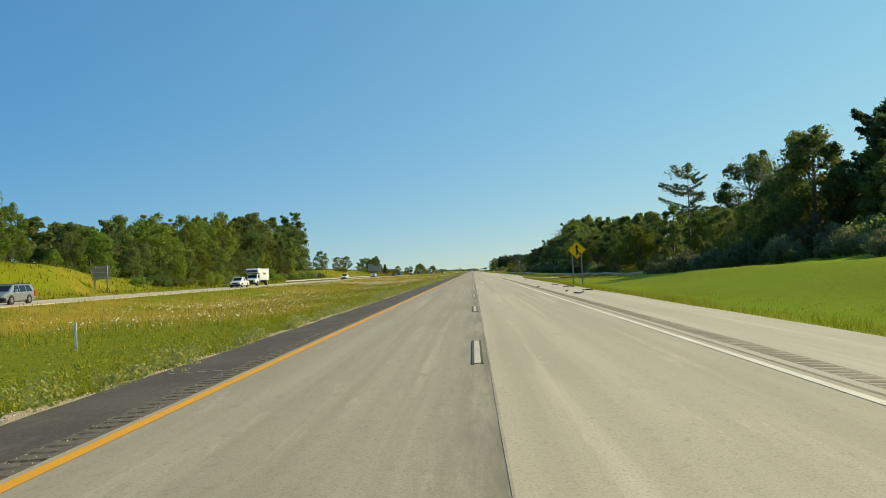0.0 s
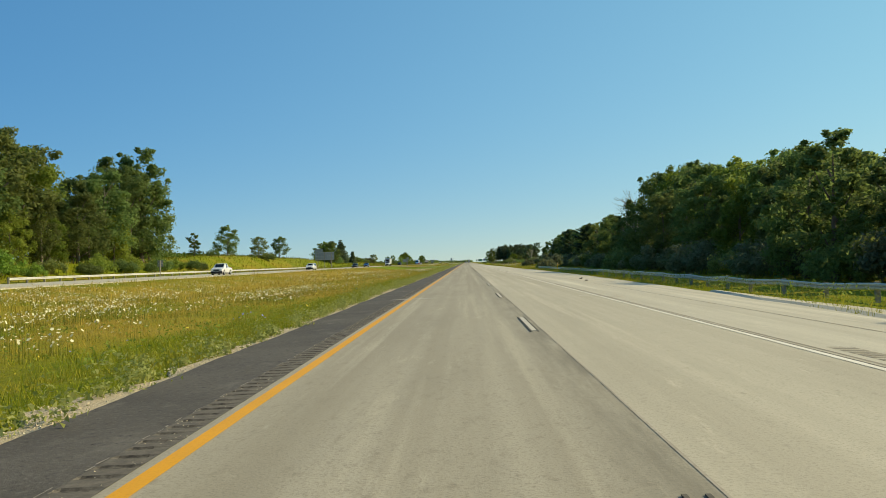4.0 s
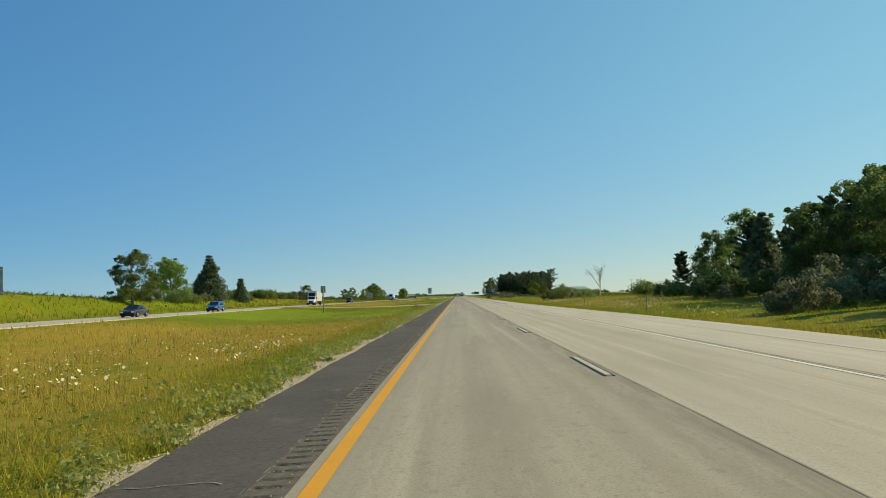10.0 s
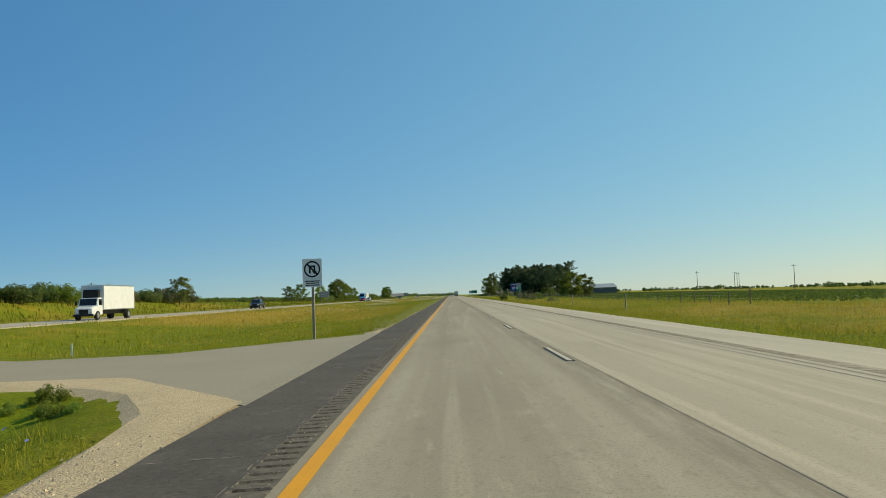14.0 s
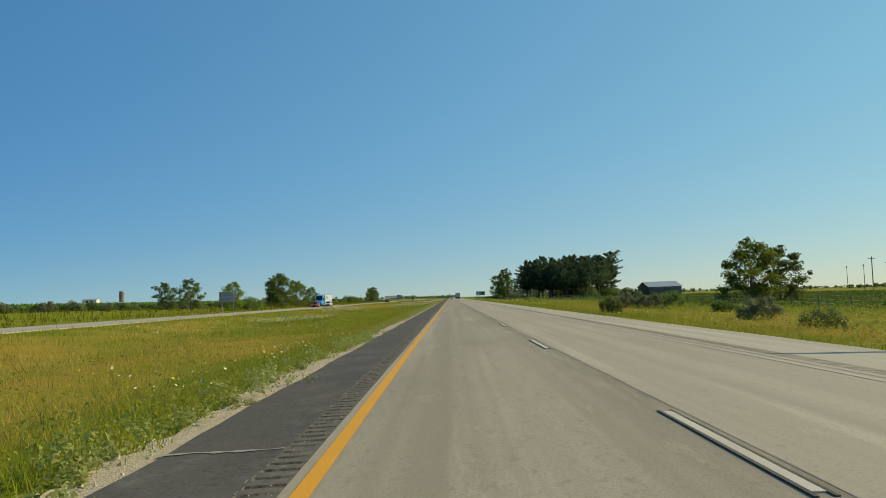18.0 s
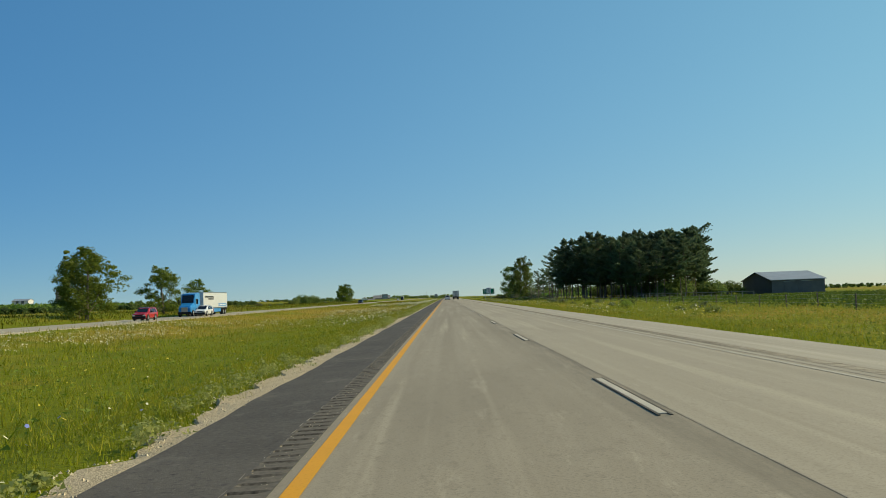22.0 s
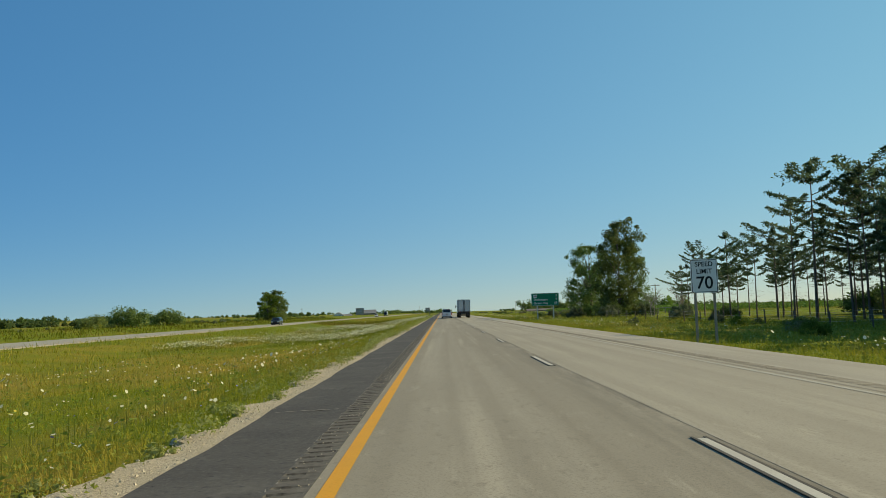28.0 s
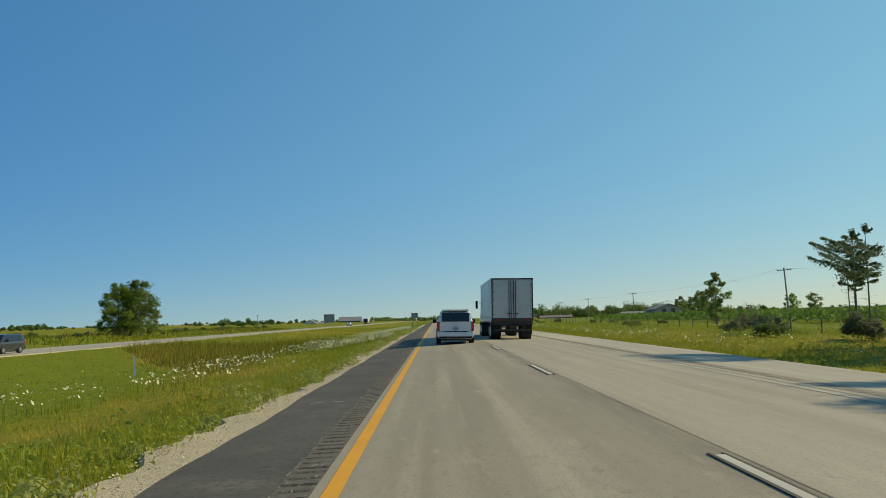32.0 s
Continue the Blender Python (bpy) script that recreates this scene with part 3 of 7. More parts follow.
def ribbon(name, fx0, fx1, ylist, mat, fz=None, thick=0.0, cols=1):
    """A strip of road between two lines along y."""
    ylist = np.asarray(ylist, dtype=float)
    x0 = np.array([fx0(v) if callable(fx0) else fx0 for v in ylist])
    x1 = np.array([fx1(v) if callable(fx1) else fx1 for v in ylist])
    t = np.linspace(0, 1, cols + 1)
    X = x0[:, None] + (x1 - x0)[:, None] * t
    Y = np.repeat(ylist[:, None], cols + 1, 1)
    Z = np.vectorize(fz)(X, Y) if fz else -SLOPE * np.abs(X - CROWN)
    n = cols + 1
    v = np.stack([X, Y, Z], -1).reshape(-1, 3)
    if thick:
        low = v.copy()
        low[:, 2] -= thick
    q = (np.arange(len(ylist) - 1)[:, None] * n + np.arange(cols)[None, :]).ravel()
    f = np.stack([q, q + 1, q + n + 1, q + n], -1)
    if thick:
        k = len(v)
        rows_i = np.arange(len(ylist) - 1) * n
        left = np.stack([rows_i + n, rows_i + n + k, rows_i + k, rows_i], -1)
        r = rows_i + cols
        right = np.stack([r, r + k, r + n + k, r + n], -1)
        v = np.concatenate([v, low])
        f = np.concatenate([f, left, right])
    return mesh_from(name, v, f, mat)


ROAD_Y = np.concatenate([np.arange(-60, 1500, 10.0), np.arange(1500, 3000, 100.0), [3400.0, 4200.0]])
LEFT_EDGE, DASH_X, WHITE_X = -1.86, 3.54, 7.50


def edge_right(y):
    return float(np.interp(y, EDGE_Y, EDGE_X)) + 0.05 * math.sin(y * 0.31) + 0.03 * math.sin(y * 1.7)


def road_strip(name, label, *args, **kw):
    return tagged(new(name, ribbon(name, *args, **kw)), label, "road", kind="structure")


road_left = road_strip("road_lane_1", "pale beige worn concrete highway lane with tyre tracks", -0.19, DASH_X + 0.17, ROAD_Y, M_LANE, thick=0.25, cols=2)
road_strip("road_lane_2", "pale beige worn concrete highway lane", DASH_X + 0.182, WHITE_X + 0.25, ROAD_Y, M_LANE_SMOOTH, thick=0.25, cols=2)
road_strip("road_shoulder_1", "light concrete shoulder and merging lane with a grassy edge", WHITE_X + 0.262, edge_right,
                        np.concatenate([np.arange(-60, 1500, 2.5), np.arange(1500, 4300, 100.0)]), M_SHOULDER, thick=0.3, cols=2)
road_strip("road_shoulder_2", "dark grey asphalt shoulder with dusty cracks",
                        lambda v: LEFT_EDGE + 0.035 * math.sin(v * 0.7) + 0.02 * math.sin(v * 2.3), -0.55,
                        np.concatenate([np.arange(-60, 1500, 1.0), np.arange(1500, 4300, 100.0)]), M_ASPHALT, thick=0.2, cols=2)


def rumble(name, x0, x1, y0, y1, mat, floor_mat, step=0.305):
    """A milled rumble strip: one groove per step, sunk below the pavement."""
    yy, dz = [], []
    for i in range(int((y1 - y0) / step)):
        b = y0 + i * step
        yy += [b, b + 0.10, b + 0.125, b + 0.195, b + 0.22]
        dz += [0.004, 0.004, -0.013, -0.013, 0.004]
    yy, dz = np.array(yy), np.array(dz)
    rr0 = np.random.default_rng(int(x0 * 10) + 50)
    ends = np.repeat(rr0.uniform(0.0, 0.30, (len(yy) // 5, 2)) * np.array((0.25, 1.0)) * (x1 - x0) / 0.58, 5, 0)
    yy = yy + np.repeat(rr0.normal(0, 0.012, len(yy) // 5), 5)
    X = np.stack([np.full(len(yy), x0), x0 + ends[:, 0], x1 - ends[:, 1], np.full(len(yy), x1)], -1)
    k = np.array([0, 1, 1, 0])
    Z = -SLOPE * np.abs(X - CROWN) + 0.002 + dz[:, None] * k[None, :] * np.repeat(rr0.uniform(0.4, 1.1, len(yy) // 5), 5)[:, None]
    v = np.stack([X, np.repeat(yy[:, None], 4, 1), Z], -1).reshape(-1, 3)
    q = (np.arange(len(yy) - 1)[:, None] * 4 + np.arange(3)[None, :]).ravel()
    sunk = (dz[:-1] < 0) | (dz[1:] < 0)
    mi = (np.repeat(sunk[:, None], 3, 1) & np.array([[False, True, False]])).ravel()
    return tagged(new(name, mesh_from(name, v, np.stack([q, q + 1, q + 5, q + 4], -1), [mat, floor_mat], mat_index=mi)), "milled rumble strip grooves beside the edge line", "rumble strip", kind="stuff")


rumble("rumble_strip", -0.55, -0.19, -20, 1260, M_RUMBLE, M_GROOVE_SHADE)
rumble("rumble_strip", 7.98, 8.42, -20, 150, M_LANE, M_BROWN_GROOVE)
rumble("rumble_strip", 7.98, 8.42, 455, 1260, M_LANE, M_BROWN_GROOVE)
# the dusty seam outside the strip is broken into crumbs of uneven length
sv, sf = [], []
rs = np.random.default_rng(77)
yy = -20.0
while yy < 1260:
    ln, wd = rs.uniform(0.04, 0.35), rs.uniform(0.003, 0.009)
    x0 = -0.56 + rs.normal(0, 0.012)
    x1 = x0 + rs.normal(0, 0.01)
    b = len(sv)
    sv += [(x0 - wd, yy, road_z(x0) + 0.006), (x0 + wd, yy, road_z(x0) + 0.006), (x1 + wd * 0.5, yy + ln, road_z(x1) + 0.006), (x1 - wd * 0.5, yy + ln, road_z(x1) + 0.006)]
    sf.append((b, b + 1, b + 2, b + 3))
    yy += ln + rs.uniform(0.03, 0.7)
N = 16000
cy, cr = rs.uniform(-5, 1250, N), rs.uniform(0.004, 0.012, N)
cx = -0.56 + 0.42 * rs.random(N) ** 0.9
ca = rs.uniform(0, 6.28, N)
cv = np.empty((N, 4, 3))
for k, (a, up) in enumerate(((0, 0), (2.1, 0), (4.2, 0), (0, 1))):
    q = 0 if up else 1
    cv[:, k] = np.stack([cx + q * cr * np.cos(ca + a), cy + q * cr * np.sin(ca + a), -SLOPE * np.abs(cx - CROWN) + 0.003 + up * cr], -1)
b = (np.arange(N) * 4)[:, None]
cf = np.concatenate([b + np.array([[0, 1, 3]]), b + np.array([[1, 2, 3]]), b + np.array([[2, 0, 3]])])
tagged(new("grit_crumbs", mesh_from("grit_crumbs", cv.reshape(-1, 3), cf, M_STONE)), "pale grit scattered over the rumble strip", "gravel", kind="stuff")
tagged(new("asphalt_seam", mesh_from("asphalt_seam", sv, sf, M_CRACK)), "thin broken dusty seam along the asphalt shoulder", "road seam", kind="stuff")

# opposite carriageway
opp_z = lambda x, y: float(np.interp(y, OPP_Y, OPP_Z)) - 0.015 * abs(x + 39.5) / 4
road_strip("road_opposite", "pale concrete carriageway for the oncoming traffic", -45.9, -33.9, ROAD_Y, M_SHOULDER, fz=opp_z, thick=0.2, cols=2)
tagged(new("edge_line", ribbon("edge_line", -35.6, -35.46, ROAD_Y, M_YELLOW, lambda x, y: opp_z(x, y) + 0.006)), "worn yellow edge line of the far carriageway", "road marking", kind="structure")
tagged(new("edge_line", ribbon("edge_line", -42.9, -42.76, ROAD_Y, M_WHITE_LINE, lambda x, y: opp_z(x, y) + 0.006)), "white edge line of the far carriageway", "road marking", kind="structure")

# median crossing for emergency vehicles
cx = np.concatenate([np.arange(-36, -2.2, 0.8), [-1.8]])
lo = np.interp(cx, (-40, -33, -22, -9, -5.9, -2.2, -1.8), (509, 508, 497, 489.8, 489.5, 484.3, 483.6))
hi = np.interp(cx, (-40, -33, -13, -8, -2.2, -1.8), (530, 519, 498.3, 498.6, 507, 507.6))
cz = np.interp(cx, (-40, -34, -20, -2.2, -1.8), (0.09, 0.085, -0.37, -0.19, -0.165)) + 0.01
cv = np.concatenate([np.stack([cx, lo, cz], -1), np.stack([cx, hi, cz], -1), np.stack([cx, lo, cz - 0.2], -1), np.stack([cx, hi, cz - 0.2], -1)])
n = len(cx)
q = np.arange(n - 1)
cf = np.concatenate([np.stack([q, q + 1, q + n + 1, q + n], -1), np.stack([q + 2 * n, q + 2 * n + 1, q + 1, q], -1), np.stack([q + n, q + n + 1, q + 3 * n + 1, q + 3 * n], -1)])
tagged(new("road_crossing", mesh_from("road_crossing", cv, cf, M_CROSSING)), "pale paved crossing through the grassy median", "road", kind="structure")

# road markings
tagged(new("edge_line", ribbon("edge_line", -0.085, 0.075, ROAD_Y, M_YELLOW, lambda x, y: road_z(x) + 0.006)), "solid golden yellow edge line beside the asphalt shoulder", "road marking", kind="structure")
tagged(new("edge_line", ribbon("edge_line", WHITE_X - 0.07, WHITE_X + 0.07, ROAD_Y[ROAD_Y >= 460], M_WORN_WHITE, lambda x, y: road_z(x) + 0.006)), "worn white edge line on concrete", "road marking", kind="structure")
tagged(new("edge_line", ribbon("edge_line", WHITE_X - 0.07, WHITE_X + 0.07, np.arange(-60, 461, 10.0), M_EDGE_WHITE, lambda x, y: road_z(x) + 0.006)), "clean white edge line on pale concrete", "road marking", kind="structure")
tagged(new("edge_line", ribbon("edge_line", WHITE_X + 0.075, WHITE_X + 0.115, np.arange(140, 460, 8.0), M_BLACK_LINE, lambda x, y: road_z(x) + 0.006)), "dark groove beside the white edge line", "road marking", kind="structure")
tagged(new("road_joint", ribbon("road_joint", WHITE_X + 0.225, WHITE_X + 0.29, ROAD_Y, M_JOINT, lambda x, y: road_z(x) + 0.003)), "dark sealed joint along the concrete", "road joint", kind="structure")
tagged(new("road_joint", ribbon("road_joint", lambda v: DASH_X + 0.163 + 0.003 * math.sin(v), lambda v: DASH_X + 0.188 + 0.003 * math.sin(v * 1.3), np.arange(-60, 1500, 2.0), M_LANE_JOINT, lambda x, y: road_z(x) + 0.003)),
       "dark sealed joint between two concrete lanes", "road joint", kind="structure")
tagged(new("road_joint", ribbon("road_joint", lambda v: min(10.4, edge_right(v) - 0.4), lambda v: min(10.46, edge_right(v) - 0.34), np.arange(150, 440, 3.0), M_JOINT, lambda x, y: road_z(x) + 0.004)),
       "dark joint beside the merging lane", "road joint", kind="structure")
dash_data = []
for x0, x1, mat in ((-0.048, 0.048, M_WHITE_LINE), (-0.084, -0.052, M_BLACK_LINE), (0.052, 0.084, M_BLACK_LINE)):
    e = 0.0 if mat is M_WHITE_LINE else 0.12
    v = [(x0, -e, 0), (x1, -e, 0), (x1, 3.81 + e, 0), (x0, 3.81 + e, 0), (x0, -e, -0.01), (x1, -e, -0.01), (x1, 3.81 + e, -0.01), (x0, 3.81 + e, -0.01)]
    dash_data.append(mesh_from("lane_dash", v, [(0, 1, 2, 3), (0, 4, 5, 1), (1, 5, 6, 2), (2, 6, 7, 3), (3, 7, 4, 0)], mat))
for i in range(-3, 110):
    d = mesh_part("lane_dash", dash_data[0], road_left)
    d.location = (DASH_X, i * 15.24, 0.004)
    for k in (1, 2):
        s = mesh_part("contrast_stripe", dash_data[k], road_left)
        s.location = (DASH_X, i * 15.24, 0.003)
# painted bars across the road
for x0, x1, y0 in ((-0.8, 1.0, 169.5), (6.7, 8.35, 169.3)):
    tagged(new("survey_bar", ribbon("survey_bar", x0, x1, (y0, y0 + 0.32), M_WHITE_LINE, lambda x, y: road_z(x) + 0.009)), "short white bar painted across the lane edge", "road marking", kind="structure")
# dusty cracks across the asphalt
rng = np.random.default_rng(5)
cv, cf = [], []
yy = 2.0
while yy < 1240:
    w = 0.008 + 0.045 * rng.random() ** 2
    x0, x1 = LEFT_EDGE + 0.5 * rng.random() ** 2, -0.82 + 0.5 * rng.random() * (rng.random() < 0.5)
    px = np.linspace(x0, x1, 12)
    py = yy + np.cumsum(rng.normal(0, 0.03, 12))
    ww = w * (0.12 + 1.5 * rng.random(12) ** 2)
    b = len(cv)
    for a, c, e in zip(px, py, ww):
        cv += [(a, c - e, road_z(a) + 0.009), (a, c + e, road_z(a) + 0.009)]
    cf += [(b + 2 * k, b + 2 * k + 2, b + 2 * k + 3, b + 2 * k + 1) for k in range(11)]
    yy += rng.choice((7.6, 12.2, 18.3)) * (0.8 + 0.5 * rng.random())
tagged(new("shoulder_crack", mesh_from("shoulder_crack", cv, cf, M_CRACK)), "pale dusty cracks across the asphalt shoulder", "road crack", kind="stuff")

# gravel between the asphalt and the grass
gy2 = np.arange(-60, 1300, 0.5)
inner = LEFT_EDGE + 0.03
wide = 0.52 + 0.26 * np.sin(gy2 * 0.23) * np.sin(gy2 * 0.057) + 0.14 * np.sin(gy2 * 1.9 + np.sin(gy2)) + np.interp(gy2, (440, 480, 484, 486, 500, 560, 700, 1000, 1300), (0, 0.4, 0.7, 0.2, 0, 0.05, 0.2, 0.25, 0.25))
wide = np.clip(wide + 0.12 * np.sin(gy2 * 4.3 + 2 * np.sin(gy2 * 0.9)), 0.12, 1.4)
wide = np.clip(wide + 0.22 * (vnoise(gy2, gy2 * 0, 0.9, 21) - 0.5) + 0.14 * (vnoise(gy2, gy2 * 0, 2.1, 22) - 0.5), 0.12, 1.4)
t4 = np.array([0, 0.3, 0.55, 0.75, 0.9, 1.0])
X = inner - wide[:, None] * t4
floor_z = height(X, gy2[:, None])
Z = np.maximum(-0.168 - 0.06 * t4[None, :] - 0.012 * vnoise(X * 3, np.repeat(gy2[:, None], 6, 1), 1.3, 23), floor_z + 0.012)
Z[:, 5] = floor_z[:, 5] - 0.04
v = np.stack([X, np.repeat(gy2[:, None], 6, 1), Z], -1).reshape(-1, 3)
q = (np.arange(len(gy2) - 1)[:, None] * 6 + np.arange(5)[None, :]).ravel()
tagged(new("gravel_edge", mesh_from("gravel_edge", v, np.stack([q + 1, q, q + 6, q + 7], -1), M_GRAVEL)), "strip of pale limestone gravel beside the asphalt", "gravel", kind="stuff")
# apron of gravel at the crossing
ax = np.linspace(-16, -1.95, 34)
alo = np.interp(ax, (-16, -9, -7, -4.5, -3.0, -2.6, -1.95), (491.9, 487.9, 487.3, 485.2, 481.4, 474, 470))
ahi = np.interp(ax, (-16, -9, -5.9, -2.2, -1.95), (493.9, 490.0, 489.7, 484.5, 484.1))
azt = np.interp(ax, (-40, -34, -20, -2.2, -1.8), (0.09, 0.085, -0.37, -0.19, -0.165)) - 0.015
apron_v = []
for f5 in (0, 0.35, 0.7, 1.0):
    yv = alo + (ahi - alo) * f5
    low = height(ax, yv) + (0.05 if 0 < f5 else -0.05)
    apron_v.append(np.stack([ax, yv, low + (np.maximum(azt, low) - low) * f5 ** 0.7], -1))
apron_v = np.concatenate(apron_v)
q = (np.arange(3)[:, None] * 34 + np.arange(33)[None, :]).ravel()
tagged(new("gravel_apron", mesh_from("gravel_apron", apron_v, np.stack([q, q + 1, q + 35, q + 34], -1), M_GRAVEL)), "bare apron of pale gravel at the median crossing", "gravel", kind="stuff")
N = 34000
sy = rng.uniform(-5, 1250, N)
sw = np.interp(sy, gy2, wide)
sx = inner - sw * rng.random(N) ** 0.8 * 1.08
sz = np.maximum(-0.168 - 0.06 * (inner - sx) / sw, height(sx, sy)) + 0.012
sr = rng.uniform(0.009, 0.026, N)
tet = np.array([(1, 0, 0), (-0.5, 0.87, 0), (-0.5, -0.87, 0), (0.1, 0.1, 0.9)])
ang = rng.uniform(0, 6.28, N)
ca, sa = np.cos(ang), np.sin(ang)
tv = np.empty((N, 4, 3))
tv[:, :, 0] = sx[:, None] + sr[:, None] * (ca[:, None] * tet[:, 0] - sa[:, None] * tet[:, 1])
tv[:, :, 1] = sy[:, None] + sr[:, None] * (sa[:, None] * tet[:, 0] + ca[:, None] * tet[:, 1])
tv[:, :, 2] = sz[:, None] + sr[:, None] * tet[:, 2]
b = (np.arange(N) * 4)[:, None]
tf = np.concatenate([b + np.array([[0, 1, 3]]), b + np.array([[1, 2, 3]]), b + np.array([[2, 0, 3]])])
tagged(new("gravel_stones", mesh_from("gravel_stones", tv.reshape(-1, 3), tf, M_STONE)), "loose pale stones on the road's edge", "gravel", kind="stuff")


# ---- grass ----
def blades(name, label, xy, h, w, lean, mat, seed):
    """Single blades, a triangle each, of uneven height and lean."""
    r = np.random.default_rng(seed)
    x, y = xy
    n = len(x)
    tuft = vnoise(x, y, 1.7, 11) * 0.6 + vnoise(x, y, 4.3, 12) * 0.4
    h = h * r.uniform(0.55, 1.25, n) * (0.25 + 3.2 * np.clip(tuft - 0.25, 0, 1) ** 1.4) * (1 - 0.66 * mown(x, y))
    w = w * r.uniform(0.6, 1.3, n)
    a = r.uniform(0, 6.283, n)
    la = r.uniform(0, 6.283, n)
    ln = lean * h * r.uniform(0.2, 1.0, n)
    z = height(x, y) - 0.02
    dx, dy = np.cos(a) * w / 2, np.sin(a) * w / 2
    v = np.empty((n, 3, 3))
    v[:, 0] = np.stack([x - dx, y - dy, z], -1)
    v[:, 1] = np.stack([x + dx, y + dy, z], -1)
    v[:, 2] = np.stack([x + np.cos(la) * ln, y + np.sin(la) * ln, z + h], -1)
    f = np.arange(n * 3).reshape(n, 3)
    d = np.repeat(dryness(x, y), 3)
    return tagged(new(name, mesh_from(name, v.reshape(-1, 3), f, mat, attr=d)), label, "grass", kind="stuff")


def scatter(n, x0, x1, y0, y1, r, clump=0.0):
    x, y = r.uniform(x0, x1, n), r.uniform(y0, y1, n)
    if clump:
        keep = r.random(n) < np.clip(0.5 + clump * 2.4 * (vnoise(x, y, 1.1, 5) * 0.6 + vnoise(x, y, 0.33, 6) * 0.4 - 0.5), 0.06, 1)
        x, y = x[keep], y[keep]
    keep = (crossing(x, y) < 0.3) & ~((x > -16) & (x < -1.9) & (y > np.interp(x, (-16, -9, -7, -4.5, -3.0, -2.6, -1.95), (492.4, 488.5, 488.0, 486.7, 482.6, 474, 470))) & (y < 494))
    return x[keep], y[keep]


r = np.random.default_rng(21)
x, y = scatter(960000, -5.0, -1.95, -2, 1180, r, 0.3)
away = (inner - x) / np.interp(y, gy2, wide)
keep = (away > 0.95) | (r.random(len(x)) < 0.5 * np.clip(away, 0.2, 1) * (vnoise(x, y, 1.9, 14) > 0.62))
blades("verge_grass", "ragged green verge grass at the gravel edge", (x[keep], y[keep]), 0.20, 0.016, 0.75, M_BLADE, 1)
blades("median_grass", "uncut median grass, green with tan seed heads", scatter(620000, -14, -5, -2, 1190, r, 0.25), 0.24, 0.024, 0.8, M_BLADE, 2)
blades("median_grass", "uncut median grass, green with tan seed heads", scatter(230000, -33.4, -14, 0, 1330, r, 0.25), 0.36, 0.06, 0.7, M_BLADE, 3)
x, y = scatter(300000, 10.9, 15.5, 0, 1190, r, 0.4)
keep = x > np.interp(y, EDGE_Y, EDGE_X) + 0.02
blades("verge_grass", "green roadside grass at the concrete edge", (x[keep], y[keep]), 0.25, 0.026, 0.8, M_BLADE, 4)
x, y = scatter(330000, 13, 32, 10, 1250, r, 0.4)
keep = (x > np.interp(y, EDGE_Y, EDGE_X) + 0.4)
hh = np.where(y < 135, 0.09, 0.34)
blades("field_grass", "tall wild grass beyond the road", (x[keep], y[keep]), hh[keep], 0.034, 1.0, M_BLADE, 5)
blades("bank_grass", "grass on the bank behind the far carriageway", scatter(90000, -64, -46.4, 40, 1330, r, 0.3), 0.62, 0.13, 0.6, M_BANK_BLADE, 6)
stand = scatter(46000, -31, -9.5, 1086, 1150, r, 0.1)
stand = tuple(k[stand[1] > 1088 + (-11 - stand[0]) * 2.25] for k in stand)
blades("median_grass", "stand of tall uncut grass beside the mown median", stand, 0.62, 0.05, 0.5, M_BANK_BLADE, 7)


def leaf_litter(name, label, xy, h, size, mat, seed):
    """Broad leaves of low meadow plants, a triangle each, at all heights up to h."""
    r = np.random.default_rng(seed)
    x, y = xy
    n = len(x)
    c = np.stack([x, y, height(x, y) + h * r.random(n) ** 1.4], -1)
    u = r.normal(0, 1, (n, 3)) * np.array([1, 1, 0.5])
    u /= np.linalg.norm(u, axis=1)[:, None]
    w = np.cross(u, r.normal(0, 1, (n, 3)))
    w /= np.linalg.norm(w, axis=1)[:, None] + 1e-9
    s = (size * r.uniform(0.5, 1.5, n))[:, None]
    v = np.stack([c - u * s * 0.8, c + u * s * 0.2 - w * s * 0.35, c + u * s * 0.5 + w * s * 0.35], 1)
    return tagged(new(name, mesh_from(name, v.reshape(-1, 3), np.arange(n * 3).reshape(n, 3), mat)), label, "weeds", kind="stuff")


leaf_litter("meadow_weeds", "broad-leaved weeds along the gravel edge", scatter(240000, -3.7, -2.3, 0, 1180, r, 0.9), 0.34, 0.045, M_WEED, 61)
leaf_litter("meadow_weeds", "patches of leafy weeds among the median grass", scatter(120000, -16, -4, 0, 1190, r, 0.9), 0.28, 0.08, M_WEED, 62)

wx, wy_ = scatter(90000, 11.2, 16.5, 300, 1190, r, 0.9)
keep = wx > np.interp(wy_, EDGE_Y, EDGE_X) + 0.15
leaf_litter("meadow_weeds", "leafy weeds along the concrete edge", (wx[keep], wy_[keep]), 0.3, 0.07, M_WEED, 63)


leaf_litter("meadow_weeds", "rank leafy weeds between the verge and the field fence", scatter(170000, 14, 32, 545, 1190, r, 0.9), 0.5, 0.09, M_WEED, 64)
leaf_litter("meadow_weeds", "dry leafy weeds round the guardrail posts", scatter(26000, 15.2, 18.6, 150, 300, r, 0.8), 0.75, 0.08, M_WEED, 65)


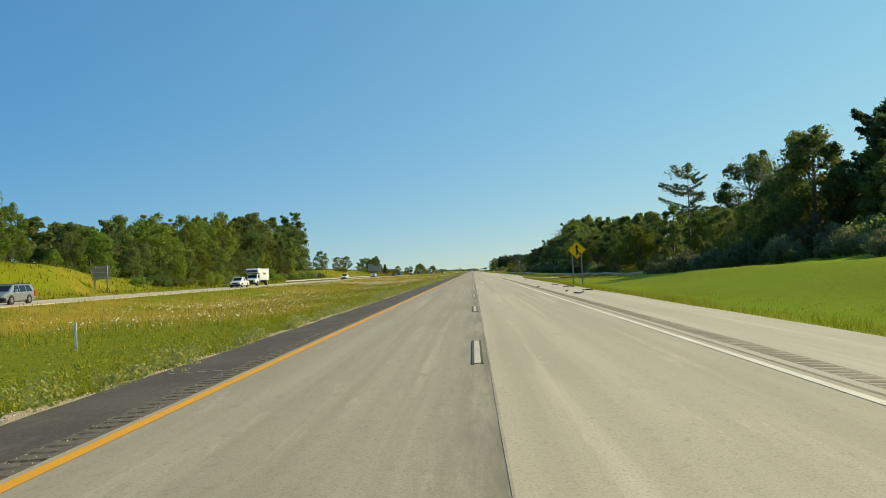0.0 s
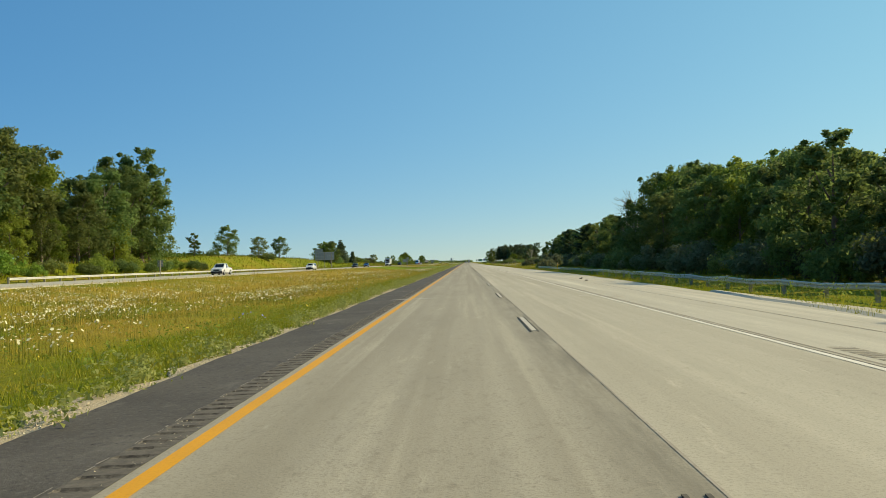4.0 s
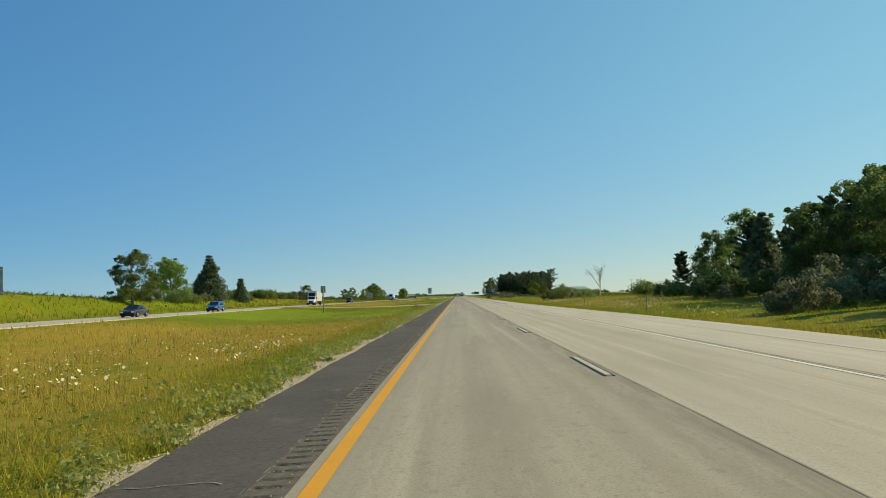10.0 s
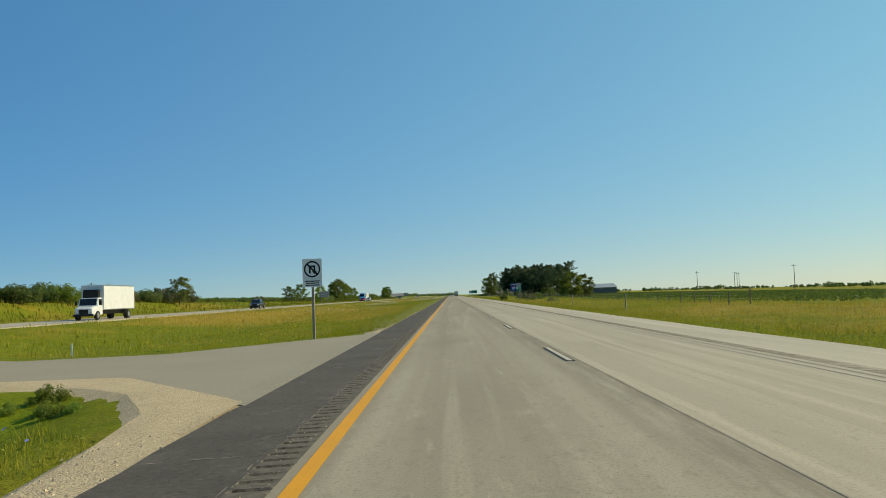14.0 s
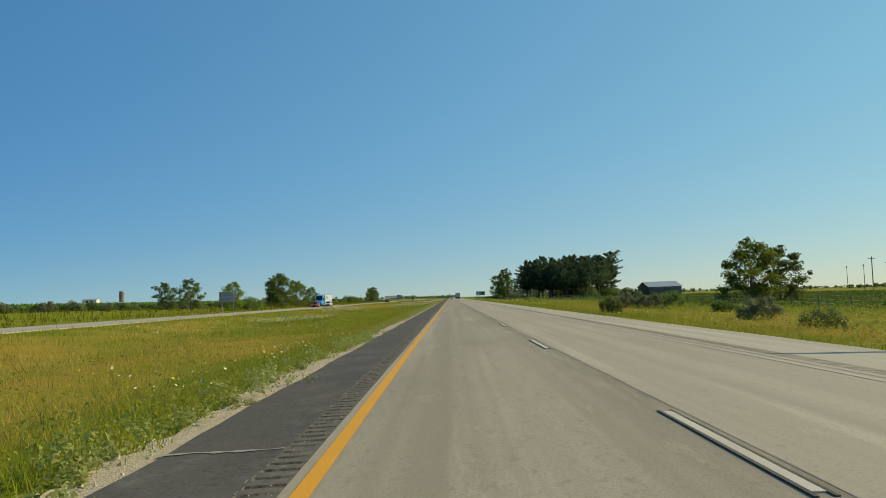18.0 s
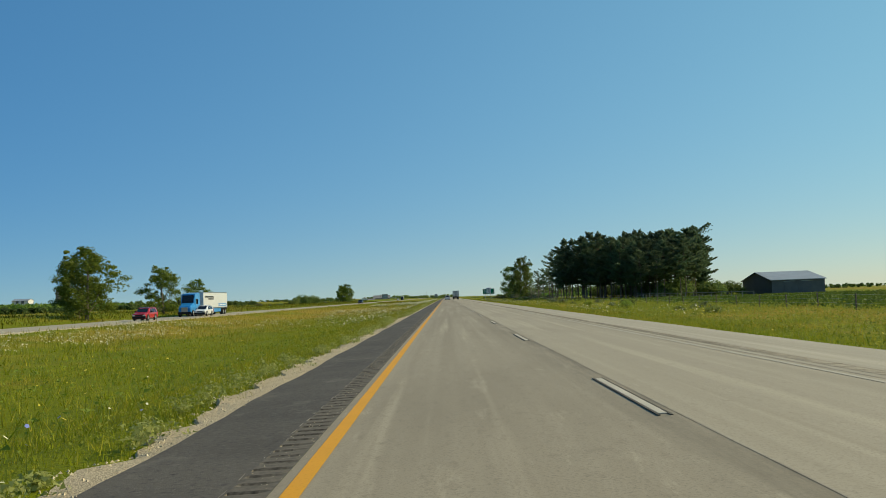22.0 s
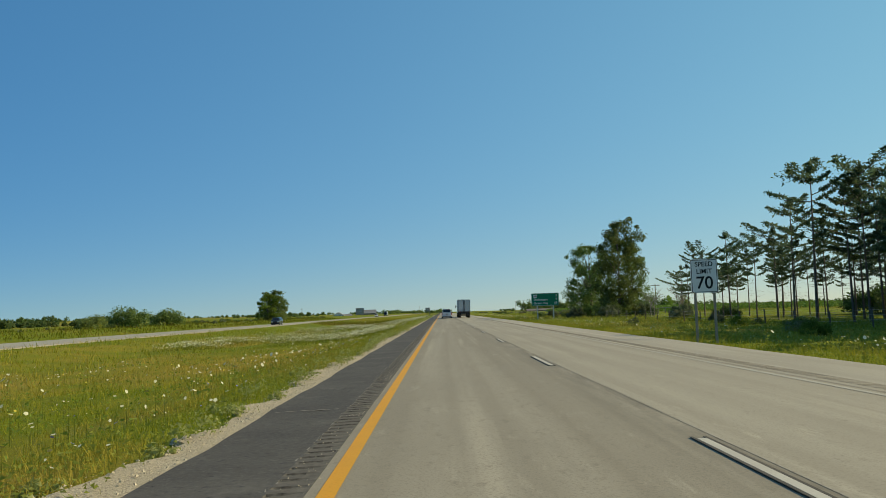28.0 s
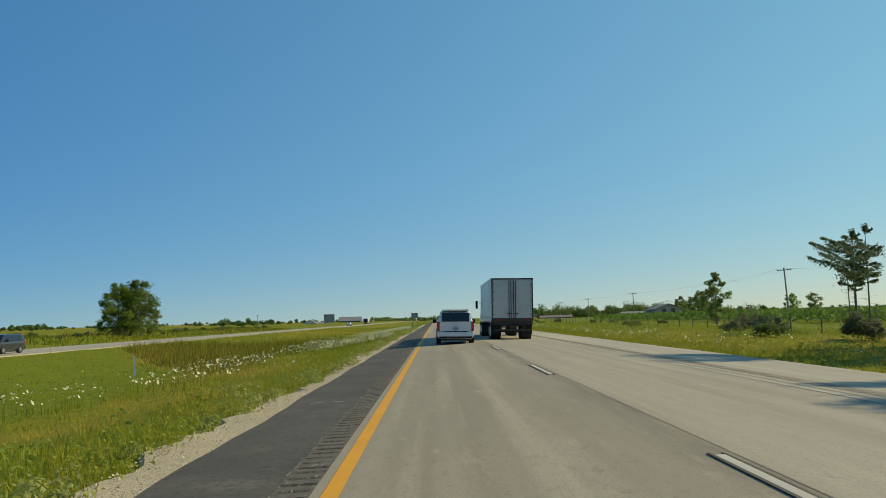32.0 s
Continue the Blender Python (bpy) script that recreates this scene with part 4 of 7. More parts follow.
def flowers(name, label, xy, mat, seed, h=0.6, size=0.05):
    """Umbels on thin stems: a tilted five-sided head and a stem."""
    r = np.random.default_rng(seed)
    x, y = xy
    n = len(x)
    z = height(x, y)
    h = h * r.uniform(0.5, 1.3, n)
    s = size * r.uniform(0.5, 1.5, n)
    tx, ty = r.normal(0, 0.45, n), r.normal(-0.25, 0.45, n)
    v = np.empty((n, 8, 3))
    for i in range(5):
        c, sn = math.cos(i * 1.2566), math.sin(i * 1.2566)
        k = r.uniform(0.75, 1.15, n)
        v[:, i] = np.stack([x + s * c * k, y + s * sn * k, z + h - s * (tx * c + ty * sn)], -1)
    v[:, 5] = np.stack([x - 0.005, y, z], -1)
    v[:, 6] = np.stack([x + 0.005, y, z], -1)
    v[:, 7] = np.stack([x, y, z + h], -1)
    b = (np.arange(n) * 8)[:, None]
    f = np.concatenate([b + np.array([[0, 1, 2]]), b + np.array([[0, 2, 3]]), b + np.array([[0, 3, 4]]), b + np.array([[5, 6, 7]])])
    mi = np.concatenate([np.zeros(3 * n), np.ones(n)])
    return tagged(new(name, mesh_from(name, v.reshape(-1, 3), f, [mat, M_WEED], mat_index=mi)), label, "wildflowers", kind="stuff")


def patchy(n, x0, x1, y0, y1, r, level):
    x, y = r.uniform(x0, x1, n), r.uniform(y0, y1, n)
    k = (3.0 * (vnoise(x, y * 0.7, 0.2, 8) - 0.5) + 1.6 * (vnoise(x, y, 0.55, 9) - 0.5) > level) & (crossing(x, y) < 0.01)
    return x[k], y[k]


fx, fy = [], []
for a in ((4200, -24, -6, 40, 130, 0.4), (7800, -30, -8, 150, 205, -0.2), (3300, -26, -6, 205, 290, 0.3), (5100, -24, -5, 300, 372, 0.1),
          (750, -20, -4, 372, 440, 0.6), (1950, -30, -8, 600, 690, 0.6), (1800, -28, -14, 692, 720, 0.0), (3900, -32, -20, 760, 830, -0.1),
          (4200, -20, -4, 800, 905, 0.25), (1500, -18, -4, 905, 985, 0.6), (5600, -22, -4, 990, 1018, -0.2), (1500, -22, -4, 1018, 1048, 0.3), (1500, -22, -9, 1048, 1060, 0.3), (5400, -10, -3, 1075, 1200, -0.1), (900, -17, -9, 1058, 1076, -0.2),
          (2400, 12, 17, 780, 1180, 0.2), (1050, 13, 20, 380, 470, 0.2)):
    px, py = patchy(int(a[0] * 1.4), *a[1:5], r, a[5])
    fx.append(px)
    fy.append(py)
flowers("white_wildflowers", "white flat-headed wildflowers scattered through the grass", (np.concatenate(fx), np.concatenate(fy)), M_PETAL, 31, 0.55, 0.036)
flowers("white_wildflowers", "white wildflowers near the gravel edge", patchy(1500, -5, -2.6, 600, 1180, r, 0.2), M_PETAL, 32, 0.4, 0.024)
flowers("blue_wildflowers", "pale blue chicory flowers near the gravel edge", patchy(900, -5, -2.5, 150, 1180, r, 0.3), M_BPETAL, 35, 0.42, 0.022)
flowers("yellow_wildflowers", "small yellow wildflowers in the grass", patchy(3000, -16, -3, 150, 1180, r, 0.3), M_YPETAL, 33, 0.45, 0.03)
flowers("yellow_wildflowers", "yellow wildflowers beyond the concrete edge", patchy(2200, 12, 18, 560, 1180, r, 0.2), M_YPETAL, 34, 0.45, 0.04)

# ramp that joins from a side road
ry = np.arange(132, 177, 4.0)
rl = lambda v: float(np.interp(v, (36, 70, 110, 150, 176), (46, 31, 19.5, 12.6, 12.6)))
rr = lambda v: float(np.interp(v, (36, 70, 110, 150, 176), (52, 37, 25.0, 16.6, 14.2)))
tagged(new("road_ramp", ribbon("road_ramp", rl, rr, ry, M_SHOULDER, lambda x, y: hz(x, y) + 0.10, thick=0.25, cols=4)), "light concrete ramp that joins behind the mown grass", "road", kind="structure")


# ---- trees ----
def leaf_cards(points, normals, size, r, stretch=1.5):
    """Small leaf sprays, a triangle each, turned roughly outwards."""
    n = len(points)
    d = normals + r.normal(0, 0.55, (n, 3))
    d /= np.linalg.norm(d, axis=1)[:, None]
    u = np.cross(d, r.normal(0, 1, (n, 3)))
    u /= np.linalg.norm(u, axis=1)[:, None] + 1e-9
    w = np.cross(d, u)
    s = (size * r.uniform(0.6, 1.4, n))[:, None]
    v = np.empty((n, 3, 3))
    v[:, 0] = points - u * s * 0.55 * stretch
    v[:, 1] = points - w * s * 0.5 + u * s * 0.2
    v[:, 2] = points + u * s * 0.35 * stretch + w * s * 0.5
    return v.reshape(-1, 3), np.arange(n * 3).reshape(n, 3)


def clumps_to_leaves(clumps, per, size, r, flat=1.0, stretch=1.5):
    ps, ns = [], []
    for c, rad in clumps:
        d = r.normal(0, 1, (per, 3))
        p = d * np.minimum(1, 1.9 / np.linalg.norm(d, axis=1))[:, None] * rad * 0.56 * r.uniform(0.7, 1.3, 3)
        d /= np.linalg.norm(d, axis=1)[:, None]
        p[:, 2] *= flat
        ps.append(p + np.array(c))
        nn = d.copy()
        nn[:, 2] += 0.35
        ns.append(nn)
    return leaf_cards(np.concatenate(ps), np.concatenate(ns), size, r, stretch)


def limb(p0, p1, r0, r1, r, k=4, sag=0.15):
    p0, p1 = np.array(p0, float), np.array(p1, float)
    out = []
    ln = np.linalg.norm(p1 - p0)
    for i in range(k + 1):
        t = i / k
        p = p0 + (p1 - p0) * t + r.normal(0, abs(sag) * ln * 0.15, 3) * (0 < i < k)
        p[2] -= sag * ln * t * (1 - t)
        out.append((tuple(p), r0 + (r1 - r0) * t))
    return out


TOPS = {}


def make_tree(name, label, category, trunk_lines, leaf, leaf_mat_, group="", bark=None):
    e = thing(name, label, category, group)
    v, f = tubes(trunk_lines, 4 if len(trunk_lines) > 30 else 6)
    mesh_part("trunk", mesh_from("trunk", v, f, bark or M_BARK, True), e)
    if leaf is not None:
        mesh_part("crown", mesh_from("crown", leaf[0], leaf[1], leaf_mat_), e)
        TOPS[e.name] = float(np.percentile(np.asarray(leaf[0])[:, 2], 99.3))
    return e


def broadleaf(seed, H=12.0, rad=4.7, low=0.10, n_sub=16, per_sub=5, per=84, size=0.245, m=None, label="leafy green tree with a broad uneven crown", airy=0.0):
    """A full crown of overlapping boughs, each of its own size, with sprigs that break the outline."""
    r = np.random.default_rng(seed)
    lean = r.normal(0, 0.35, 2)
    lines = [limb((0, 0, -0.4), (lean[0], lean[1], H * 0.84), 0.022 * H, 0.03, r, 6, 0.0)]
    cl = []
    a0 = r.uniform(0, 6.28)
    for i in range(n_sub):
        t = (i + 0.5) / n_sub
        a = a0 + i * 2.4 + r.normal(0, 0.3)
        spread = math.sin(math.pi * min(0.97, 0.20 + 0.76 * t)) ** 0.6
        q = rad * 0.72 * spread * r.uniform(0.6, 1.1)
        br = rad * r.uniform(0.27, 0.42) * (1.1 - 0.35 * t)
        zc = H * (low + 0.05 + (0.9 - low) * t) + r.normal(0, 0.025) * H
        zc = min(zc, H - br * 0.8)
        c0 = np.array((lean[0] * t + q * math.cos(a), lean[1] * t + q * math.sin(a), zc))
        if i % 2 == 0:
            zb = max(H * 0.08, zc - q * 0.9 - 0.12 * H)
            lines.append(limb((lean[0] * zb / H, lean[1] * zb / H, zb), tuple(c0), 0.008 * H, 0.02, r, 3))
        for k in range(per_sub):
            d = r.normal(0, 1, 3)
            d /= np.linalg.norm(d)
            d[2] = d[2] * 0.8 + 0.12
            cl.append((tuple(c0 + d * br * r.uniform(0.2, 0.9)), br * r.uniform(0.45, 0.75) * (1 - airy * 0.5)))
        d = r.normal(0, 1, 3)
        d /= np.linalg.norm(d)
        d[2] = abs(d[2])
        cl.append((tuple(c0 + d * br * r.uniform(0.85, 1.12)), br * r.uniform(0.22, 0.34)))
    for k in range(int(n_sub * 0.6 * (1 - airy))):
        a, t = r.uniform(0, 6.28), r.uniform(low + 0.05, 0.8)
        q = rad * r.uniform(0.05, 0.45)
        cl.append(((q * math.cos(a), q * math.sin(a), H * t), rad * 0.36))
    return make_tree("tree", label, "tree", lines, clumps_to_leaves(cl, per, size, r, 0.85), m or M_LEAF)


def white_pine(seed, H=16.0, rad=5.0, bare=0.34, dense=26, label="tall pine with a bare lower trunk and layered dark crown", name="pine_tree", size=0.26, full=2.4, gap=1.0, flag=0.0, ragged=0.0):
    """A pine of flat branch plates: each branch carries sprays of needles along its outer part; flag: how far the wind has drawn it to one side."""
    r = np.random.default_rng(seed)
    tipx, tipy = r.normal(0, 0.3, 2)
    lines = [limb((0, 0, -0.4), (tipx, tipy, H), 0.0115 * H, 0.03, r, 7, 0.0)]
    ps, ns = [], []
    z = bare * H
    while z < H * 0.985:
        t = (z / H - bare) / (1 - bare)
        R = rad * (1.0 - 0.82 * t ** full) * (0.6 + 0.4 * min(1, t * 4))
        a0 = r.uniform(0, 6.28)
        nb = r.integers(2, 5)
        for b in range(nb):
            a = a0 + b * 6.28 / nb + r.normal(0, 0.4)
            if r.random() < ragged * 0.4:
                continue
            L = R * r.uniform(0.45 - 0.2 * ragged, 1.15 + 0.15 * ragged) * (1 + flag * math.cos(a))
            rise = r.uniform(-0.02, 0.22) + 0.35 * t
            root = np.array((tipx * z / H, tipy * z / H, z))
            out = np.array((math.cos(a), math.sin(a), rise))
            lines.append(limb(tuple(root), tuple(root + out * L), 0.018 + 0.012 * L, 0.012, r, 2, 0.1))
            n = int(dense * (0.5 + L))
            u = r.uniform(0.28, 1.05, n)
            wide_ = (0.10 + 0.26 * np.sin(np.pi * np.clip(u, 0, 1) ** 0.8)) * L
            p = root + out * (u * L)[:, None]
            off = r.normal(0, 0.55, n) * wide_
            p[:, 0] += -math.sin(a) * off
            p[:, 1] += math.cos(a) * off
            p[:, 2] += r.normal(0, 0.07, n) + 0.10 * L * u * u - 0.12 * np.abs(off)
            ps.append(p)
            nn = r.normal(0, 0.45, (n, 3))
            nn[:, 2] += 1.0
            ns.append(nn)
        z += H * r.uniform(0.020, 0.050) * gap
    n = int(dense * 3)
    ps.append(np.stack([tipx + r.normal(0, 0.2, n), tipy + r.normal(0, 0.2, n), H * 0.97 + r.normal(0, 0.3, n)], -1))
    ns.append(r.normal(0, 1, (n, 3)))
    for z in np.arange(0.08 * H, bare * H + 1.5, 0.28):
        a = r.uniform(0, 6.28)
        L = r.uniform(0.4, 2.2)
        lines.append(limb((0, 0, z), (L * math.cos(a), L * math.sin(a), z + r.uniform(-0.2, 0.25)), 0.022, 0.006, r, 2, 0.1))
    return make_tree(name, label, "tree", lines, leaf_cards(np.concatenate(ps), np.concatenate(ns), size, r, 2.1), M_NEEDLE)


def spruce(seed, H=11.0, rad=3.2, per=130, size=0.27, label="dense dark conifer with branches to the ground", name="conifer_tree"):
    r = np.random.default_rng(seed)
    lines = [limb((0, 0, -0.3), (0, 0, H), 0.02 * H, 0.03, r, 5, 0.0)]
    cl = []
    z = 0.05 * H
    while z < H * 0.98:
        t = z / H
        R = rad * (1 - t) ** 0.8 + 0.15
        nb = max(4, int(9 * (1 - t)))
        a0 = r.uniform(0, 6.28)
        for b in range(nb):
            a = a0 + b * 6.28 / nb
            L = R * r.uniform(0.7, 1.15)
            cl.append(((0.68 * L * math.cos(a), 0.68 * L * math.sin(a), z), max(0.25, L * 0.42)))
        z += H * 0.065
    return make_tree(name, label, "tree", lines, clumps_to_leaves(cl, per, size, r, 0.7, 1.8), M_NEEDLE)


def bush(seed, H=2.6, rad=2.0, per=120, n=26, size=0.165, m=None, label="dense rounded green roadside shrub"):
    r = np.random.default_rng(seed)
    cl, lines = [], []
    for i in range(n):
        a, q = r.uniform(0, 6.28), rad * r.random() ** 0.5
        z = H * (0.2 + 0.62 * r.random() * math.sqrt(max(0.05, 1 - (q / rad) ** 2)))
        c = (q * math.cos(a), q * math.sin(a), z)
        cl.append((c, H * r.uniform(0.16, 0.28)))
        if i % 3 == 0:
            lines.append(limb((q * 0.2 * math.cos(a), q * 0.2 * math.sin(a), -0.2), c, 0.035, 0.01, r, 3))
    return make_tree("shrub", label, "shrub", lines, clumps_to_leaves(cl, per, size, r, 0.9), m or M_LEAF)


def bare_tree(seed, H=7.0, label="leafless dead tree with spreading grey branches"):
    r = np.random.default_rng(seed)
    lines = []

    def grow(p, d, ln, rad, depth):
        q = p + d * ln
        lines.append(limb(p, q, rad, rad * 0.6, r, 3, -0.06))
        if depth == 0:
            return
        for _ in range(3 if depth > 1 else 2):
            nd = d + r.normal(0, 0.42, 3)
            nd[2] = abs(nd[2]) * 0.9 + 0.12
            nd /= np.linalg.norm(nd)
            grow(p + d * ln * r.uniform(0.55, 1.0), nd, ln * r.uniform(0.55, 0.8), rad * 0.58, depth - 1)
    grow(np.array((0, 0, -0.3)), np.array((0.05, 0.0, 1.0)), H * 0.36, H * 0.013, 5)
    return make_tree("bare_tree", label, "tree", lines, None, None, bark=M_DEADWOOD)


used = set()


def put(proto, x, y, scale=1.0, turn=0.0, squash=1.0, label="", group="", sink=0.1, z=None):
    """Stands a tree at a place: the prototype itself first, then copies of it."""
    m = pose(x, y, (hz(x, y) if z is None else z) - sink, 0, 0, turn) @ Matrix.Diagonal((scale, scale, scale * squash, 1))
    if proto.name in used:
        k = proto.scale
        ob = copy_thing(proto, m @ Matrix.Diagonal((1 / k[0], 1 / k[1], 1 / k[2], 1)))
    else:
        used.add(proto.name)
        ob = proto
        ob.matrix_basis = m
    return tagged(ob, label, "", group)


# prototypes, each about 12 m tall unless said
OAK = [broadleaf(s) for s in (1, 2, 3)]
OAK_DEEP = [broadleaf(s, n_sub=9, per_sub=4, per=26, size=0.8) for s in (31, 32, 33)]
MAPLE = [broadleaf(s, H=12, rad=4.9, low=0.06, m=M_LEAF_BRIGHT, label="full bright green maple lit by the sun") for s in (4, 5)]
SLIM = [broadleaf(s, H=12, rad=3.3, low=0.06, n_sub=14, per=70, label="slender green tree with a narrow crown") for s in (6, 7)]
COTTON = [broadleaf(s, H=14, rad=5.4, low=0.06, n_sub=20, per_sub=7, per=92, size=0.19, m=M_LEAF, airy=0.25, label="tall poplar with shimmering leaves and gaps") for s in (8, 9)]
PINE = [white_pine(s, H=16, rad=4.3, bare=k, dense=36, size=0.30) for s, k in ((10, 0.26), (11, 0.36), (12, 0.48))]
LONE_PINE = [white_pine(s, H=16, rad=4.6, bare=0.40, dense=50, size=0.22, full=5.0, gap=1.9, flag=0.4, ragged=1.0, label="thin pine with sparse layered branches by the fence") for s in (51, 52)]
FOREST_PINE = [white_pine(s, H=16, rad=4.8, bare=0.12, dense=46, size=0.36, full=3.6, label="big old pine with broad uneven branches") for s in (13, 14)]
SPRUCE = [spruce(s) for s in (15, 16)]
CEDAR = [spruce(17, H=6, rad=1.5, per=90, size=0.2, label="small dark cedar standing alone", name="cedar_tree")]
BUSH = [bush(s) for s in (18, 19)]
BUSH_GREY = [bush(s, m=M_LEAF_GREY, label="grey-green leafy roadside shrub") for s in (20, 21)]
BUSH_BRIGHT = [bush(s, m=M_LEAF_BRIGHT, label="bright green roadside shrub") for s in (22,)]
DEAD = [bare_tree(s) for s in (23, 24)]
rt = random.Random(7)


def pick(a):
    return a[rt.randrange(len(a))]


def top_scale(proto, x, y, top):
    """The scale by which a tree reaches that height above the world's zero."""
    return max(0.2, (top - hz(x, y)) / TOPS[proto.name])


# woods behind the far carriageway, from the slope to their end
LTOP_Y = (0, 100, 125, 140, 155, 170, 200, 240, 290, 310, 322)
LTOP_Z = (15, 15, 12.5, 12.5, 13.5, 14.5, 16, 18, 21, 20, 15)
for row, (x0, jit) in enumerate(((-58.5, 1.2), (-65, 2.0), (-73, 2.5), (-83, 3))):
    y = 132 if row == 0 else 40
    while y < 299 - row * 2:
        if row > 0 or y > 135:
            x = x0 + rt.uniform(-jit, jit) - (6 if y < 140 else 0)
            top = float(np.interp(y, LTOP_Y, LTOP_Z)) * (0.62 if row == 0 and y < 285 else 1) * rt.uniform(0.72, 1.14)
            kind = rt.random()
            p = pick(OAK_DEEP) if row > 1 else (pick(MAPLE) if kind < 0.28 else (pick(OAK) if kind < 0.75 else pick(SLIM)))
            wide_by = rt.uniform(0.85, 1.3)
            put(p, x, y, top_scale(p, x, y, top) * wide_by, rt.uniform(0, 360), 1 / wide_by, group="woods behind the far carriageway")
        y += rt.uniform(5.0, 8.0) if row < 2 else rt.uniform(8, 12)
for i in range(26):
    y = 140 + i * 6.6
    put(pick(BUSH + BUSH_BRIGHT), -51.8 + rt.uniform(-1, 0.8), y + rt.uniform(-2, 2), rt.uniform(0.7, 1.25), rt.uniform(0, 360), group="shrubs at the wood's edge")
for x, y, top, p in ((-56.5, 102, 15.5, MAPLE[0]), (-60, 96, 16, OAK[1]), (-58, 112, 13, MAPLE[1]), (-60, 286, 19.5, OAK[2]), (-60, 278, 18.5, OAK[0]), (-62, 292, 17.5, MAPLE[1]), (-64, 297, 14, SLIM[0]), (-61, 298, 9, MAPLE[0])):
    put(p, x, y, top_scale(p, x, y, top), rt.uniform(0, 360), group="woods behind the far carriageway")

# single trees on the bank
for p, x, y, top in ((SLIM[0], -60.9, 329, 9.4), (OAK[0], -60.4, 354, 12.2), (OAK[2], -56.5, 371, 9.7), (OAK[1], -57.6, 402.4, 10.7),
                     (OAK[1], -53.3, 476.5, 10.9), (MAPLE[1], -61.5, 520, 11.9), (OAK[0], -66, 528, 11.5), (SPRUCE[0], -58.2, 537, 13.0), (CEDAR[0], -54.3, 551, 7.6),
                     (SPRUCE[1], -63, 545, 9.0), (OAK[2], -54.2, 642, 7.0), (SLIM[1], -76, 300, 14)):
    wide_by = 1.4 if p in SPRUCE or p is CEDAR[0] else 1.25
    put(p, x, y, top_scale(p, x, y, top) * wide_by, rt.uniform(0, 360), 1 / wide_by, label="" if p in SPRUCE or p is CEDAR[0] else "leafy tree standing alone on the grassy bank")
put(BUSH[0], -55, 374, 1.1)
put(BUSH[1], -57, 330, 0.7)
for i in range(34):
    y = 490 + i * 5.2
    put(pick(BUSH + BUSH_GREY + BUSH_BRIGHT), -55 - rt.uniform(0, 9), y, rt.uniform(0.6, 1.35), rt.uniform(0, 360), group="hedge of shrubs on the bank")
for i in range(12):
    put(pick(BUSH), -60 - rt.uniform(0, 14), 560 + i * 7, rt.uniform(1.1, 1.6), rt.uniform(0, 360), group="hedge of shrubs on the bank")
# trees by the sign and the row past it
for p, x, y, top in ((OAK[0], -54.5, 783, 7.4), (MAPLE[0], -49.8, 800, 6.8), (OAK[2], -57, 776, 6.6), (MAPLE[0], -50.1, 857, 10.4), (OAK[1], -53, 861, 9.4), (MAPLE[1], -52.1, 895.5, 9.2), (MAPLE[0], -49.3, 907, 6.8),
                     (OAK[2], -54.4, 1200, 10.4), (OAK[0], -53.5, 1203, 8.6), (MAPLE[1], -55.6, 1198, 9.6)):
    put(p, x, y, top_scale(p, x, y, top) * 1.28, rt.uniform(0, 360), 1 / 1.28, label="leafy roadside tree beyond the far carriageway")
for p, x, y, s in ((BUSH[0], -51.4, 818, 1.5), (BUSH[1], -51.0, 825, 1.55), (SPRUCE[1], -70.9, 971, 0.48), (BUSH[0], -56.9, 1100, 1.7), (BUSH[1], -56.8, 1080, 1.75), (BUSH[0], -58.5, 1068, 1.2)):
    put(p, x, y, s, rt.uniform(0, 360), label="rounded dark evergreen shrub beyond the far carriageway")
for i in range(74):
    y = 905 + i * 6
    put(pick(BUSH + BUSH_GREY), -54 - rt.uniform(0, 12), y, rt.uniform(0.18, 0.5), rt.uniform(0, 360), group="low scrub along the far field")
for i in range(16):
    put(pick(BUSH + BUSH_GREY), -56 - rt.uniform(0, 6), 700 + i * 9, rt.uniform(0.4, 0.9), rt.uniform(0, 360), group="low scrub along the far field")

# woods on the hillside across from them
RTOP_Y = (0, 70, 77, 84, 90, 100, 113, 128, 146, 190, 222, 260, 292, 301, 330, 360, 395, 410, 447, 460, 470)
RTOP_Z = (13, 12, 14, 11.5, 10.5, 12, 12, 12.5, 11.5, 11.8, 12.6, 15.0, 17.0, 13.4, 12.8, 12.2, 11.6, 11.2, 11.0, 10.2, 8.5)
for row, (x0, jit, k) in enumerate(((33, 2.0, 0.74), (39, 2.5, 0.92), (47, 3, 1.02), (57, 3, 1.05))):
    y = 30
    while y < 456 - row * 2:
        x = x0 + rt.uniform(-jit, jit) + (7 if y < 150 else 0) - (5 if 175 < y < 255 else 0) + (3 if 268 < y < 325 else 0)
        top = float(np.interp(y, RTOP_Y, RTOP_Z)) * k * rt.uniform(0.74, 1.08)
        kind = rt.random()
        if row > 1:
            p = pick(OAK_DEEP) if y < 330 or kind < 0.6 else pick(FOREST_PINE)
        elif y > 330:
            p = pick(SPRUCE) if kind < 0.04 else (pick(FOREST_PINE) if kind < 0.36 else pick(OAK))
        else:
            p = pick(OAK) if kind < 0.6 else (pick(SLIM) if kind < 0.85 else pick(MAPLE))
        wide_by = rt.uniform(0.85, 1.35)
        put(p, x, y, top_scale(p, x, y, top) * wide_by, rt.uniform(0, 360), 1 / wide_by, group="woods on the hillside")
        y += rt.uniform(5.0, 8.0) if row < 2 else rt.uniform(8, 12)
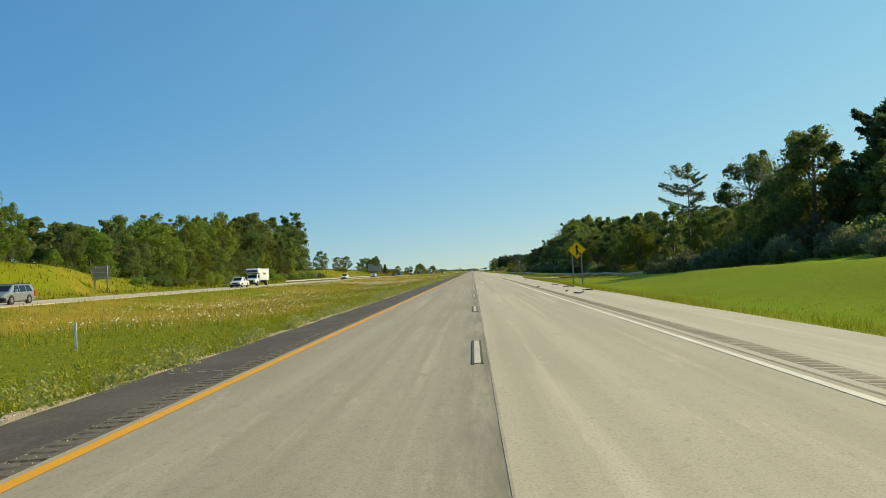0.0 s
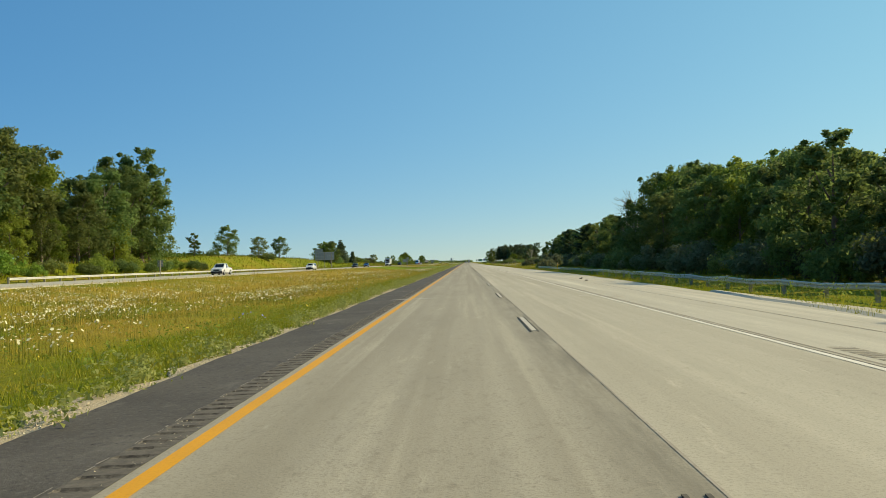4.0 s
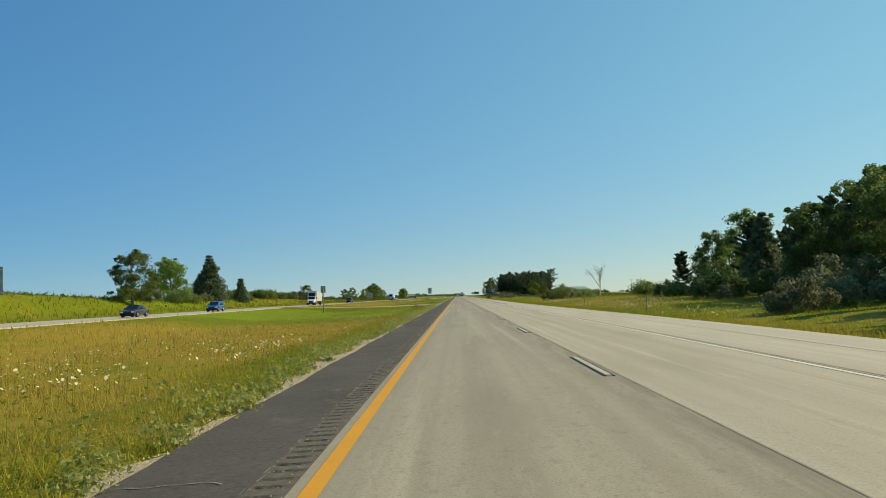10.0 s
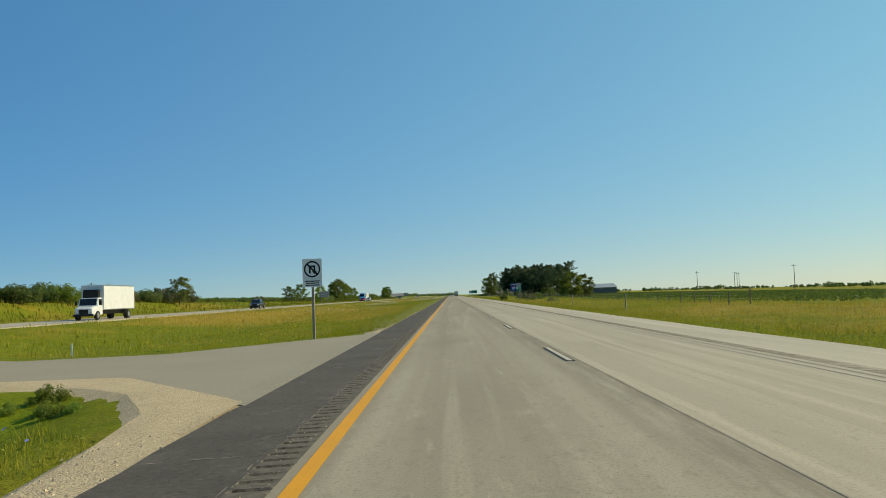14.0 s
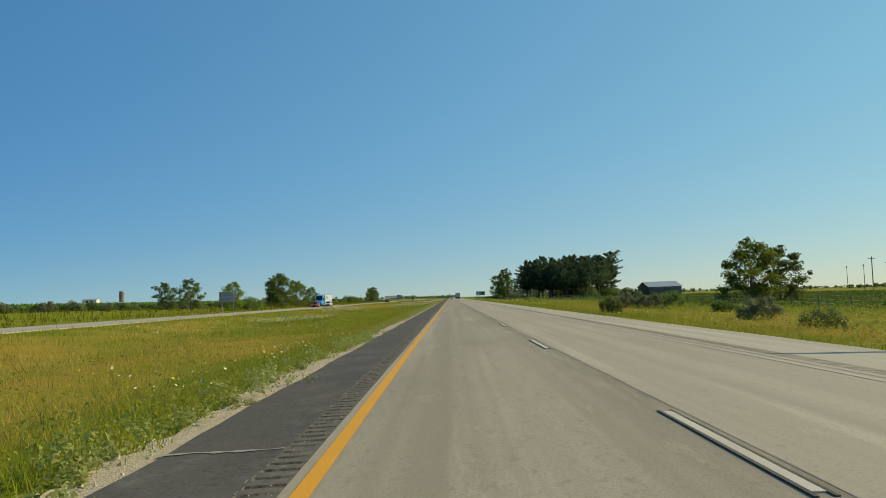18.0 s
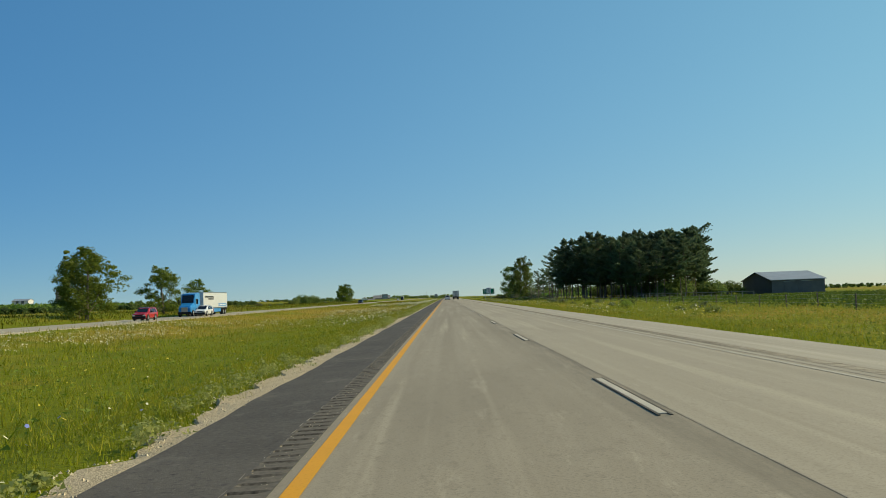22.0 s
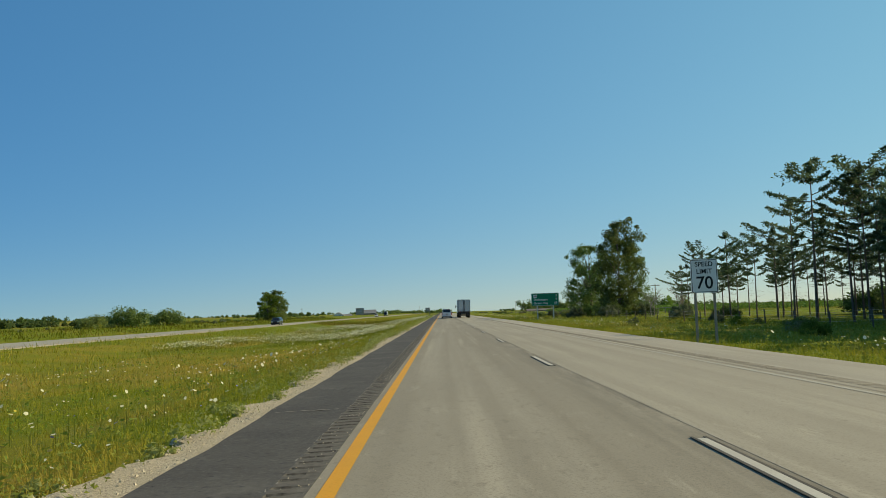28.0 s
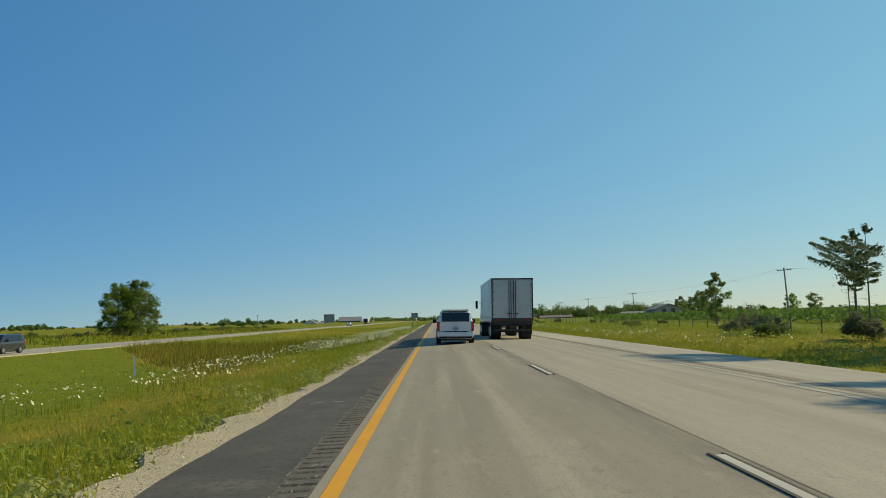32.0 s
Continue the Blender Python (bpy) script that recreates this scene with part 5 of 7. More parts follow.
for p, x, y, top in ((LONE_PINE[0], 42.7, 154.6, 19.5), (LONE_PINE[1], 44.5, 158, 17), (OAK[0], 41, 298, 17.2), (OAK[2], 38.5, 291, 17), (OAK[1], 44, 285, 18), (MAPLE[1], 38.5, 280, 16.5), (OAK[0], 43.5, 292, 18), (OAK[1], 50.9, 145, 19.0), (FOREST_PINE[1], 42, 79, 14.5), (FOREST_PINE[0], 44, 86, 16), (OAK[1], 37.6, 87, 13.6), (OAK[0], 40.0, 92, 14.8), (OAK[2], 36.8, 96, 11.0)):
    put(p, x, y, top_scale(p, x, y, top), rt.uniform(0, 360))
for x, y, h in ((38, 303, 15.5), (39.5, 309, 13), (52, 140, 19.5), (38.5, 98, 9.5), (31, 200, 8), (30, 268, 9), (31, 240, 8)):
    put(pick(DEAD), x, y, h / 5.4, rt.uniform(0, 360))
for i in range(60):
    y = 40 + i * 7.1
    x = 28.5 + rt.uniform(-1.5, 2) + (6 if y < 150 else 0) - (3 if 175 < y < 300 else 0)
    put(pick(BUSH + BUSH_GREY), x, y, rt.uniform(0.7, 1.5), rt.uniform(0, 360), group="shrubs at the foot of the woods")
for i in range(16):
    put(pick(BUSH_GREY), 30 + rt.uniform(-2, 3), 52 + i * 4.6, rt.uniform(0.7, 1.1), rt.uniform(0, 360), label="pale grey-green shrub at the top of the mown grass")
for x, y, s in ((19.5, 318, 1.0), (22, 324, 1.3), (20.5, 331, 0.9), (24.5, 337, 1.3), (27, 343, 1.1), (21, 385, 0.95), (23.5, 388, 1.0), (26, 381, 0.8), (18.8, 312, 0.7)):
    put(pick(BUSH_GREY + BUSH_BRIGHT), x, y, s, rt.uniform(0, 360), label="tall weedy shrub with pale dry stems")
# past the woods
put(DEAD[0], 31.8, 516.5, 1.55, 40)
for x, y, s in ((-6.2, 486.8, 0.17), (-5.4, 485.4, 0.12), (-5.0, 485.2, 0.10), (-6.8, 486.4, 0.12), (-5.8, 485.9, 0.13)):
    put(BUSH_BRIGHT[0], x, y, s, rt.uniform(0, 360), label="tall leafy weed beside the gravel of the crossing")
for x, y, s in ((20.2, 494, 1.25), (21.6, 497, 1.15), (18.6, 492, 0.85), (24, 499, 1.05), (26.5, 503, 0.9), (28.5, 507, 0.8)):
    put(pick(BUSH + BUSH_GREY), x, y, s, rt.uniform(0, 360), label="dense dark shrub beside the road")
put(MAPLE[1], 33.6, 694, 0.86, 0, 0.68, label="rounded sunlit tree on the field's edge")
put(OAK[0], 37.4, 696, 0.78, 0, 0.68, label="rounded sunlit tree on the field's edge")
for x, y, s, p in ((26.5, 724, 0.5, BUSH[0]), (28, 727, 0.5, BUSH_BRIGHT[0]), (22.5, 702, 0.7, BUSH[1]), (23.6, 690, 0.9, BUSH[0]), (20.5, 693, 0.8, BUSH_GREY[0]), (21.2, 688, 0.7, BUSH_GREY[0]),
                   (27, 722, 0.6, BUSH[0]), (31, 724, 0.7, BUSH[1]), (34, 727, 0.6, BUSH_GREY[1]), (17.9, 609.5, 0.36, BUSH_GREY[1]), (19.6, 616, 0.3, BUSH_GREY[0]), (17, 640, 0.45, BUSH[1]), (19, 652, 0.6, BUSH_GREY[0]), (22, 668, 0.5, BUSH[0])):
    put(p, x, y, s, rt.uniform(0, 360), label="leafy shrub beside the bean field")
put(BUSH[0], 14.0, 671.5, 0.40, 0, 2.0, label="young leafy sapling beside the road")
for i in range(34):
    y = 800 + i * 6.5
    put(pick(BUSH_BRIGHT + BUSH_GREY + BUSH), 22 + rt.uniform(-2, 7), y, rt.uniform(0.16, 0.45), rt.uniform(0, 360), group="scrub along the verge")

# pine plantation
GROVE = "pine plantation"
gyy = 924.0
while gyy < 1048:
    x_front = float(np.interp(gyy, (924, 945, 975, 1046), (49, 42, 36, 35)))
    top = float(np.interp(gyy, (924, 935, 950, 975, 991, 1010, 1034, 1048), (11.2, 13.0, 16.0, 17.6, 15.2, 12.2, 9.0, 7)))
    xx = x_front
    while xx < min(74, 0.445 * (gyy - 801) + 1):
        s = (top + 0.06 * (xx - 36)) * rt.uniform(0.80, 1.04) / 16
        sparse = rt.random() < np.interp(gyy, (962, 1005), (0.0, 1.0))
        put(pick(LONE_PINE if sparse else PINE), xx + rt.uniform(-1.2, 1.2), gyy + rt.uniform(-1.8, 1.8), max(0.42, s), rt.uniform(0, 360), rt.uniform(0.95, 1.05), group=GROVE)
        xx += rt.uniform(3.2, 4.8) * float(np.interp(gyy, (955, 985, 1010, 1020), (1, 1.4, 1.5, 1.9)))
    gyy += rt.uniform(4.6, 6.0)
for i in range(24):
    put(pick(BUSH), rt.uniform(50, 78), 932 + i * 4.4, rt.uniform(1.5, 2.3), rt.uniform(0, 360), group="undergrowth behind the pines")
for x, y, s in ((31, 1107, 0.46), (33.5, 1110, 0.50), (34.5, 1115, 0.42), (37, 1119, 0.38), (40, 1049, 0.6), (44, 1056, 0.5)):
    put(pick(LONE_PINE), x, y, s, rt.uniform(0, 360))
for x, y, s in ((37, 1052, 1.0), (34, 1057, 0.9), (36, 1046, 0.8), (36, 1063, 0.8)):
    put(pick(DEAD), x, y, s, rt.uniform(0, 360))
for p, x, y, top, sq in ((COTTON[0], 30.6, 1064, 15.6, 1.12), (COTTON[1], 33.2, 1068, 12.4, 1.15), (COTTON[1], 28.3, 1077, 12.4, 1.0), (COTTON[0], 30.0, 1083, 9.0, 1.0)):
    put(p, x, y, top_scale(p, x, y, top) / sq, rt.uniform(0, 360), sq)
for x, y, s in ((33, 1038, 0.75), (35.5, 1044, 0.85), (31, 1030, 0.6), (38, 1034, 0.8), (29.5, 1062, 1.3), (32.5, 1067, 1.2), (27.5, 1075, 1.25), (29.5, 1081, 1.1), (34.5, 1064, 1.0), (24.5, 1070, 0.8), (26, 1088, 0.8), (23, 1091, 0.6), (28, 1060, 0.9), (22, 1100, 0.5), (25, 1108, 0.6), (27, 1120, 0.5), (31, 1128, 0.7)):
    put(pick(BUSH + BUSH_GREY), x, y, s, rt.uniform(0, 360), group="scrub along the verge")
put(SLIM[1], 37.3, 1155.4, 0.58, 60, label="crooked tree leaning beside the field fence")
put(DEAD[1], 40, 1150, 0.6, 10)
for p, x, y, s in ((OAK[0], 62, 1240, 0.55), (OAK[1], 66, 1246, 0.6), (MAPLE[0], 92, 1260, 0.5), (OAK[2], 100, 1265, 0.5), (OAK[0], 84, 1330, 0.6), (OAK[1], 90, 1335, 0.6)):
    put(p, x, y, s, rt.uniform(0, 360), label="leafy tree behind the crop field")
for i in range(34):
    y = 1130 + i * 13
    put(pick(BUSH + BUSH_GREY), 30 + rt.uniform(-4, 8), y, rt.uniform(0.2, 0.5), rt.uniform(0, 360), group="scrub along the verge")

# leafy weeds along the gravel, more than one could count
rw = np.random.default_rng(25)
weed_cl = []
wy = 1.0
while wy < 1190:
    x = inner - float(np.interp(wy, gy2, wide)) * rw.uniform(0.45 if wy > 640 else 0.2, 1.5) - 0.03
    if float(crossing(x, wy)) < 0.01 and not 472 < wy < 490:
        hw = rw.uniform(0.12, 0.42) * (1.5 if rw.random() < 0.2 else 1)
        for _ in range(5):
            weed_cl.append(((x + rw.normal(0, hw * 0.5), wy + rw.normal(0, hw * 0.8), hz(x, wy) + hw * rw.uniform(0.2, 0.85)), hw * rw.uniform(0.36, 0.6)))
    wy += rw.uniform(0.5, 2.8) * (1.0 if wy > 640 else 0.5)
v, f = clumps_to_leaves(weed_cl, 34, 0.045, rw, 0.9)
tagged(new("roadside_weeds", mesh_from("roadside_weeds", v, f, M_PALE_WEED)), "bushy light green weeds along the gravel", "weeds", kind="stuff")


# ---- far woods and crops ----
def far_belt(name, label, spots, seed, mat, category, size=1.6, per=60):
    r = np.random.default_rng(seed)
    cl = []
    for x, y, rad, top in spots:
        z = hz(x, y)
        for _ in range(8):
            cl.append(((x + r.normal(0, rad * 0.7), y + r.normal(0, rad * 0.7), z + top * r.uniform(0.05, 0.6)), top * r.uniform(0.24, 0.38)))
    v, f = clumps_to_leaves(cl, per, size, r, 0.9)
    return tagged(new(name, mesh_from(name, v, f, mat)), label, category, kind="stuff")


spots = []
for i in range(70):
    spots.append((rt.uniform(-420, -90) * (1 + i / 50), 1500 + rt.uniform(0, 1200), rt.uniform(8, 20), rt.uniform(3, 6.5)))
for i in range(90):
    spots.append((rt.uniform(70, 700) * (1 + i / 60), 1400 + rt.uniform(0, 1300), rt.uniform(8, 22), rt.uniform(4, 8)))
for i in range(60):
    spots.append((rt.uniform(380, 760), 500 + i * 18, rt.uniform(10, 22), rt.uniform(4, 9)))
for i in range(40):
    spots.append((rt.uniform(-800, -330), 700 + i * 22, rt.uniform(10, 18), rt.uniform(3, 6)))
near_belt = [(75 + i * 5 + rt.uniform(-5, 5), 1640 + rt.uniform(-30, 60), 6, rt.uniform(8, 14)) for i in range(26)]
far_belt("far_woods", "dense dark row of trees behind the far barn", near_belt, 44, M_LEAF, "trees", 0.75, 190)
far_belt("far_woods", "distant hazy belts of trees along the fields", spots, 41, M_LEAF, "trees", 1.0, 84)
spots = [(-40 + rt.uniform(-60, 60), 2300 + rt.uniform(0, 500), 10, rt.uniform(5, 10)) for i in range(30)]
far_belt("far_woods", "distant trees where the road meets the horizon", spots, 42, M_LEAF, "trees", 1.3, 60)
far_belt("far_scrub", "dark scrubby hedge across the far field", [(-92 - (i % 3) * 5, 690 + i * 6.5, 3, rt.uniform(1.1, 2.3)) for i in range(70)], 43, M_LEAF, "shrubs", 0.9, 30)


def crop(name, label, x0, x1, y0, y1, n, h, size, mat, seed, category):
    r = np.random.default_rng(seed)
    x = x0 + np.round(r.uniform(0, 1, n) * (x1 - x0) / 0.76) * 0.76
    y = r.uniform(y0, y1, n)
    p = np.stack([x + r.normal(0, 0.08, n), y, height(x, y) + h * r.uniform(0.25, 1.0, n)], -1)
    nn = r.normal(0, 1, (n, 3))
    nn[:, 2] = np.abs(nn[:, 2])
    v, f = leaf_cards(p, nn, size, r, 2.2)
    return tagged(new(name, mesh_from(name, v, f, mat)), label, category, kind="stuff")


crop("corn_field", "tall green corn in rows beyond the hedge", -190, -105, 620, 1030, 42000, 2.1, 0.7, M_CORN, 51, "corn")
crop("corn_field", "tall green corn behind the grassy bank", -125, -68, 325, 500, 26000, 1.3, 0.5, M_CORN, 54, "corn")
crop("corn_field", "green corn on the far slope", 46, 125, 1135, 1290, 52000, 1.7, 0.34, M_CORN, 52, "corn")
crop("bean_field", "low green bean rows beyond the fence", 30, 100, 560, 910, 90000, 0.35, 0.22, M_CORN, 53, "crop")


# ---- signs ----
def plate(points, depth=0.012, y=0.0):
    return prism(points, y, y + depth)


def rounded(w, h, r=0.05, cx=0.0, cz=0.0, n=4):
    pts = []
    for sx, sz, a0 in ((1, 1, 0), (-1, 1, 90), (-1, -1, 180), (1, -1, 270)):
        for k in range(n + 1):
            a = radians(a0 + 90 * k / n)
            pts.append((cx + sx * (w / 2 - r) + r * math.cos(a), cz + sz * (h / 2 - r) + r * math.sin(a)))
    return pts


def ring(rad, cx, cz, n=28):
    return [(cx + rad * math.cos(2 * math.pi * k / n), cz + rad * math.sin(2 * math.pi * k / n)) for k in range(n)]


def text_part(words, size, x, y, z, mat, parent, name="lettering", align='CENTER', turn=0.0, squeeze=1.0):
    """Raised lettering that faces -y."""
    c = bpy.data.curves.new("lettering", 'FONT')
    c.body = words
    c.size = size
    c.align_x = align
    c.align_y = 'CENTER'
    c.extrude = 0.003
    c.offset = size * 0.012
    o = bpy.data.objects.new("lettering_tmp", c)
    scene.collection.objects.link(o)
    bpy.context.view_layer.update()
    me = bpy.data.meshes.new_from_object(o.evaluated_get(bpy.context.evaluated_depsgraph_get()))
    bpy.data.objects.remove(o)
    bpy.data.curves.remove(c)
    me.materials.clear()
    me.materials.append(mat)
    ob = new(name, me)
    ob.parent = parent
    ob.matrix_basis = pose(x, y, z, 90, 0, turn) @ Matrix.Diagonal((squeeze, 1, 1, 1))
    return ob


def sign_posts(e, xs_, top, wood=True, r=0.05, depth=0.6, y=0.03):
    for x in xs_:
        if wood:
            part("post", box(x - r, x + r, y, y + 2 * r, -depth, top, 0.008), M_POST_WOOD, e)
        else:
            part("post", box(x - r * 0.7, x + r * 0.7, y, y + r, -depth, top, 0.004), M_GALV, e)


def at_ground(e, x, y, z=None, turn=0.0):
    e.matrix_basis = pose(x, y, hz(x, y) if z is None else z, 0, 0, turn)
    return e


# merging traffic sign
e = thing("merge_sign", "yellow diamond merging-traffic sign on two posts", "road sign")
D = 0.86
part("panel", plate([(0, 3.35 - D), (D, 3.35), (0, 3.35 + D), (-D, 3.35)]), M_SIGN_YELLOW, e)
bm = bmesh.new()
for s0, s1 in ((0.80, 0.765),):
    o4 = [(0, 3.35 - s0), (s0, 3.35), (0, 3.35 + s0), (-s0, 3.35)]
    i4 = [(0, 3.35 - s1), (s1, 3.35), (0, 3.35 + s1), (-s1, 3.35)]
    for k in range(4):
        bm = prism([o4[k], o4[(k + 1) % 4], i4[(k + 1) % 4], i4[k]], -0.004, 0.0, bm)
part("border", bm, M_SIGN_BLACK, e)
bm = prism([(-0.06, 2.86), (0.07, 2.86), (0.07, 3.55), (0.19, 3.50), (0.0, 3.86), (-0.19, 3.50), (-0.06, 3.55)], -0.004, 0.0)
bm = prism([(0.30, 2.86), (0.38, 2.95), (0.07, 3.32), (0.0, 3.22)], -0.005, -0.001, bm)
part("arrow_symbol", bm, M_SIGN_BLACK, e)
sign_posts(e, (-0.42, 0.42), 3.35)
at_ground(e, 13.3, 81.4, -0.52)

# route marker with two panels
e = thing("route_sign", "blue interstate marker and green tour panel on posts", "road sign")
part("panel", plate(rounded(0.95, 1.30, 0.03, -0.475, 3.05)), M_SIGN_BLUE, e, "blue route panel")
part("tour_panel", plate(rounded(0.95, 0.86, 0.03, 0.485, 2.83)), M_SIGN_GREEN, e, "dark green tour panel")
part("blank_panel", plate(rounded(0.95, 0.42, 0.03, 0.485, 3.49)), M_SIGN_BACK, e, "plain grey panel")
text_part("NORTH", 0.25, -0.475, -0.006, 3.50, M_SIGN_WHITE, e)
part("shield_band", plate([(-0.86, 3.28), (-0.09, 3.28), (-0.06, 3.16), (-0.89, 3.16)], 0.004, -0.004), M_SIGN_RED, e, "red shield band")
text_part("43", 0.56, -0.475, -0.006, 2.82, M_SIGN_WHITE, e)
bm = prism(ring(0.40, 0.485, 2.83), -0.004, 0.0)
part("disc", bm, M_SIGN_WHITE, e, "white ring")
part("inner_disc", prism(ring(0.34, 0.485, 2.83), -0.007, -0.003), M_SIGN_GREEN, e)
bm = prism([(0.25, 2.95), (0.40, 3.02), (0.42, 2.70), (0.33, 2.62)], -0.010, -0.006)
bm = prism([(0.50, 3.02), (0.66, 2.92), (0.60, 2.66), (0.53, 2.75)], -0.010, -0.006, bm)
part("emblem", bm, M_SIGN_WHITE, e, "white lake shapes")
sign_posts(e, (-0.6, 0.65), 3.6)
at_ground(e, 13.2, 623, -0.75)

# speed limit sign
e = thing("speed_limit_sign", "white speed limit sign with black numerals on two posts", "road sign")
part("panel", plate(rounded(1.22, 1.52, 0.05, 0, 2.86)), M_SIGN_WHITE, e)
bm = bmesh.new()
for x0, x1, z0, z1 in ((-0.58, 0.58, 3.565, 3.59), (-0.58, 0.58, 2.13, 2.155), (-0.58, -0.555, 2.13, 3.59), (0.555, 0.58, 2.13, 3.59)):
    bm = box(x0, x1, -0.004, 0.0, z0, z1, 0, bm)
part("border", bm, M_SIGN_BLACK, e)
text_part("SPEED", 0.30, 0, -0.006, 3.38, M_SIGN_BLACK, e)
text_part("LIMIT", 0.30, 0, -0.006, 3.06, M_SIGN_BLACK, e)
text_part("70", 0.78, 0, -0.006, 2.53, M_SIGN_BLACK, e)
sign_posts(e, (-0.43, 0.43), 3.3)
at_ground(e, 12.85, 962.5, -0.33)

# distance sign
e = thing("distance_sign", "large green distance sign on two steel posts", "road sign")
part("panel", plate(rounded(4.5, 2.05, 0.12, 0, 3.05), 0.03), M_SIGN_GREEN, e)
bm = bmesh.new()
for x0, x1, z0, z1 in ((-2.12, 2.12, 3.99, 4.03), (-2.12, 2.12, 2.07, 2.11), (-2.2, -2.16, 2.17, 3.93), (2.16, 2.2, 2.17, 3.93)):
    bm = box(x0, x1, -0.004, 0.0, z0, z1, 0, bm)
part("border", bm, M_SIGN_WHITE, e)
part("route_plate", plate(rounded(0.62, 0.5, 0.06, -1.62, 3.62), 0.004, -0.004), M_SIGN_WHITE, e)
text_part("AA", 0.42, -1.62, -0.008, 3.62, M_SIGN_BLACK, e)
text_part("3", 0.50, 1.95, -0.006, 3.64, M_SIGN_WHITE, e, align='RIGHT')
text_part("Sheboygan", 0.50, -1.9, -0.006, 3.05, M_SIGN_WHITE, e, align='LEFT', squeeze=1.1)
text_part("9", 0.50, 1.95, -0.006, 3.05, M_SIGN_WHITE, e, align='RIGHT')
text_part("Green Bay", 0.50, -1.9, -0.006, 2.45, M_SIGN_WHITE, e, align='LEFT', squeeze=1.1)
text_part("69", 0.50, 1.95, -0.006, 2.45, M_SIGN_WHITE, e, align='RIGHT')
for x in (-1.3, 1.3):
    p = part("post", box(x - 0.09, x + 0.09, 0.03, 0.05, -0.8, 4.0), M_GALV, e, "steel beam post")
    bm = box(x - 0.01, x + 0.01, 0.05, 0.2, -0.8, 4.0)
    bm = box(x - 0.09, x + 0.09, 0.2, 0.22, -0.8, 4.0, 0, bm)
    part("post_web", bm, M_GALV, p)
at_ground(e, 17.95, 1061.5, -0.32)

# no u-turn sign
e = thing("no_u_turn_sign", "white no-u-turn sign with black symbol on a post", "road sign")
part("panel", plate(rounded(0.78, 1.14, 0.04, 0, 2.85)), M_SIGN_WHITE, e)
bm = bmesh.new()
o_, i_ = ring(0.33, 0, 3.0), ring(0.27, 0, 3.0)
for k in range(28):
    bm = prism([o_[k], o_[(k + 1) % 28], i_[(k + 1) % 28], i_[k]], -0.004, 0.0, bm)
bm = prism([(-0.23, 3.19), (-0.18, 3.24), (0.23, 2.81), (0.18, 2.76)], -0.006, -0.002, bm)
part("ban_ring", bm, M_SIGN_BLACK, e, "dark ring and slash")
bm = box(-0.13, -0.06, -0.005, -0.001, 2.83, 3.08)
bm = box(0.06, 0.13, -0.005, -0.001, 2.9, 3.08, 0, bm)
bm = box(-0.13, 0.13, -0.005, -0.001, 3.08, 3.15, 0, bm)
bm = prism([(0.0, 2.92), (0.19, 2.92), (0.095, 2.79)], -0.005, -0.001, bm)
part("arrow_symbol", bm, M_SIGN_BLACK, e)
bm = box(-0.3, 0.3, -0.004, 0, 2.50, 2.54)
bm = box(-0.26, 0.26, -0.004, 0, 2.42, 2.46, 0, bm)
bm = box(-0.28, 0.28, -0.004, 0, 2.34, 2.38, 0, bm)
part("small_lines", bm, M_SIGN_BLACK, e, "lines of small lettering")
sign_posts(e, (0,), 3.3)
at_ground(e, -4.25, 504.8, -0.42)


def sign_back(x, y, w, z0, z1, posts, name="road_sign_back", label="back of a grey road sign on posts", extra=None, y_face=0.0):
    e = thing(name, label, "road sign")
    base = hz(x, y)
    part("panel", box(-w / 2, w / 2, 0.03, 0.05, z0 - base, z1 - base, 0.008), M_SIGN_BACK, e)
    if extra:
        part("upper_panel", box(extra[0], extra[1], 0.03, 0.05, extra[2] - base, extra[3] - base, 0.008), M_SIGN_BACK, e)
    bm = bmesh.new()
    for zz in np.linspace(z0 - base + 0.25, z1 - base - 0.25, 3):
        bm = box(-w / 2 + 0.05, w / 2 - 0.05, 0.0, 0.03, zz - 0.03, zz + 0.03, 0, bm)
    part("stiffener", bm, M_GALV, e)
    for px_ in posts:
        part("post", box(px_ - 0.09, px_ + 0.09, -0.16, 0.0, -0.6, z1 - base, 0.01), M_POST_WOOD, e)
    return at_ground(e, x, y, base)


sign_back(-50.0, 121.5, 2.6, 2.3, 4.3, (-0.9, 0.9), label="grey back of a broad sign on two wooden posts")
sign_back(-45.3, 416, 6.4, 2.9, 5.6, (-2.3, 0, 2.3), label="grey back of a large double sign on three posts", extra=(-3.25, -0.7, 5.605, 6.55))
sign_back(-22, 481.6, 0.85, 2.6, 3.75, (0.0,), label="grey back of a small sign on one post")
sign_back(-44.7, 776, 3.5, 2.05, 4.2, (-1.2, 1.2), label="pale grey back of a wide sign on two posts")
sign_back(-51.1, 1458, 5.2, 1.4, 5.5, (-1.8, 1.8), label="dark back of a large sign beyond the far carriageway")
sign_back(-5.1, 1290.7, 1.9, 1.7, 3.3, (-0.7, 0.7), label="grey rectangular sign on two posts in the median")
sign_back(-46.5, 268, 0.9, 1.6, 2.6, (0.0,), label="grey back of a small sign on one post")

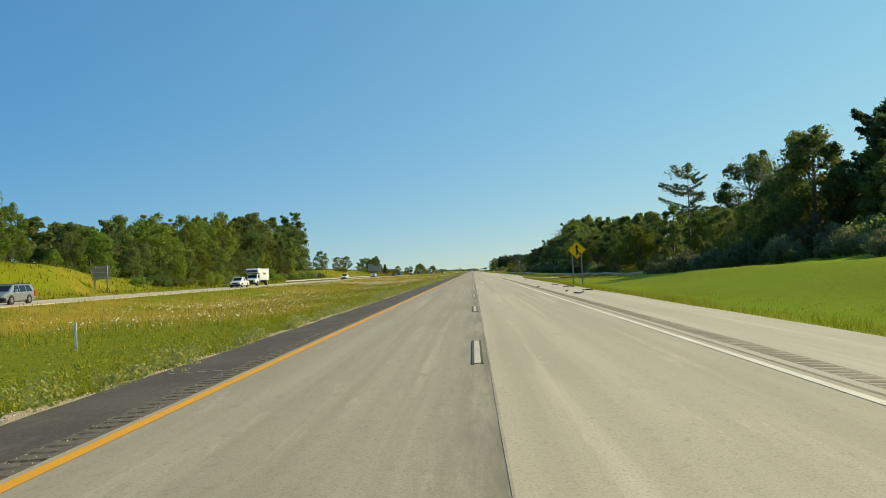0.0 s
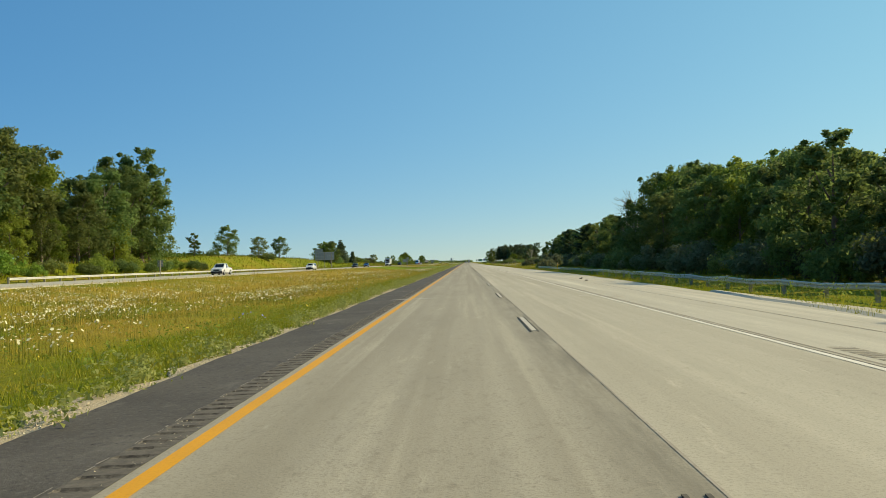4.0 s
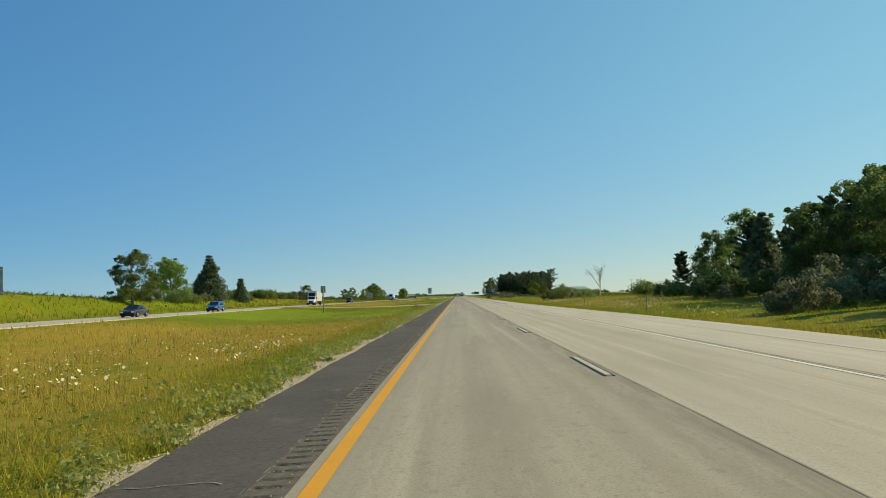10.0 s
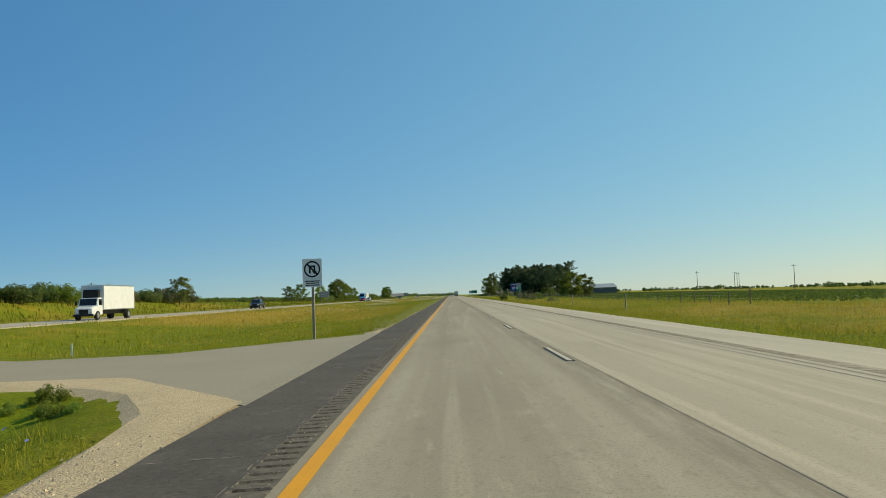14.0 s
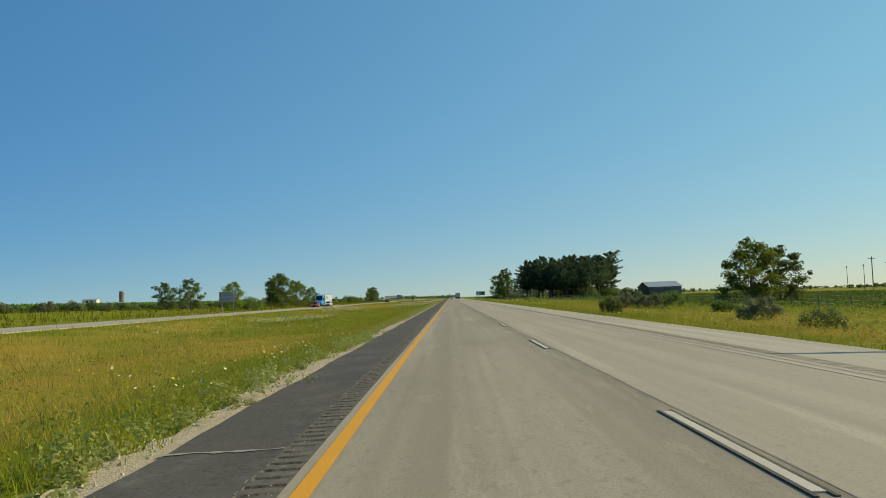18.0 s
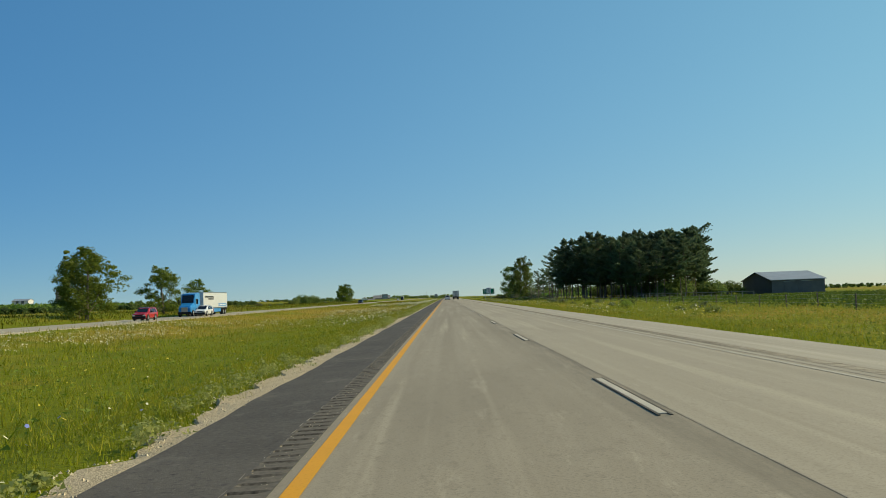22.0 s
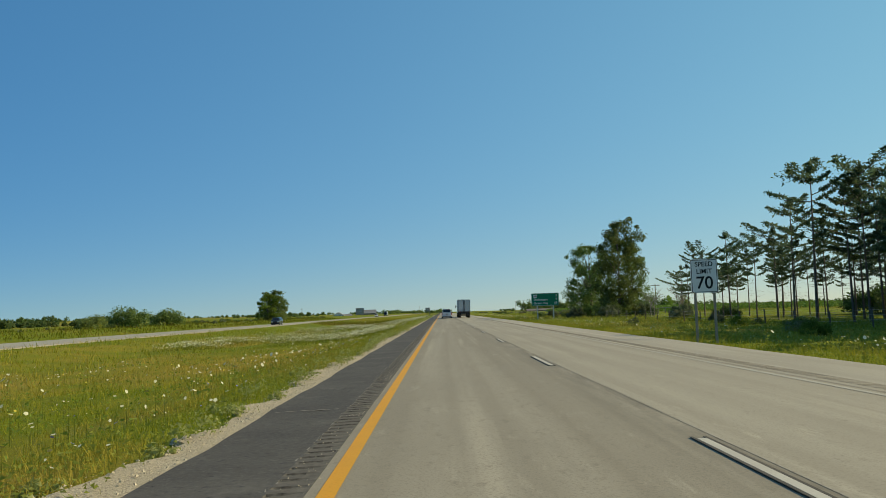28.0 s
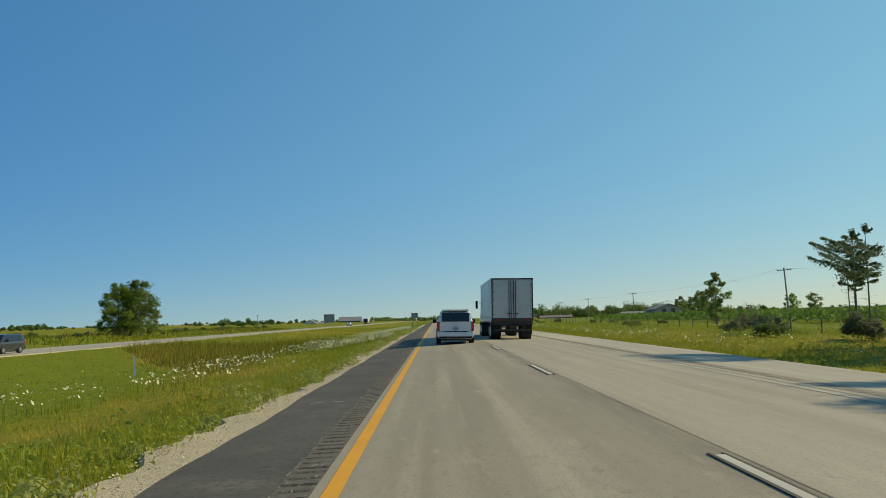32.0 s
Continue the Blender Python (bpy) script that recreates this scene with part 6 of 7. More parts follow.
# ---- marker posts and fences ----
def marker(x, y, h, mat, label, turn=0.0, lean=0.0):
    e = thing("marker_post", label, "marker post", "marker posts")
    part("stake", box(-0.045, 0.045, -0.012, 0.012, -0.4, h, 0.006), mat, e)
    part("reflector", box(-0.035, 0.035, -0.018, -0.012, h - 0.28, h - 0.12, 0.003), M_SIGN_WHITE, e)
    at_ground(e, x, y)
    e.matrix_basis = e.matrix_basis @ pose(0, 0, 0, 0, lean, turn)
    return e


for x, y in ((-10.8, 32.5), (-16.2, 509.7), (-14.1, 1089.4)):
    marker(x, y, 1.0 if y < 400 or y > 600 else 0.75, M_SIGN_WHITE, "thin white marker stake in the grass")
for x, y in ((15.6, 301), (28.5, 104), (16.5, 267), (-49, 166)):
    marker(x, y, 1.4, M_SIGN_YELLOW, "thin yellow marker stake beside the road")
marker(-18, 700, 1.2, M_POST_WOOD, "dark leaning stake in the flowers", 0, 14)
for y in (364, 401, 432, 540, 570):
    e = thing("fence_post", "weathered wooden post standing beside the road", "post", "roadside posts")
    part("stake", rod((0, 0, -0.4), (0.02, 0, 1.3), 0.055, 0.05, 8), M_POST_WOOD, e)
    at_ground(e, 15.6, y)
post_bm = rod((0, 0, -0.4), (0, 0, 1.15), 0.06, 0.055, 8)
fp = thing("fence_post", "grey wooden fence post at the field's edge", "fence post", "field fence")
part("stake", post_bm, M_FENCE_POST, fp)
first = True
FENCE = [(float(np.interp(y, (535, 700, 900, 1040, 1300), (24, 30, 27, 26.5, 34))), y) for y in np.arange(535, 1300, 5.5)]
for x, y in FENCE:
    m = pose(x, y, hz(x, y), rt.uniform(-3, 3), rt.uniform(-3, 3), 0)
    if first:
        fp.matrix_basis = m
        first = False
    else:
        copy_thing(fp, m)
wl = []
for zz in (0.45, 0.75, 1.05):
    wl.append([((x, y, hz(x, y) + zz), 0.006) for x, y in FENCE])
v, f = tubes(wl, 4)
tagged(new("fence_wire", mesh_from("fence_wire", v, f, M_GALV)), "thin strands of wire along the field fence", "fence wire")
# rail fence behind the shrubs
e = thing("rail_fence", "low rail fence at the grove's edge", "fence")
for y in np.arange(870, 930, 4.0):
    part("post", box(50 - (y - 870) * 0.1 - 0.06, 50 - (y - 870) * 0.1 + 0.06, y - 0.06, y + 0.06, hz(50, y) - 0.4, hz(50, y) + 1.2, 0.01), M_POST_WOOD, e)
v, f = tubes([[((50 - (y - 870) * 0.1, y, hz(50, y) + 1.05), 0.05) for y in np.arange(870, 930, 4.0)]], 6)
mesh_part("rail", mesh_from("rail", v, f, M_POST_WOOD), e)
e = thing("rail_fence", "long horizontal rail in front of the corn", "fence")
for y in np.arange(1100, 1200, 6.0):
    part("post", box(50.9, 51.1, y - 0.08, y + 0.08, hz(51, y) - 0.4, hz(51, y) + 1.3, 0.01), M_POST_WOOD, e)
v, f = tubes([[((51, y, hz(51, y) + 1.2), 0.09) for y in np.arange(1100, 1200, 6.0)]], 6)
mesh_part("rail", mesh_from("rail", v, f, M_POST_WOOD), e)


def guardrail(pts, label, face):
    """A steel beam rail on posts along a line of points; face: the side of the road, -1 or 1."""
    e = thing("guardrail", label, "guardrail")
    prof = [(0.0, 0.42), (0.05, 0.46), (0.05, 0.52), (0.0, 0.56), (0.05, 0.60), (0.05, 0.66), (0.0, 0.70)]
    vs, fs = [], []
    for i, (x, y) in enumerate(pts):
        z = hz(x, y)
        for a, b in prof:
            vs.append((x + face * (0.1 + a), y, z + b))
    k = len(prof)
    for i in range(len(pts) - 1):
        for j in range(k - 1):
            fs.append((i * k + j, i * k + j + 1, (i + 1) * k + j + 1, (i + 1) * k + j))
    mesh_part("beam", mesh_from("beam", vs, fs, M_GALV), e, "galvanised corrugated steel beam")
    me = None
    for i, (x, y) in enumerate(pts):
        z = hz(x, y)
        if me is None:
            p = part("post", box(-0.09, 0.09, -0.08, 0.08, -0.6, 0.74, 0.01), M_POST_WOOD, e)
            me = p.data
        else:
            p = mesh_part("post", me, e)
        p.location = (x, y, z)
        part("block", box(x + face * 0.05 - 0.05, x + face * 0.05 + 0.05, y - 0.07, y + 0.07, z + 0.42, z + 0.70, 0.008), M_POST_WOOD, p).matrix_parent_inverse = Matrix.Translation((-x, -y, -z))
    return e


gr = [(float(np.interp(y, (100, 118, 135, 155, 180, 302), (36, 30, 24.5, 19.8, 17.3, 16.4))), y) for y in np.arange(299, 108, -3.81)]
guardrail(gr, "galvanised guardrail on wooden posts along the merging lane", -1)
gl = [(-46.6, y) for y in np.arange(224, 409, 3.81)]
guardrail(gl, "galvanised guardrail on wooden posts behind the far carriageway", 1)

# rubber scraps on the shoulder
def scrap(x, y, w, d, seed):
    r = np.random.default_rng(seed)
    bm = bmesh.new()
    n = 12
    a = [bm.verts.new((w * math.cos(k * 6.283 / n) * r.uniform(0.6, 1.1), d * math.sin(k * 6.283 / n) * r.uniform(0.6, 1.1), r.uniform(0.02, 0.12))) for k in range(n)]
    c = [bm.verts.new((v.co.x * 0.95, v.co.y * 0.95, v.co.z - 0.02)) for v in a]
    bm.faces.new(a)
    bm.faces.new(c[::-1])
    for k in range(n):
        bm.faces.new((a[(k + 1) % n], a[k], c[k], c[(k + 1) % n]))
    ob = part("tyre_scrap", bm, M_TYRE, None)
    tagged(ob, "torn black piece of tyre on the concrete shoulder", "debris", "tyre scraps")
    ob.location = (x, y, road_z(x) + 0.01)


for i, (x, y, w, d) in enumerate(((10.6, 65.7, 0.55, 0.8), (10.5, 54.7, 0.4, 0.3), (9.3, 49.2, 0.35, 0.5), (8.4, 65.8, 0.14, 0.2), (9.0, 52.5, 0.1, 0.1), (10.1, 108, 0.2, 0.15), (10.8, 196, 0.15, 0.2), (11.5, 204, 0.15, 0.15), (10.4, 74, 0.4, 0.3))):
    scrap(x, y, w, d, i)


# ---- power line ----
tops = []
for i, (x, y, top) in enumerate(((58, 1147, 6.6), (58, 1182, 7.6), (57.9, 1217.6, 6.6), (58.1, 1288, 6.9), (58, 1358, 7.0), (58, 1430, 7.1), (58, 1505, 7.2), (60, 1590, 7.3))):
    e = thing("power_pole", "weathered wooden power pole with a crossarm", "power pole", "power line")
    z = hz(x, y)
    part("pole", rod((0, 0, -1), (0, 0, top - z), 0.15, 0.10, 10), M_POST_WOOD, e)
    arm = part("crossarm", box(-1.2, 1.2, -0.06, 0.06, top - z - 0.45, top - z - 0.32, 0.01), M_POST_WOOD, e)
    for k in (-1.1, -0.5, 0.5, 1.1):
        part("insulator", rod((k, 0, top - z - 0.32), (k, 0, top - z - 0.15), 0.04, 0.03, 8), M_SIGN_BACK, arm)
    e.matrix_basis = pose(x, y, z, 0, -2.5 if i == 1 else rt.uniform(-0.8, 0.8), 0)
    tops.append((x, y, top - 0.15))
for k in (-1.1, -0.5, 1.1):
    line = []
    for a, b in zip(tops[:-1], tops[1:]):
        for s in range(9):
            t = s / 8
            line.append(((a[0] + (b[0] - a[0]) * t + k, a[1] + (b[1] - a[1]) * t, a[2] + (b[2] - a[2]) * t - 1.2 * t * (1 - t)), 0.005))
    v, f = tubes([line], 4)
    tagged(new("power_wire", mesh_from("power_wire", v, f, M_TRIM)), "thin dark wire sagging between the wooden poles", "power wire", "wires between the poles")
for x, y, top in ((130, 850, 7), (150, 905, 7.5), (96, 792, 6.8), (170, 960, 8), (120, 760, 7.5), (-95, 1500, 7), (-80, 1780, 8), (-25, 1900, 9)):
    e = thing("power_pole", "slim far-off power pole in the fields", "power pole", "far power poles")
    z = hz(x, y)
    part("pole", rod((0, 0, -1), (0, 0, top - z), 0.14, 0.10, 8), M_POST_WOOD, e)
    part("crossarm", box(-0.8, 0.8, -0.05, 0.05, top - z - 0.5, top - z - 0.38), M_POST_WOOD, e)
    at_ground(e, x, y)


# ---- buildings ----
def barn(x, y, w, d, eave, ridge, wall, roof, label, turn=0.0, name="barn", along='x', doors=2, base=None):
    """A gabled building; along: the axis of its ridge."""
    e = thing(name, label, "building")
    W, Dp = w / 2, d / 2
    if along == 'x':
        wall_bm = prism([(-Dp, -1), (Dp, -1), (Dp, eave), (0, ridge), (-Dp, eave)], -W, W, axis='x')
        part("wall", wall_bm, wall, e)
        for s in (-1, 1):
            part("roof", prism([(s * (Dp + 0.4), eave - 0.15), (0, ridge + 0.05), (0, ridge + 0.2), (s * (Dp + 0.4), eave + 0.0)], -W - 0.4, W + 0.4, axis='x'), roof, e)
        bm = bmesh.new()
        for k in range(int(w / 1.2)):
            xx = -W + 0.6 + k * 1.2
            bm = box(xx - 0.03, xx + 0.03, -Dp - 0.03, -Dp, -0.2, eave - 0.1, 0, bm)
        part("siding_ribs", bm, wall, e)
        for k in range(doors):
            xx = -W + w * (k + 1) / (doors + 1)
            d_ = part("door", box(xx - 1.3, xx + 1.3, -Dp - 0.06, -Dp - 0.005, -0.3, min(eave - 0.4, 3.0), 0.02), M_WALL_WHITE if wall is M_WALL_BROWN else M_WALL_DARK, e)
            part("door_frame", box(xx - 1.45, xx + 1.45, -Dp - 0.08, -Dp - 0.061, min(eave - 0.4, 3.0), min(eave - 0.25, 3.15)), M_SIGN_BACK, d_)
    else:
        part("wall", prism([(-W, -1), (W, -1), (W, eave), (0, ridge), (-W, eave)], -Dp, Dp), wall, e)
        for s in (-1, 1):
            part("roof", prism([(s * (W + 0.4), eave - 0.15), (0, ridge + 0.05), (0, ridge + 0.2), (s * (W + 0.4), eave)], -Dp - 0.4, Dp + 0.4), roof, e)
        for k in range(doors):
            xx = -W + w * (k + 1) / (doors + 1)
            win = part("window", box(xx - 0.6, xx + 0.6, -Dp - 0.05, -Dp - 0.005, 1.0, 2.2, 0.01), M_GLASS, e)
            part("window_frame", box(xx - 0.7, xx + 0.7, -Dp - 0.07, -Dp - 0.051, 0.9, 1.0), M_SIGN_WHITE, win)
    e.matrix_basis = pose(x, y, hz(x, y) if base is None else base, 0, 0, turn)
    return e


barn(89.0, 955.7, 13.2, 20.4, 3.5, 5.5, M_WALL_DARK, M_ROOF_METAL, "dark metal-clad pole barn with a grey roof", base=-1.2)
barn(72, 968, 11, 10, 1.9, 3.0, M_WALL_DARK, M_ROOF_METAL, "low dark shed beside the pole barn", base=-1.2, doors=1)
barn(80, 1600, 21, 12, 1.4, 2.6, M_WALL_BROWN, M_WALL_BROWN, "long low brown barn behind the field", base=-1.8)
barn(73.6, 1312, 8.5, 9, 2.2, 3.6, M_WALL_TAN, M_ROOF_SHINGLE, "tan farmhouse with a grey gabled roof", name="house", along='y', base=-0.3)
barn(65, 1316, 9, 8, 0.8, 1.6, M_WALL_TAN, M_ROOF_SHINGLE, "low tan garage beside the farmhouse", name="house", along='x', doors=1, base=-0.3)
barn(-93, 1970, 24, 16, 3.2, 7.4, M_WALL_DARK, M_ROOF_SHINGLE, "wide dark barn with a grey shingle roof", base=-0.6)
barn(-84, 1618, 9, 10, 2.0, 4.6, M_WALL_WHITE, M_ROOF_SHINGLE, "white house with a dark gabled roof", name="house", along='y', base=-0.9)
barn(-78, 1624, 8, 8, 1.6, 3.0, M_WALL_WHITE, M_ROOF_SHINGLE, "small white outbuilding beside the house", name="house", doors=1, base=-0.9)
barn(-385, 1500, 15, 10, 2.4, 3.8, M_WALL_WHITE, M_ROOF_METAL, "long white farm shed on the horizon", base=10.2)
e = thing("silo", "tall dark farm silo with a domed cap", "silo")
part("shell", rod((0, 0, -1), (0, 0, 10), 2.6, 2.6, 24), M_WALL_BROWN, e)
part("cap", rod((0, 0, 10), (0, 0, 11.4), 2.65, 0.4, 24), M_ROOF_METAL, e)
bm = bmesh.new()
for zz in np.arange(0.5, 10, 1.0):
    bm = rod((0, 0, zz), (0, 0, zz + 0.1), 2.63, 2.63, 24, bm)
part("hoop", bm, M_GALV, e)
e.matrix_basis = pose(-352, 1500, 10.6)


# ---- vehicles (front towards -y in their own space; length along y) ----
def wheel(e, x, y, r, w):
    t = part("wheel", rod((x - w / 2, y, r), (x + w / 2, y, r), r, r, 20), M_TYRE, e, "black rubber tyre")
    s = 1 if x > 0 else -1
    part("rim", rod((x + s * (w / 2 - 0.02), y, r), (x + s * (w / 2 + 0.012), y, r), r * 0.62, r * 0.55, 14), M_RIM, t, "alloy rim")


def section_body(stations, mat, e, name="body"):
    """A body lofted through stations (y, half width low, half width belt, z low, z belt, half width top, z top)."""
    vs, fs = [], []
    for y, wl_, wb, zl, zb, wt, zt in stations:
        pts = [(-wl_ * 0.9, zl), (-wl_, zl + 0.12), (-wb, zb - 0.15), (-wb * 0.985, zb), (-wt, zt - 0.05), (-wt * 0.86, zt), (wt * 0.86, zt), (wt, zt - 0.05), (wb * 0.985, zb), (wb, zb - 0.15), (wl_, zl + 0.12), (wl_ * 0.9, zl)]
        vs += [(a, y, b) for a, b in pts]
    k = 12
    for i in range(len(stations) - 1):
        for j in range(k):
            fs.append((i * k + j, i * k + (j + 1) % k, (i + 1) * k + (j + 1) % k, (i + 1) * k + j))
    bm = bmesh.new()
    bv = [bm.verts.new(p) for p in vs]
    for f_ in fs:
        bm.faces.new([bv[i] for i in f_])
    bm.faces.new([bv[i] for i in range(k)][::-1])
    bm.faces.new([bv[(len(stations) - 1) * k + i] for i in range(k)])
    bmesh.ops.recalc_face_normals(bm, faces=list(bm.faces))
    return part(name, bm, mat, e)


def car(label, mat, shape="suv", L=5.1, W=1.98, H=1.85, category="car"):
    e = thing({"suv": "suv", "sedan": "sedan_car", "van": "minivan", "pickup": "pickup_truck", "wagon": "suv"}[shape], label, category)
    w = W / 2
    r = 0.39 if shape in ("suv", "pickup", "wagon") else 0.33
    zl, zb = r * 0.75, H * 0.60
    h2 = L / 2
    if shape == "pickup":
        st = [(-h2, w * .86, w * .88, zl + .15, zb * .8, w * .8, zb * .86), (-h2 + .25, w * .95, w * .96, zl, zb * .92, w * .85, zb * .96), (-h2 + 1.45, w, w, zl, zb, w * .9, zb + .04),
              (-h2 + 2.2, w, w, zl, zb, w * .78, H - .03), (-h2 + 3.4, w, w, zl, zb, w * .78, H), (-h2 + 3.75, w, w, zl, zb, w * .82, zb + .12), (h2 - .1, w, w, zl, zb, w * .96, zb + .03), (h2, w * .97, w * .97, zl + .2, zb, w * .94, zb)]
        glass_y = (-h2 + 2.15, -h2 + 3.45)
    elif shape == "sedan":
        st = [(-h2, w * .8, w * .85, zl + .1, zb * .7, w * .75, zb * .76), (-h2 + .3, w * .95, w * .95, zl, zb * .86, w * .82, zb * .9), (-h2 + 1.35, w, w, zl, zb, w * .86, zb + .03),
              (-h2 + 2.1, w, w, zl, zb, w * .74, H - .03), (h2 - 1.75, w, w, zl, zb, w * .74, H - .02), (h2 - .85, w, w, zl, zb, w * .84, zb + .1), (h2 - .15, w * .95, w * .95, zl, zb * .95, w * .84, zb), (h2, w * .86, w * .9, zl + .12, zb * .85, w * .8, zb * .92)]
        glass_y = (-h2 + 1.7, h2 - 1.2)
    else:
        hood = 1.15 if shape == "suv" else 0.85
        st = [(-h2, w * .84, w * .88, zl + .15, zb * .76, w * .8, zb * .84), (-h2 + .22, w * .95, w * .96, zl, zb * .9, w * .85, zb * .95), (-h2 + hood, w, w, zl, zb, w * .88, zb + .05),
              (-h2 + hood + .75, w, w, zl, zb, w * .78, H - .05), (0, w, w, zl, zb, w * .78, H), (h2 - .55, w, w, zl, zb, w * .77, H - .02), (h2 - .12, w * .99, w * .99, zl, zb, w * .78, H * .93), (h2, w * .95, w * .97, zl + .1, zb, w * .88, zb + .12)]
        glass_y = (-h2 + hood + .45, h2 - .35)
    section_body(st, mat, e)
    # windows, set a little proud of the cabin
    g0, g1 = glass_y
    top_in = w * .79
    for s in (-1, 1):
        n_win = 3 if shape in ("suv", "wagon", "van") else (2 if shape == "sedan" else 2)
        cuts = np.linspace(g0, g1, n_win + 1)
        for a, b in zip(cuts[:-1], cuts[1:]):
            x_low, x_up = s * (w * .985 + .012), s * (top_in + .018)
            f0 = .42 if a == cuts[0] else 0
            f1 = (.28 if shape != "sedan" else .5) if b == cuts[-1] else 0
            bm = bmesh.new()
            q = [(x_low, a + .05, zb + .02), (x_low, b - .05, zb + .02), (x_up, b - .05 - f1, H - .12), (x_up, a + .05 + f0, H - .12)]
            va = [bm.verts.new(p) for p in q]
            vb = [bm.verts.new((p[0] - s * .03, p[1], p[2])) for p in q]
            bm.faces.new(va)
            bm.faces.new(vb[::-1])
            for k in range(4):
                bm.faces.new((va[(k + 1) % 4], va[k], vb[k], vb[(k + 1) % 4]))
            bmesh.ops.recalc_face_normals(bm, faces=list(bm.faces))
            part("side_window", bm, M_GLASS, e)
    p0, p1 = Vector((st[2][0], st[2][6])), Vector((st[3][0], st[3][6]))
    up = (p1 - p0).normalized()
    out = Vector((-up.y, up.x))
    low_, high_ = p0.lerp(p1, .10), p0.lerp(p1, .90)
    quad = [tuple(q_) for q_ in (low_ + out * .018, low_ - out * .02, high_ - out * .02, high_ + out * .018)]
    part("windscreen", prism(quad, -w * .70, w * .70, axis='x'), M_GLASS, e, "dark sloping windscreen")
    if shape in ("suv", "van", "wagon"):
        rear = part("rear_window", prism([(h2 - .05, zb + .08), (h2 + .025, zb + .12), (h2 - .075, H * .92), (h2 - .16, H * .92)], -w * .74, w * .74, axis='x', bevel=.01), M_GLASS, e, "dark tinted rear window")
        part("wiper", rod((-.05, h2 + .03, zb + .14), (.45, h2 - .0, zb + .26), .012, .008, 6), M_TRIM, rear)
        part("spoiler", box(-w * .72, w * .72, h2 - .42, h2 - .02, H - .06, H - .015, .015), mat, e)
        part("tailgate_seam", box(-w * .74, w * .74, h2 - .02, h2 + .012, zb - .42, zb - .40), M_TRIM, e)
        part("tailgate_badge", box(-.14, .14, h2 - .01, h2 + .018, zb - .22, zb - .12, .01), M_RIM, e)
        part("number_plate", box(-.16, .16, h2 - .01, h2 + .02, zb - .36, zb - .22, .006), M_SIGN_BACK, e)
        part("tailgate_strip", box(-w * .62, w * .62, h2 - .01, h2 + .022, zb - .46, zb - .425, .006), M_TRIM, e, "dark strip across the tailgate")
        part("lower_trim", box(-w * .9, w * .9, h2 - .15, h2 + .095, zl + .02, zl + .13, .02), M_TRIM, e, "black lower bumper trim")
        part("roof_lip", box(-w * .6, w * .6, h2 - .5, h2 - .1, H - .012, H + .02, .008), M_TRIM, e)
    else:
        part("rear_window", prism([(st[5][0] - .06, zb + .12), (st[5][0] + .02, zb + .12), (st[4][0] + .06, H - .12), (st[4][0] - .02, H - .1)], -w * .7, w * .7, axis='x'), M_GLASS, e)
    if shape == "pickup":
        part("truck_bed", box(-w * .86, w * .86, st[5][0] + .1, h2 - .12, zb - .3, zb + .045, .01), M_TRIM, e, "open cargo bed")
    part("bumper", box(-w * .98, w * .98, h2 - .2, h2 + .09, zl + .1, zl + .36, .04), M_TRIM if shape == "pickup" else mat, e, "rear bumper")
    part("bumper", box(-w * .94, w * .94, -h2 - .06, -h2 + .2, zl + .02, zl + .3, .04), M_TRIM, e, "front bumper")
    part("grille", box(-w * .5, w * .5, -h2 - .03, -h2 + .1, zl + .36, zb * .78, .02), M_TRIM, e)
    part("underbody", box(-w * .86, w * .86, -h2 + .3, h2 - .25, zl - .1, zl + .1, .02), M_CHASSIS, e)
    for s in (-1, 1):
        part("headlight", box(s * w * .7 - .16, s * w * .7 + .16, -h2 - .02, -h2 + .12, zb * .62, zb * .78, .02), M_HEAD, e)
        tz0, tz1 = (zb - .42, zb + .12) if shape != "sedan" else (zb * .74, zb * .9)
        part("tail_lamp", box(s * w * .92 - .07, s * w * .92 + .07, h2 - .2, h2 + .02, tz0, tz1, .02), M_TAIL, e)
        part("wing_mirror", box(s * (w + .12) - .11, s * (w + .12) + .11, g0 + .15, g0 + .3, zb + .02, zb + .24, .03), mat if shape != "suv" else M_TRIM, e)
        part("door_handle", box(s * w * 1.0 - .012, s * w * 1.0 + .022, -.05, .12, zb - .17, zb - .13, .005), M_TRIM, e)
        if shape in ("suv", "wagon"):
            part("roof_rail", rod((s * w * .66, -.6, H + .03), (s * w * .66, h2 - .7, H + .02), .025, .025, 6), M_TRIM, e)
        for y in (-h2 + L * .19, h2 - L * .21):
            part("wheel_arch", rod((s * (w - .05), y, r), (s * (w + .008), y, r), r * 1.16, r * 1.16, 18), M_TRIM, e)
            wheel(e, s * (w - .1), y, r, .26)
    return e


def drive(e, x, y, z=None, turn=0.0):
    e.matrix_basis = pose(x, y, opp_z(x, y) if z is None else z, 0, 0, turn)
    return e


